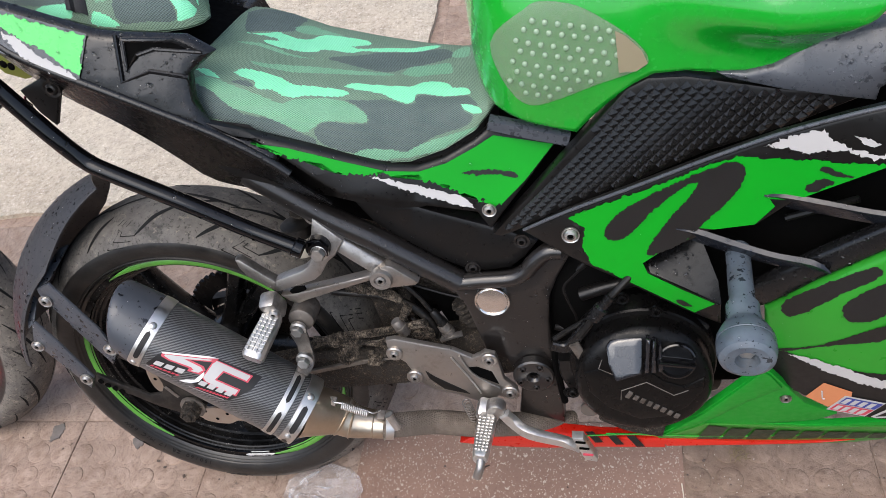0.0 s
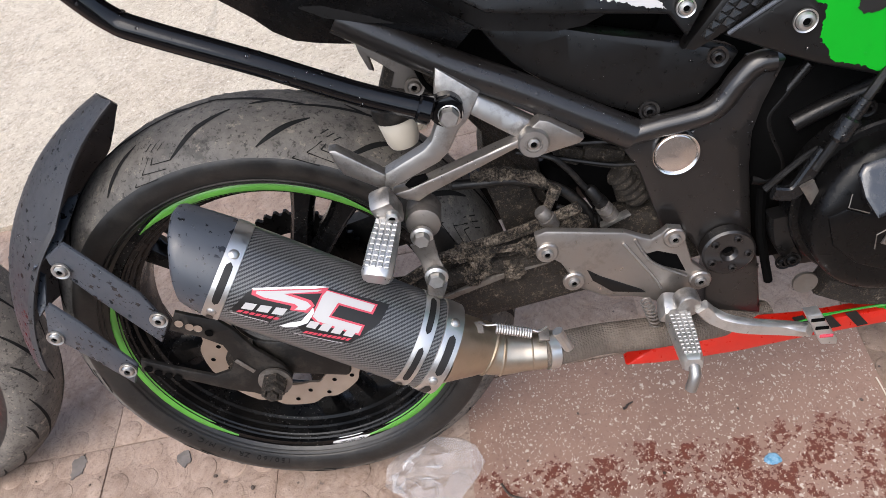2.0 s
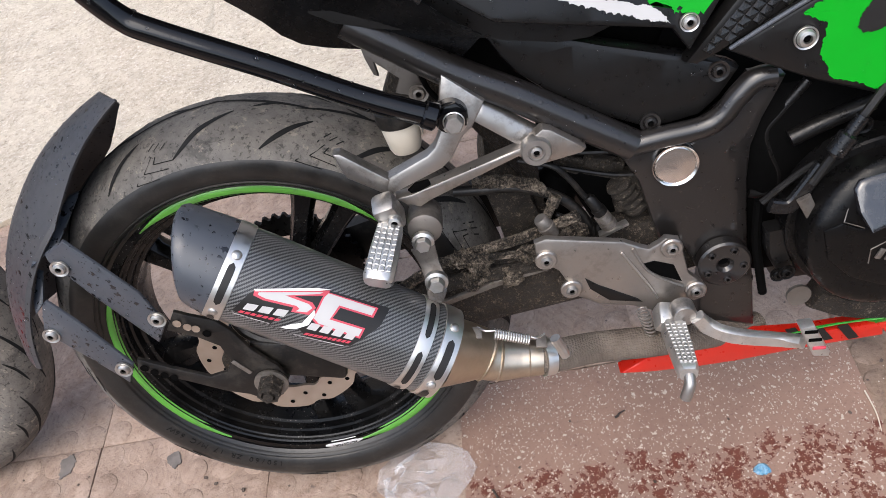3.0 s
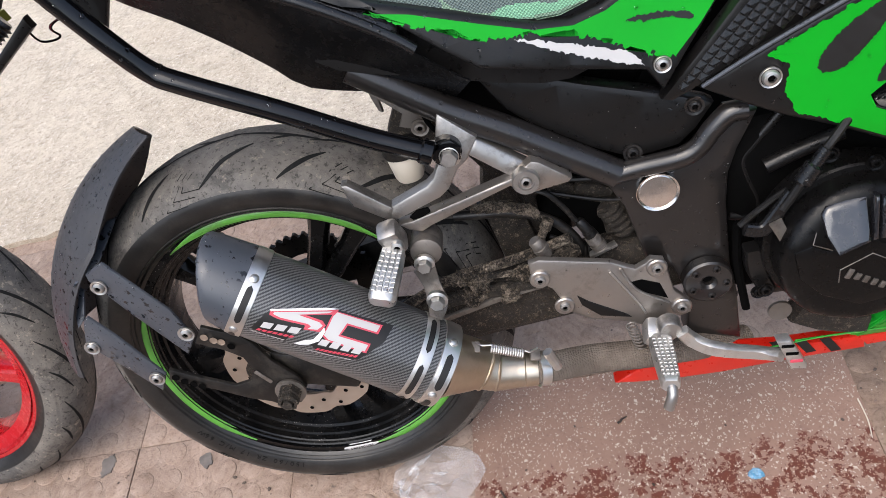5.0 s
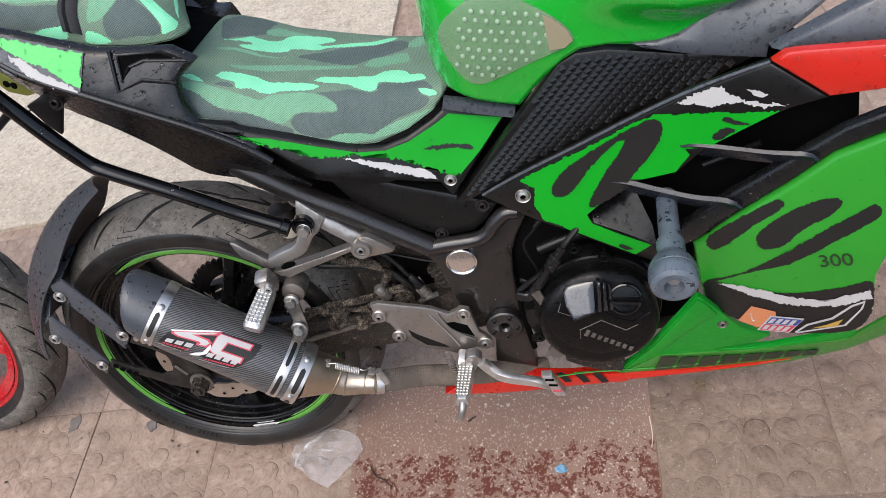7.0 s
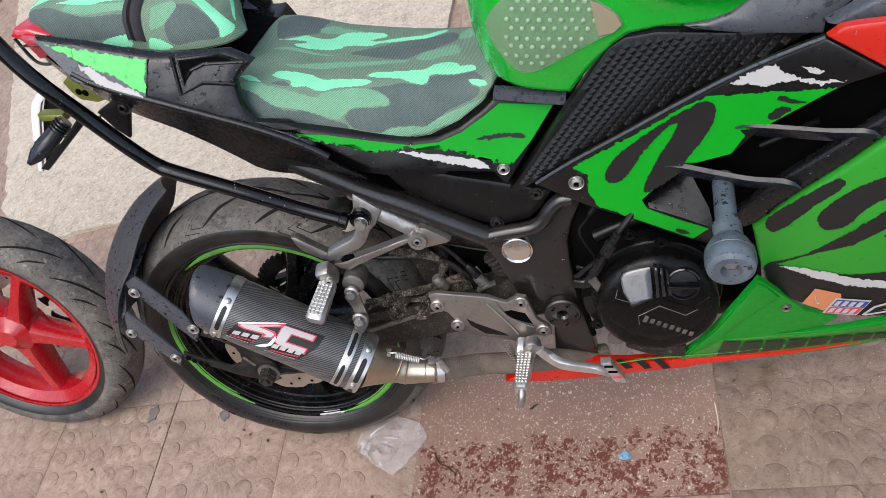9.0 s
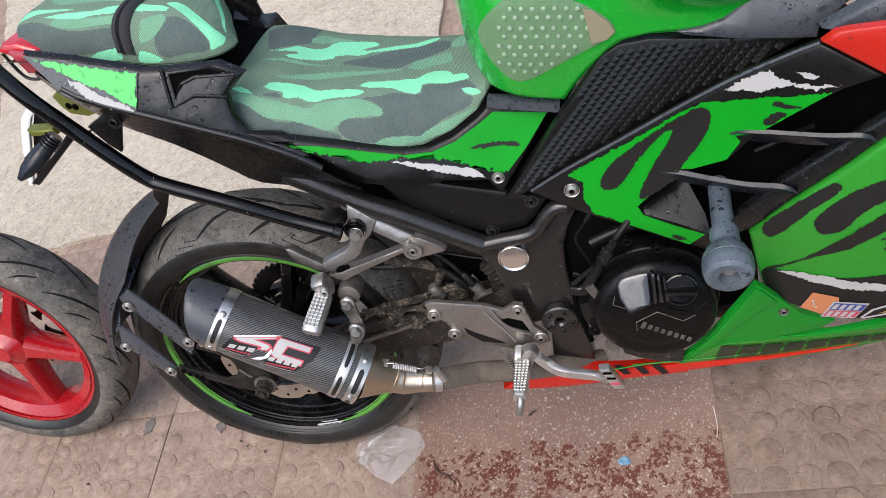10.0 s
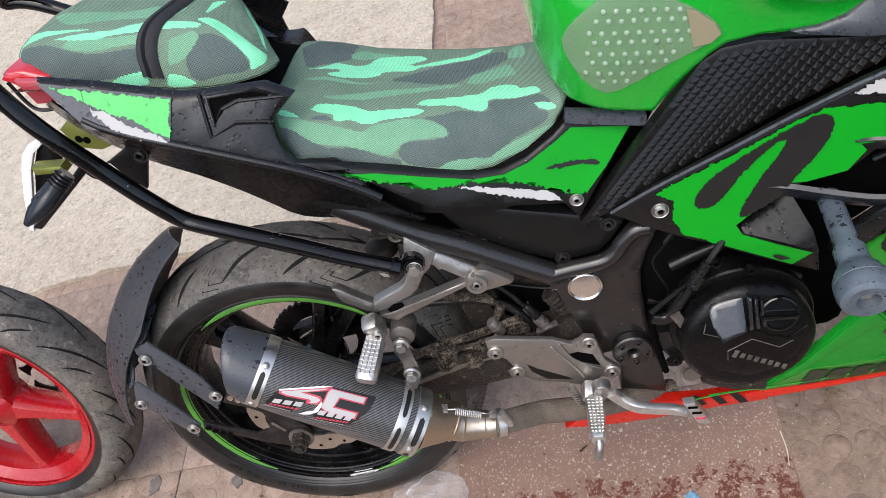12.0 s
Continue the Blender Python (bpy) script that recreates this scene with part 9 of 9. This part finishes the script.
for k in range(26):
    a, l = rng.uniform(0, 6.28), rng.uniform(0.008, 0.022)
    x, y = cx + rng.uniform(-0.012, 0.012), cy + rng.uniform(-0.012, 0.012)
    add_tube(tuft, [(x, y, 0.003), (x + l * 0.5 * math.cos(a), y + l * 0.5 * math.sin(a), 0.006 + rng.uniform(0, 0.006)), (x + l * math.cos(a + 0.7), y + l * math.sin(a + 0.7), 0.003)], 0.0005, 4, 3)
tagged(finish("fibre_tuft", tuft, STRAW), "small tuft of dry brown fibres on a tile", "litter")
pebble = bmesh.new()
for k in range(70):
    x, y = rng.uniform(-1.1, 1.4), rng.uniform(-0.4, 0.6)
    s = rng.uniform(0.0012, 0.0035)
    m = Matrix.Translation((x, y, 0.0025 + s * 0.4)) @ Matrix.Rotation(rng.uniform(0, 6), 4, "Z") @ Matrix.Diagonal((s * 1.4, s, s * 0.7, 1))
    bmesh.ops.create_icosphere(pebble, subdivisions=1, radius=1.0, matrix=m)
tagged(finish("grit", pebble, JOINT), "scattered dark grit on the paving", "grit", kind="stuff")

CEMENT = two_tone("grey_cement", (0.13, 0.115, 0.105), (0.19, 0.165, 0.15), 0.85, scale=40, bump=0.4, grime=0.4)
for pts in ([(-0.534, 0.061), (-0.515, 0.070), (-0.504, 0.055), (-0.509, 0.032), (-0.528, 0.025), (-0.531, 0.042)], [(-0.331, 0.032), (-0.313, 0.041), (-0.303, 0.024), (-0.311, 0.008), (-0.324, 0.018)]):
    sheet("cement_patch", torn(pts, 0.0018, 0.007, 6), 0.0022, 0.003, CEMENT, "dark grey cement smear on the paving tiles", "cement smear")

# ---- rain drops on the panels ----
def water():
    n = Nodes("rain_water", (0.95, 0.96, 0.97), 0.03, spec=0.5)
    n.b.inputs["Transmission Weight"].default_value = 1.0
    n.b.inputs["IOR"].default_value = 1.33
    return n.mat


DROP_ON = {"peg_hanger": 1500, "tail_cowl": 9000, "seat_cowl": 4000, "frame_plate": 3500, "side_panel": 1500, "hugger": 3000, "hugger_arm": 3500, "hugger_tab": 4000, "end_cap": 1800, "guard_tube": 5000, "frame_rail": 5000, "frame_rib": 5000, "tank_shroud": 7000, "upper_fairing": 5000, "intake_lip": 6000, "louvre": 8000, "red_fairing": 2500, "tail_graphic": 5000, "cowl_rail": 5000, "hanger_arm": 2500, "deck_facet": 3000, "tail_deck": 3500, "crash_slider": 1500, "side_fairing": 900, "lower_fairing": 700, "indicator": 5000}
verts, faces = [], []
rng = random.Random(31)
for ob in bike.children_recursive:
    kind = ob.name.split(".")[0]
    if ob.type != "MESH" or kind not in DROP_ON:
        continue
    me = ob.data
    for p in me.polygons:
        nr = p.normal
        if -0.6 * nr.y + 0.75 * nr.z < 0.15:
            continue
        want = p.area * DROP_ON[kind] * 1.6
        for _ in range(int(want) + (rng.random() < want % 1)):
            vs_ = [me.vertices[i].co for i in p.vertices]
            i = rng.randrange(1, len(vs_) - 1)
            u, v = sorted((rng.random(), rng.random()))
            c = vs_[0] * u + vs_[i] * (v - u) + vs_[i + 1] * (1 - v)
            if noise.noise(c * 28) < -0.12:
                continue
            r = 0.0006 + 0.0021 * rng.random() ** 2.6
            tx = nr.orthogonal().normalized()
            ty = nr.cross(tx)
            sx, sy = rng.uniform(0.8, 1.3), rng.uniform(0.8, 1.3)
            b0 = len(verts)
            for rad, h in ((1.0, -0.05), (0.75, 0.38)):
                for q in range(7):
                    an = 2 * math.pi * q / 7
                    verts.append(tuple(c + (tx * math.cos(an) * sx + ty * math.sin(an) * sy) * (r * rad) + nr * (r * h)))
            verts.append(tuple(c + nr * (r * 0.55)))
            for q in range(7):
                w2 = (q + 1) % 7
                faces.append((b0 + q, b0 + w2, b0 + 7 + w2, b0 + 7 + q))
                faces.append((b0 + 7 + q, b0 + 7 + w2, b0 + 14))
me = bpy.data.meshes.new("rain_drops")
me.from_pydata(verts, [], faces)
for p in me.polygons:
    p.use_smooth = True
me.materials.append(water())
drops = tagged(new("rain_water", me), "clear rain drops scattered over the panels", kind="stuff")
drops.parent = bike

# ---- paving tiles, each a piece of the pavement ----
pavement = thing("pavement", "worn pinkish paving tiles with round studs", "pavement", kind="structure")
pinks, browns = [stud_tile_mesh("tile", TILE, 0.55, k) for k in range(4)], [stud_tile_mesh("tile", TILE_RED, 0.68, k) for k in (11, 12, 13)]
rng = random.Random(4)
# left of the panel, above and below it, and beyond it: three fields of tiles with joints of their own
for x0, wide, y0, across, kinds in ((0.1745, 0.318, 0.075, range(-8, 0), pinks), (0.172, 0.2975, 0.072, range(2), pinks), (0.767, 0.310, -0.217, range(9), browns)):
    for i in across:
        for j in range(-4, 9):
            x, y = x0 + wide * (i + 0.5), y0 + TW * (j + 0.5)
            on_panel = across == range(2) and j == -1
            if on_panel or (y > 1.0 and -1.0 - (y - 0.9) * 0.45 < x < -0.05):
                continue
            if across == range(2) and j < -1:
                y += 0.016
            ob = new("tile", rng.choice(kinds if y < 0.4 else pinks))
            ob.location = (x + rng.uniform(-0.0012, 0.0012), y + rng.uniform(-0.0012, 0.0012), rng.uniform(-0.0025, 0.0))
            ob.rotation_euler = (rng.uniform(-0.004, 0.004), rng.uniform(-0.004, 0.004), rng.uniform(-0.006, 0.006) + rng.choice((0, 2)) * math.pi / 2)
            ob.scale = (wide / TW, 1, 1)
            ob.parent = pavement
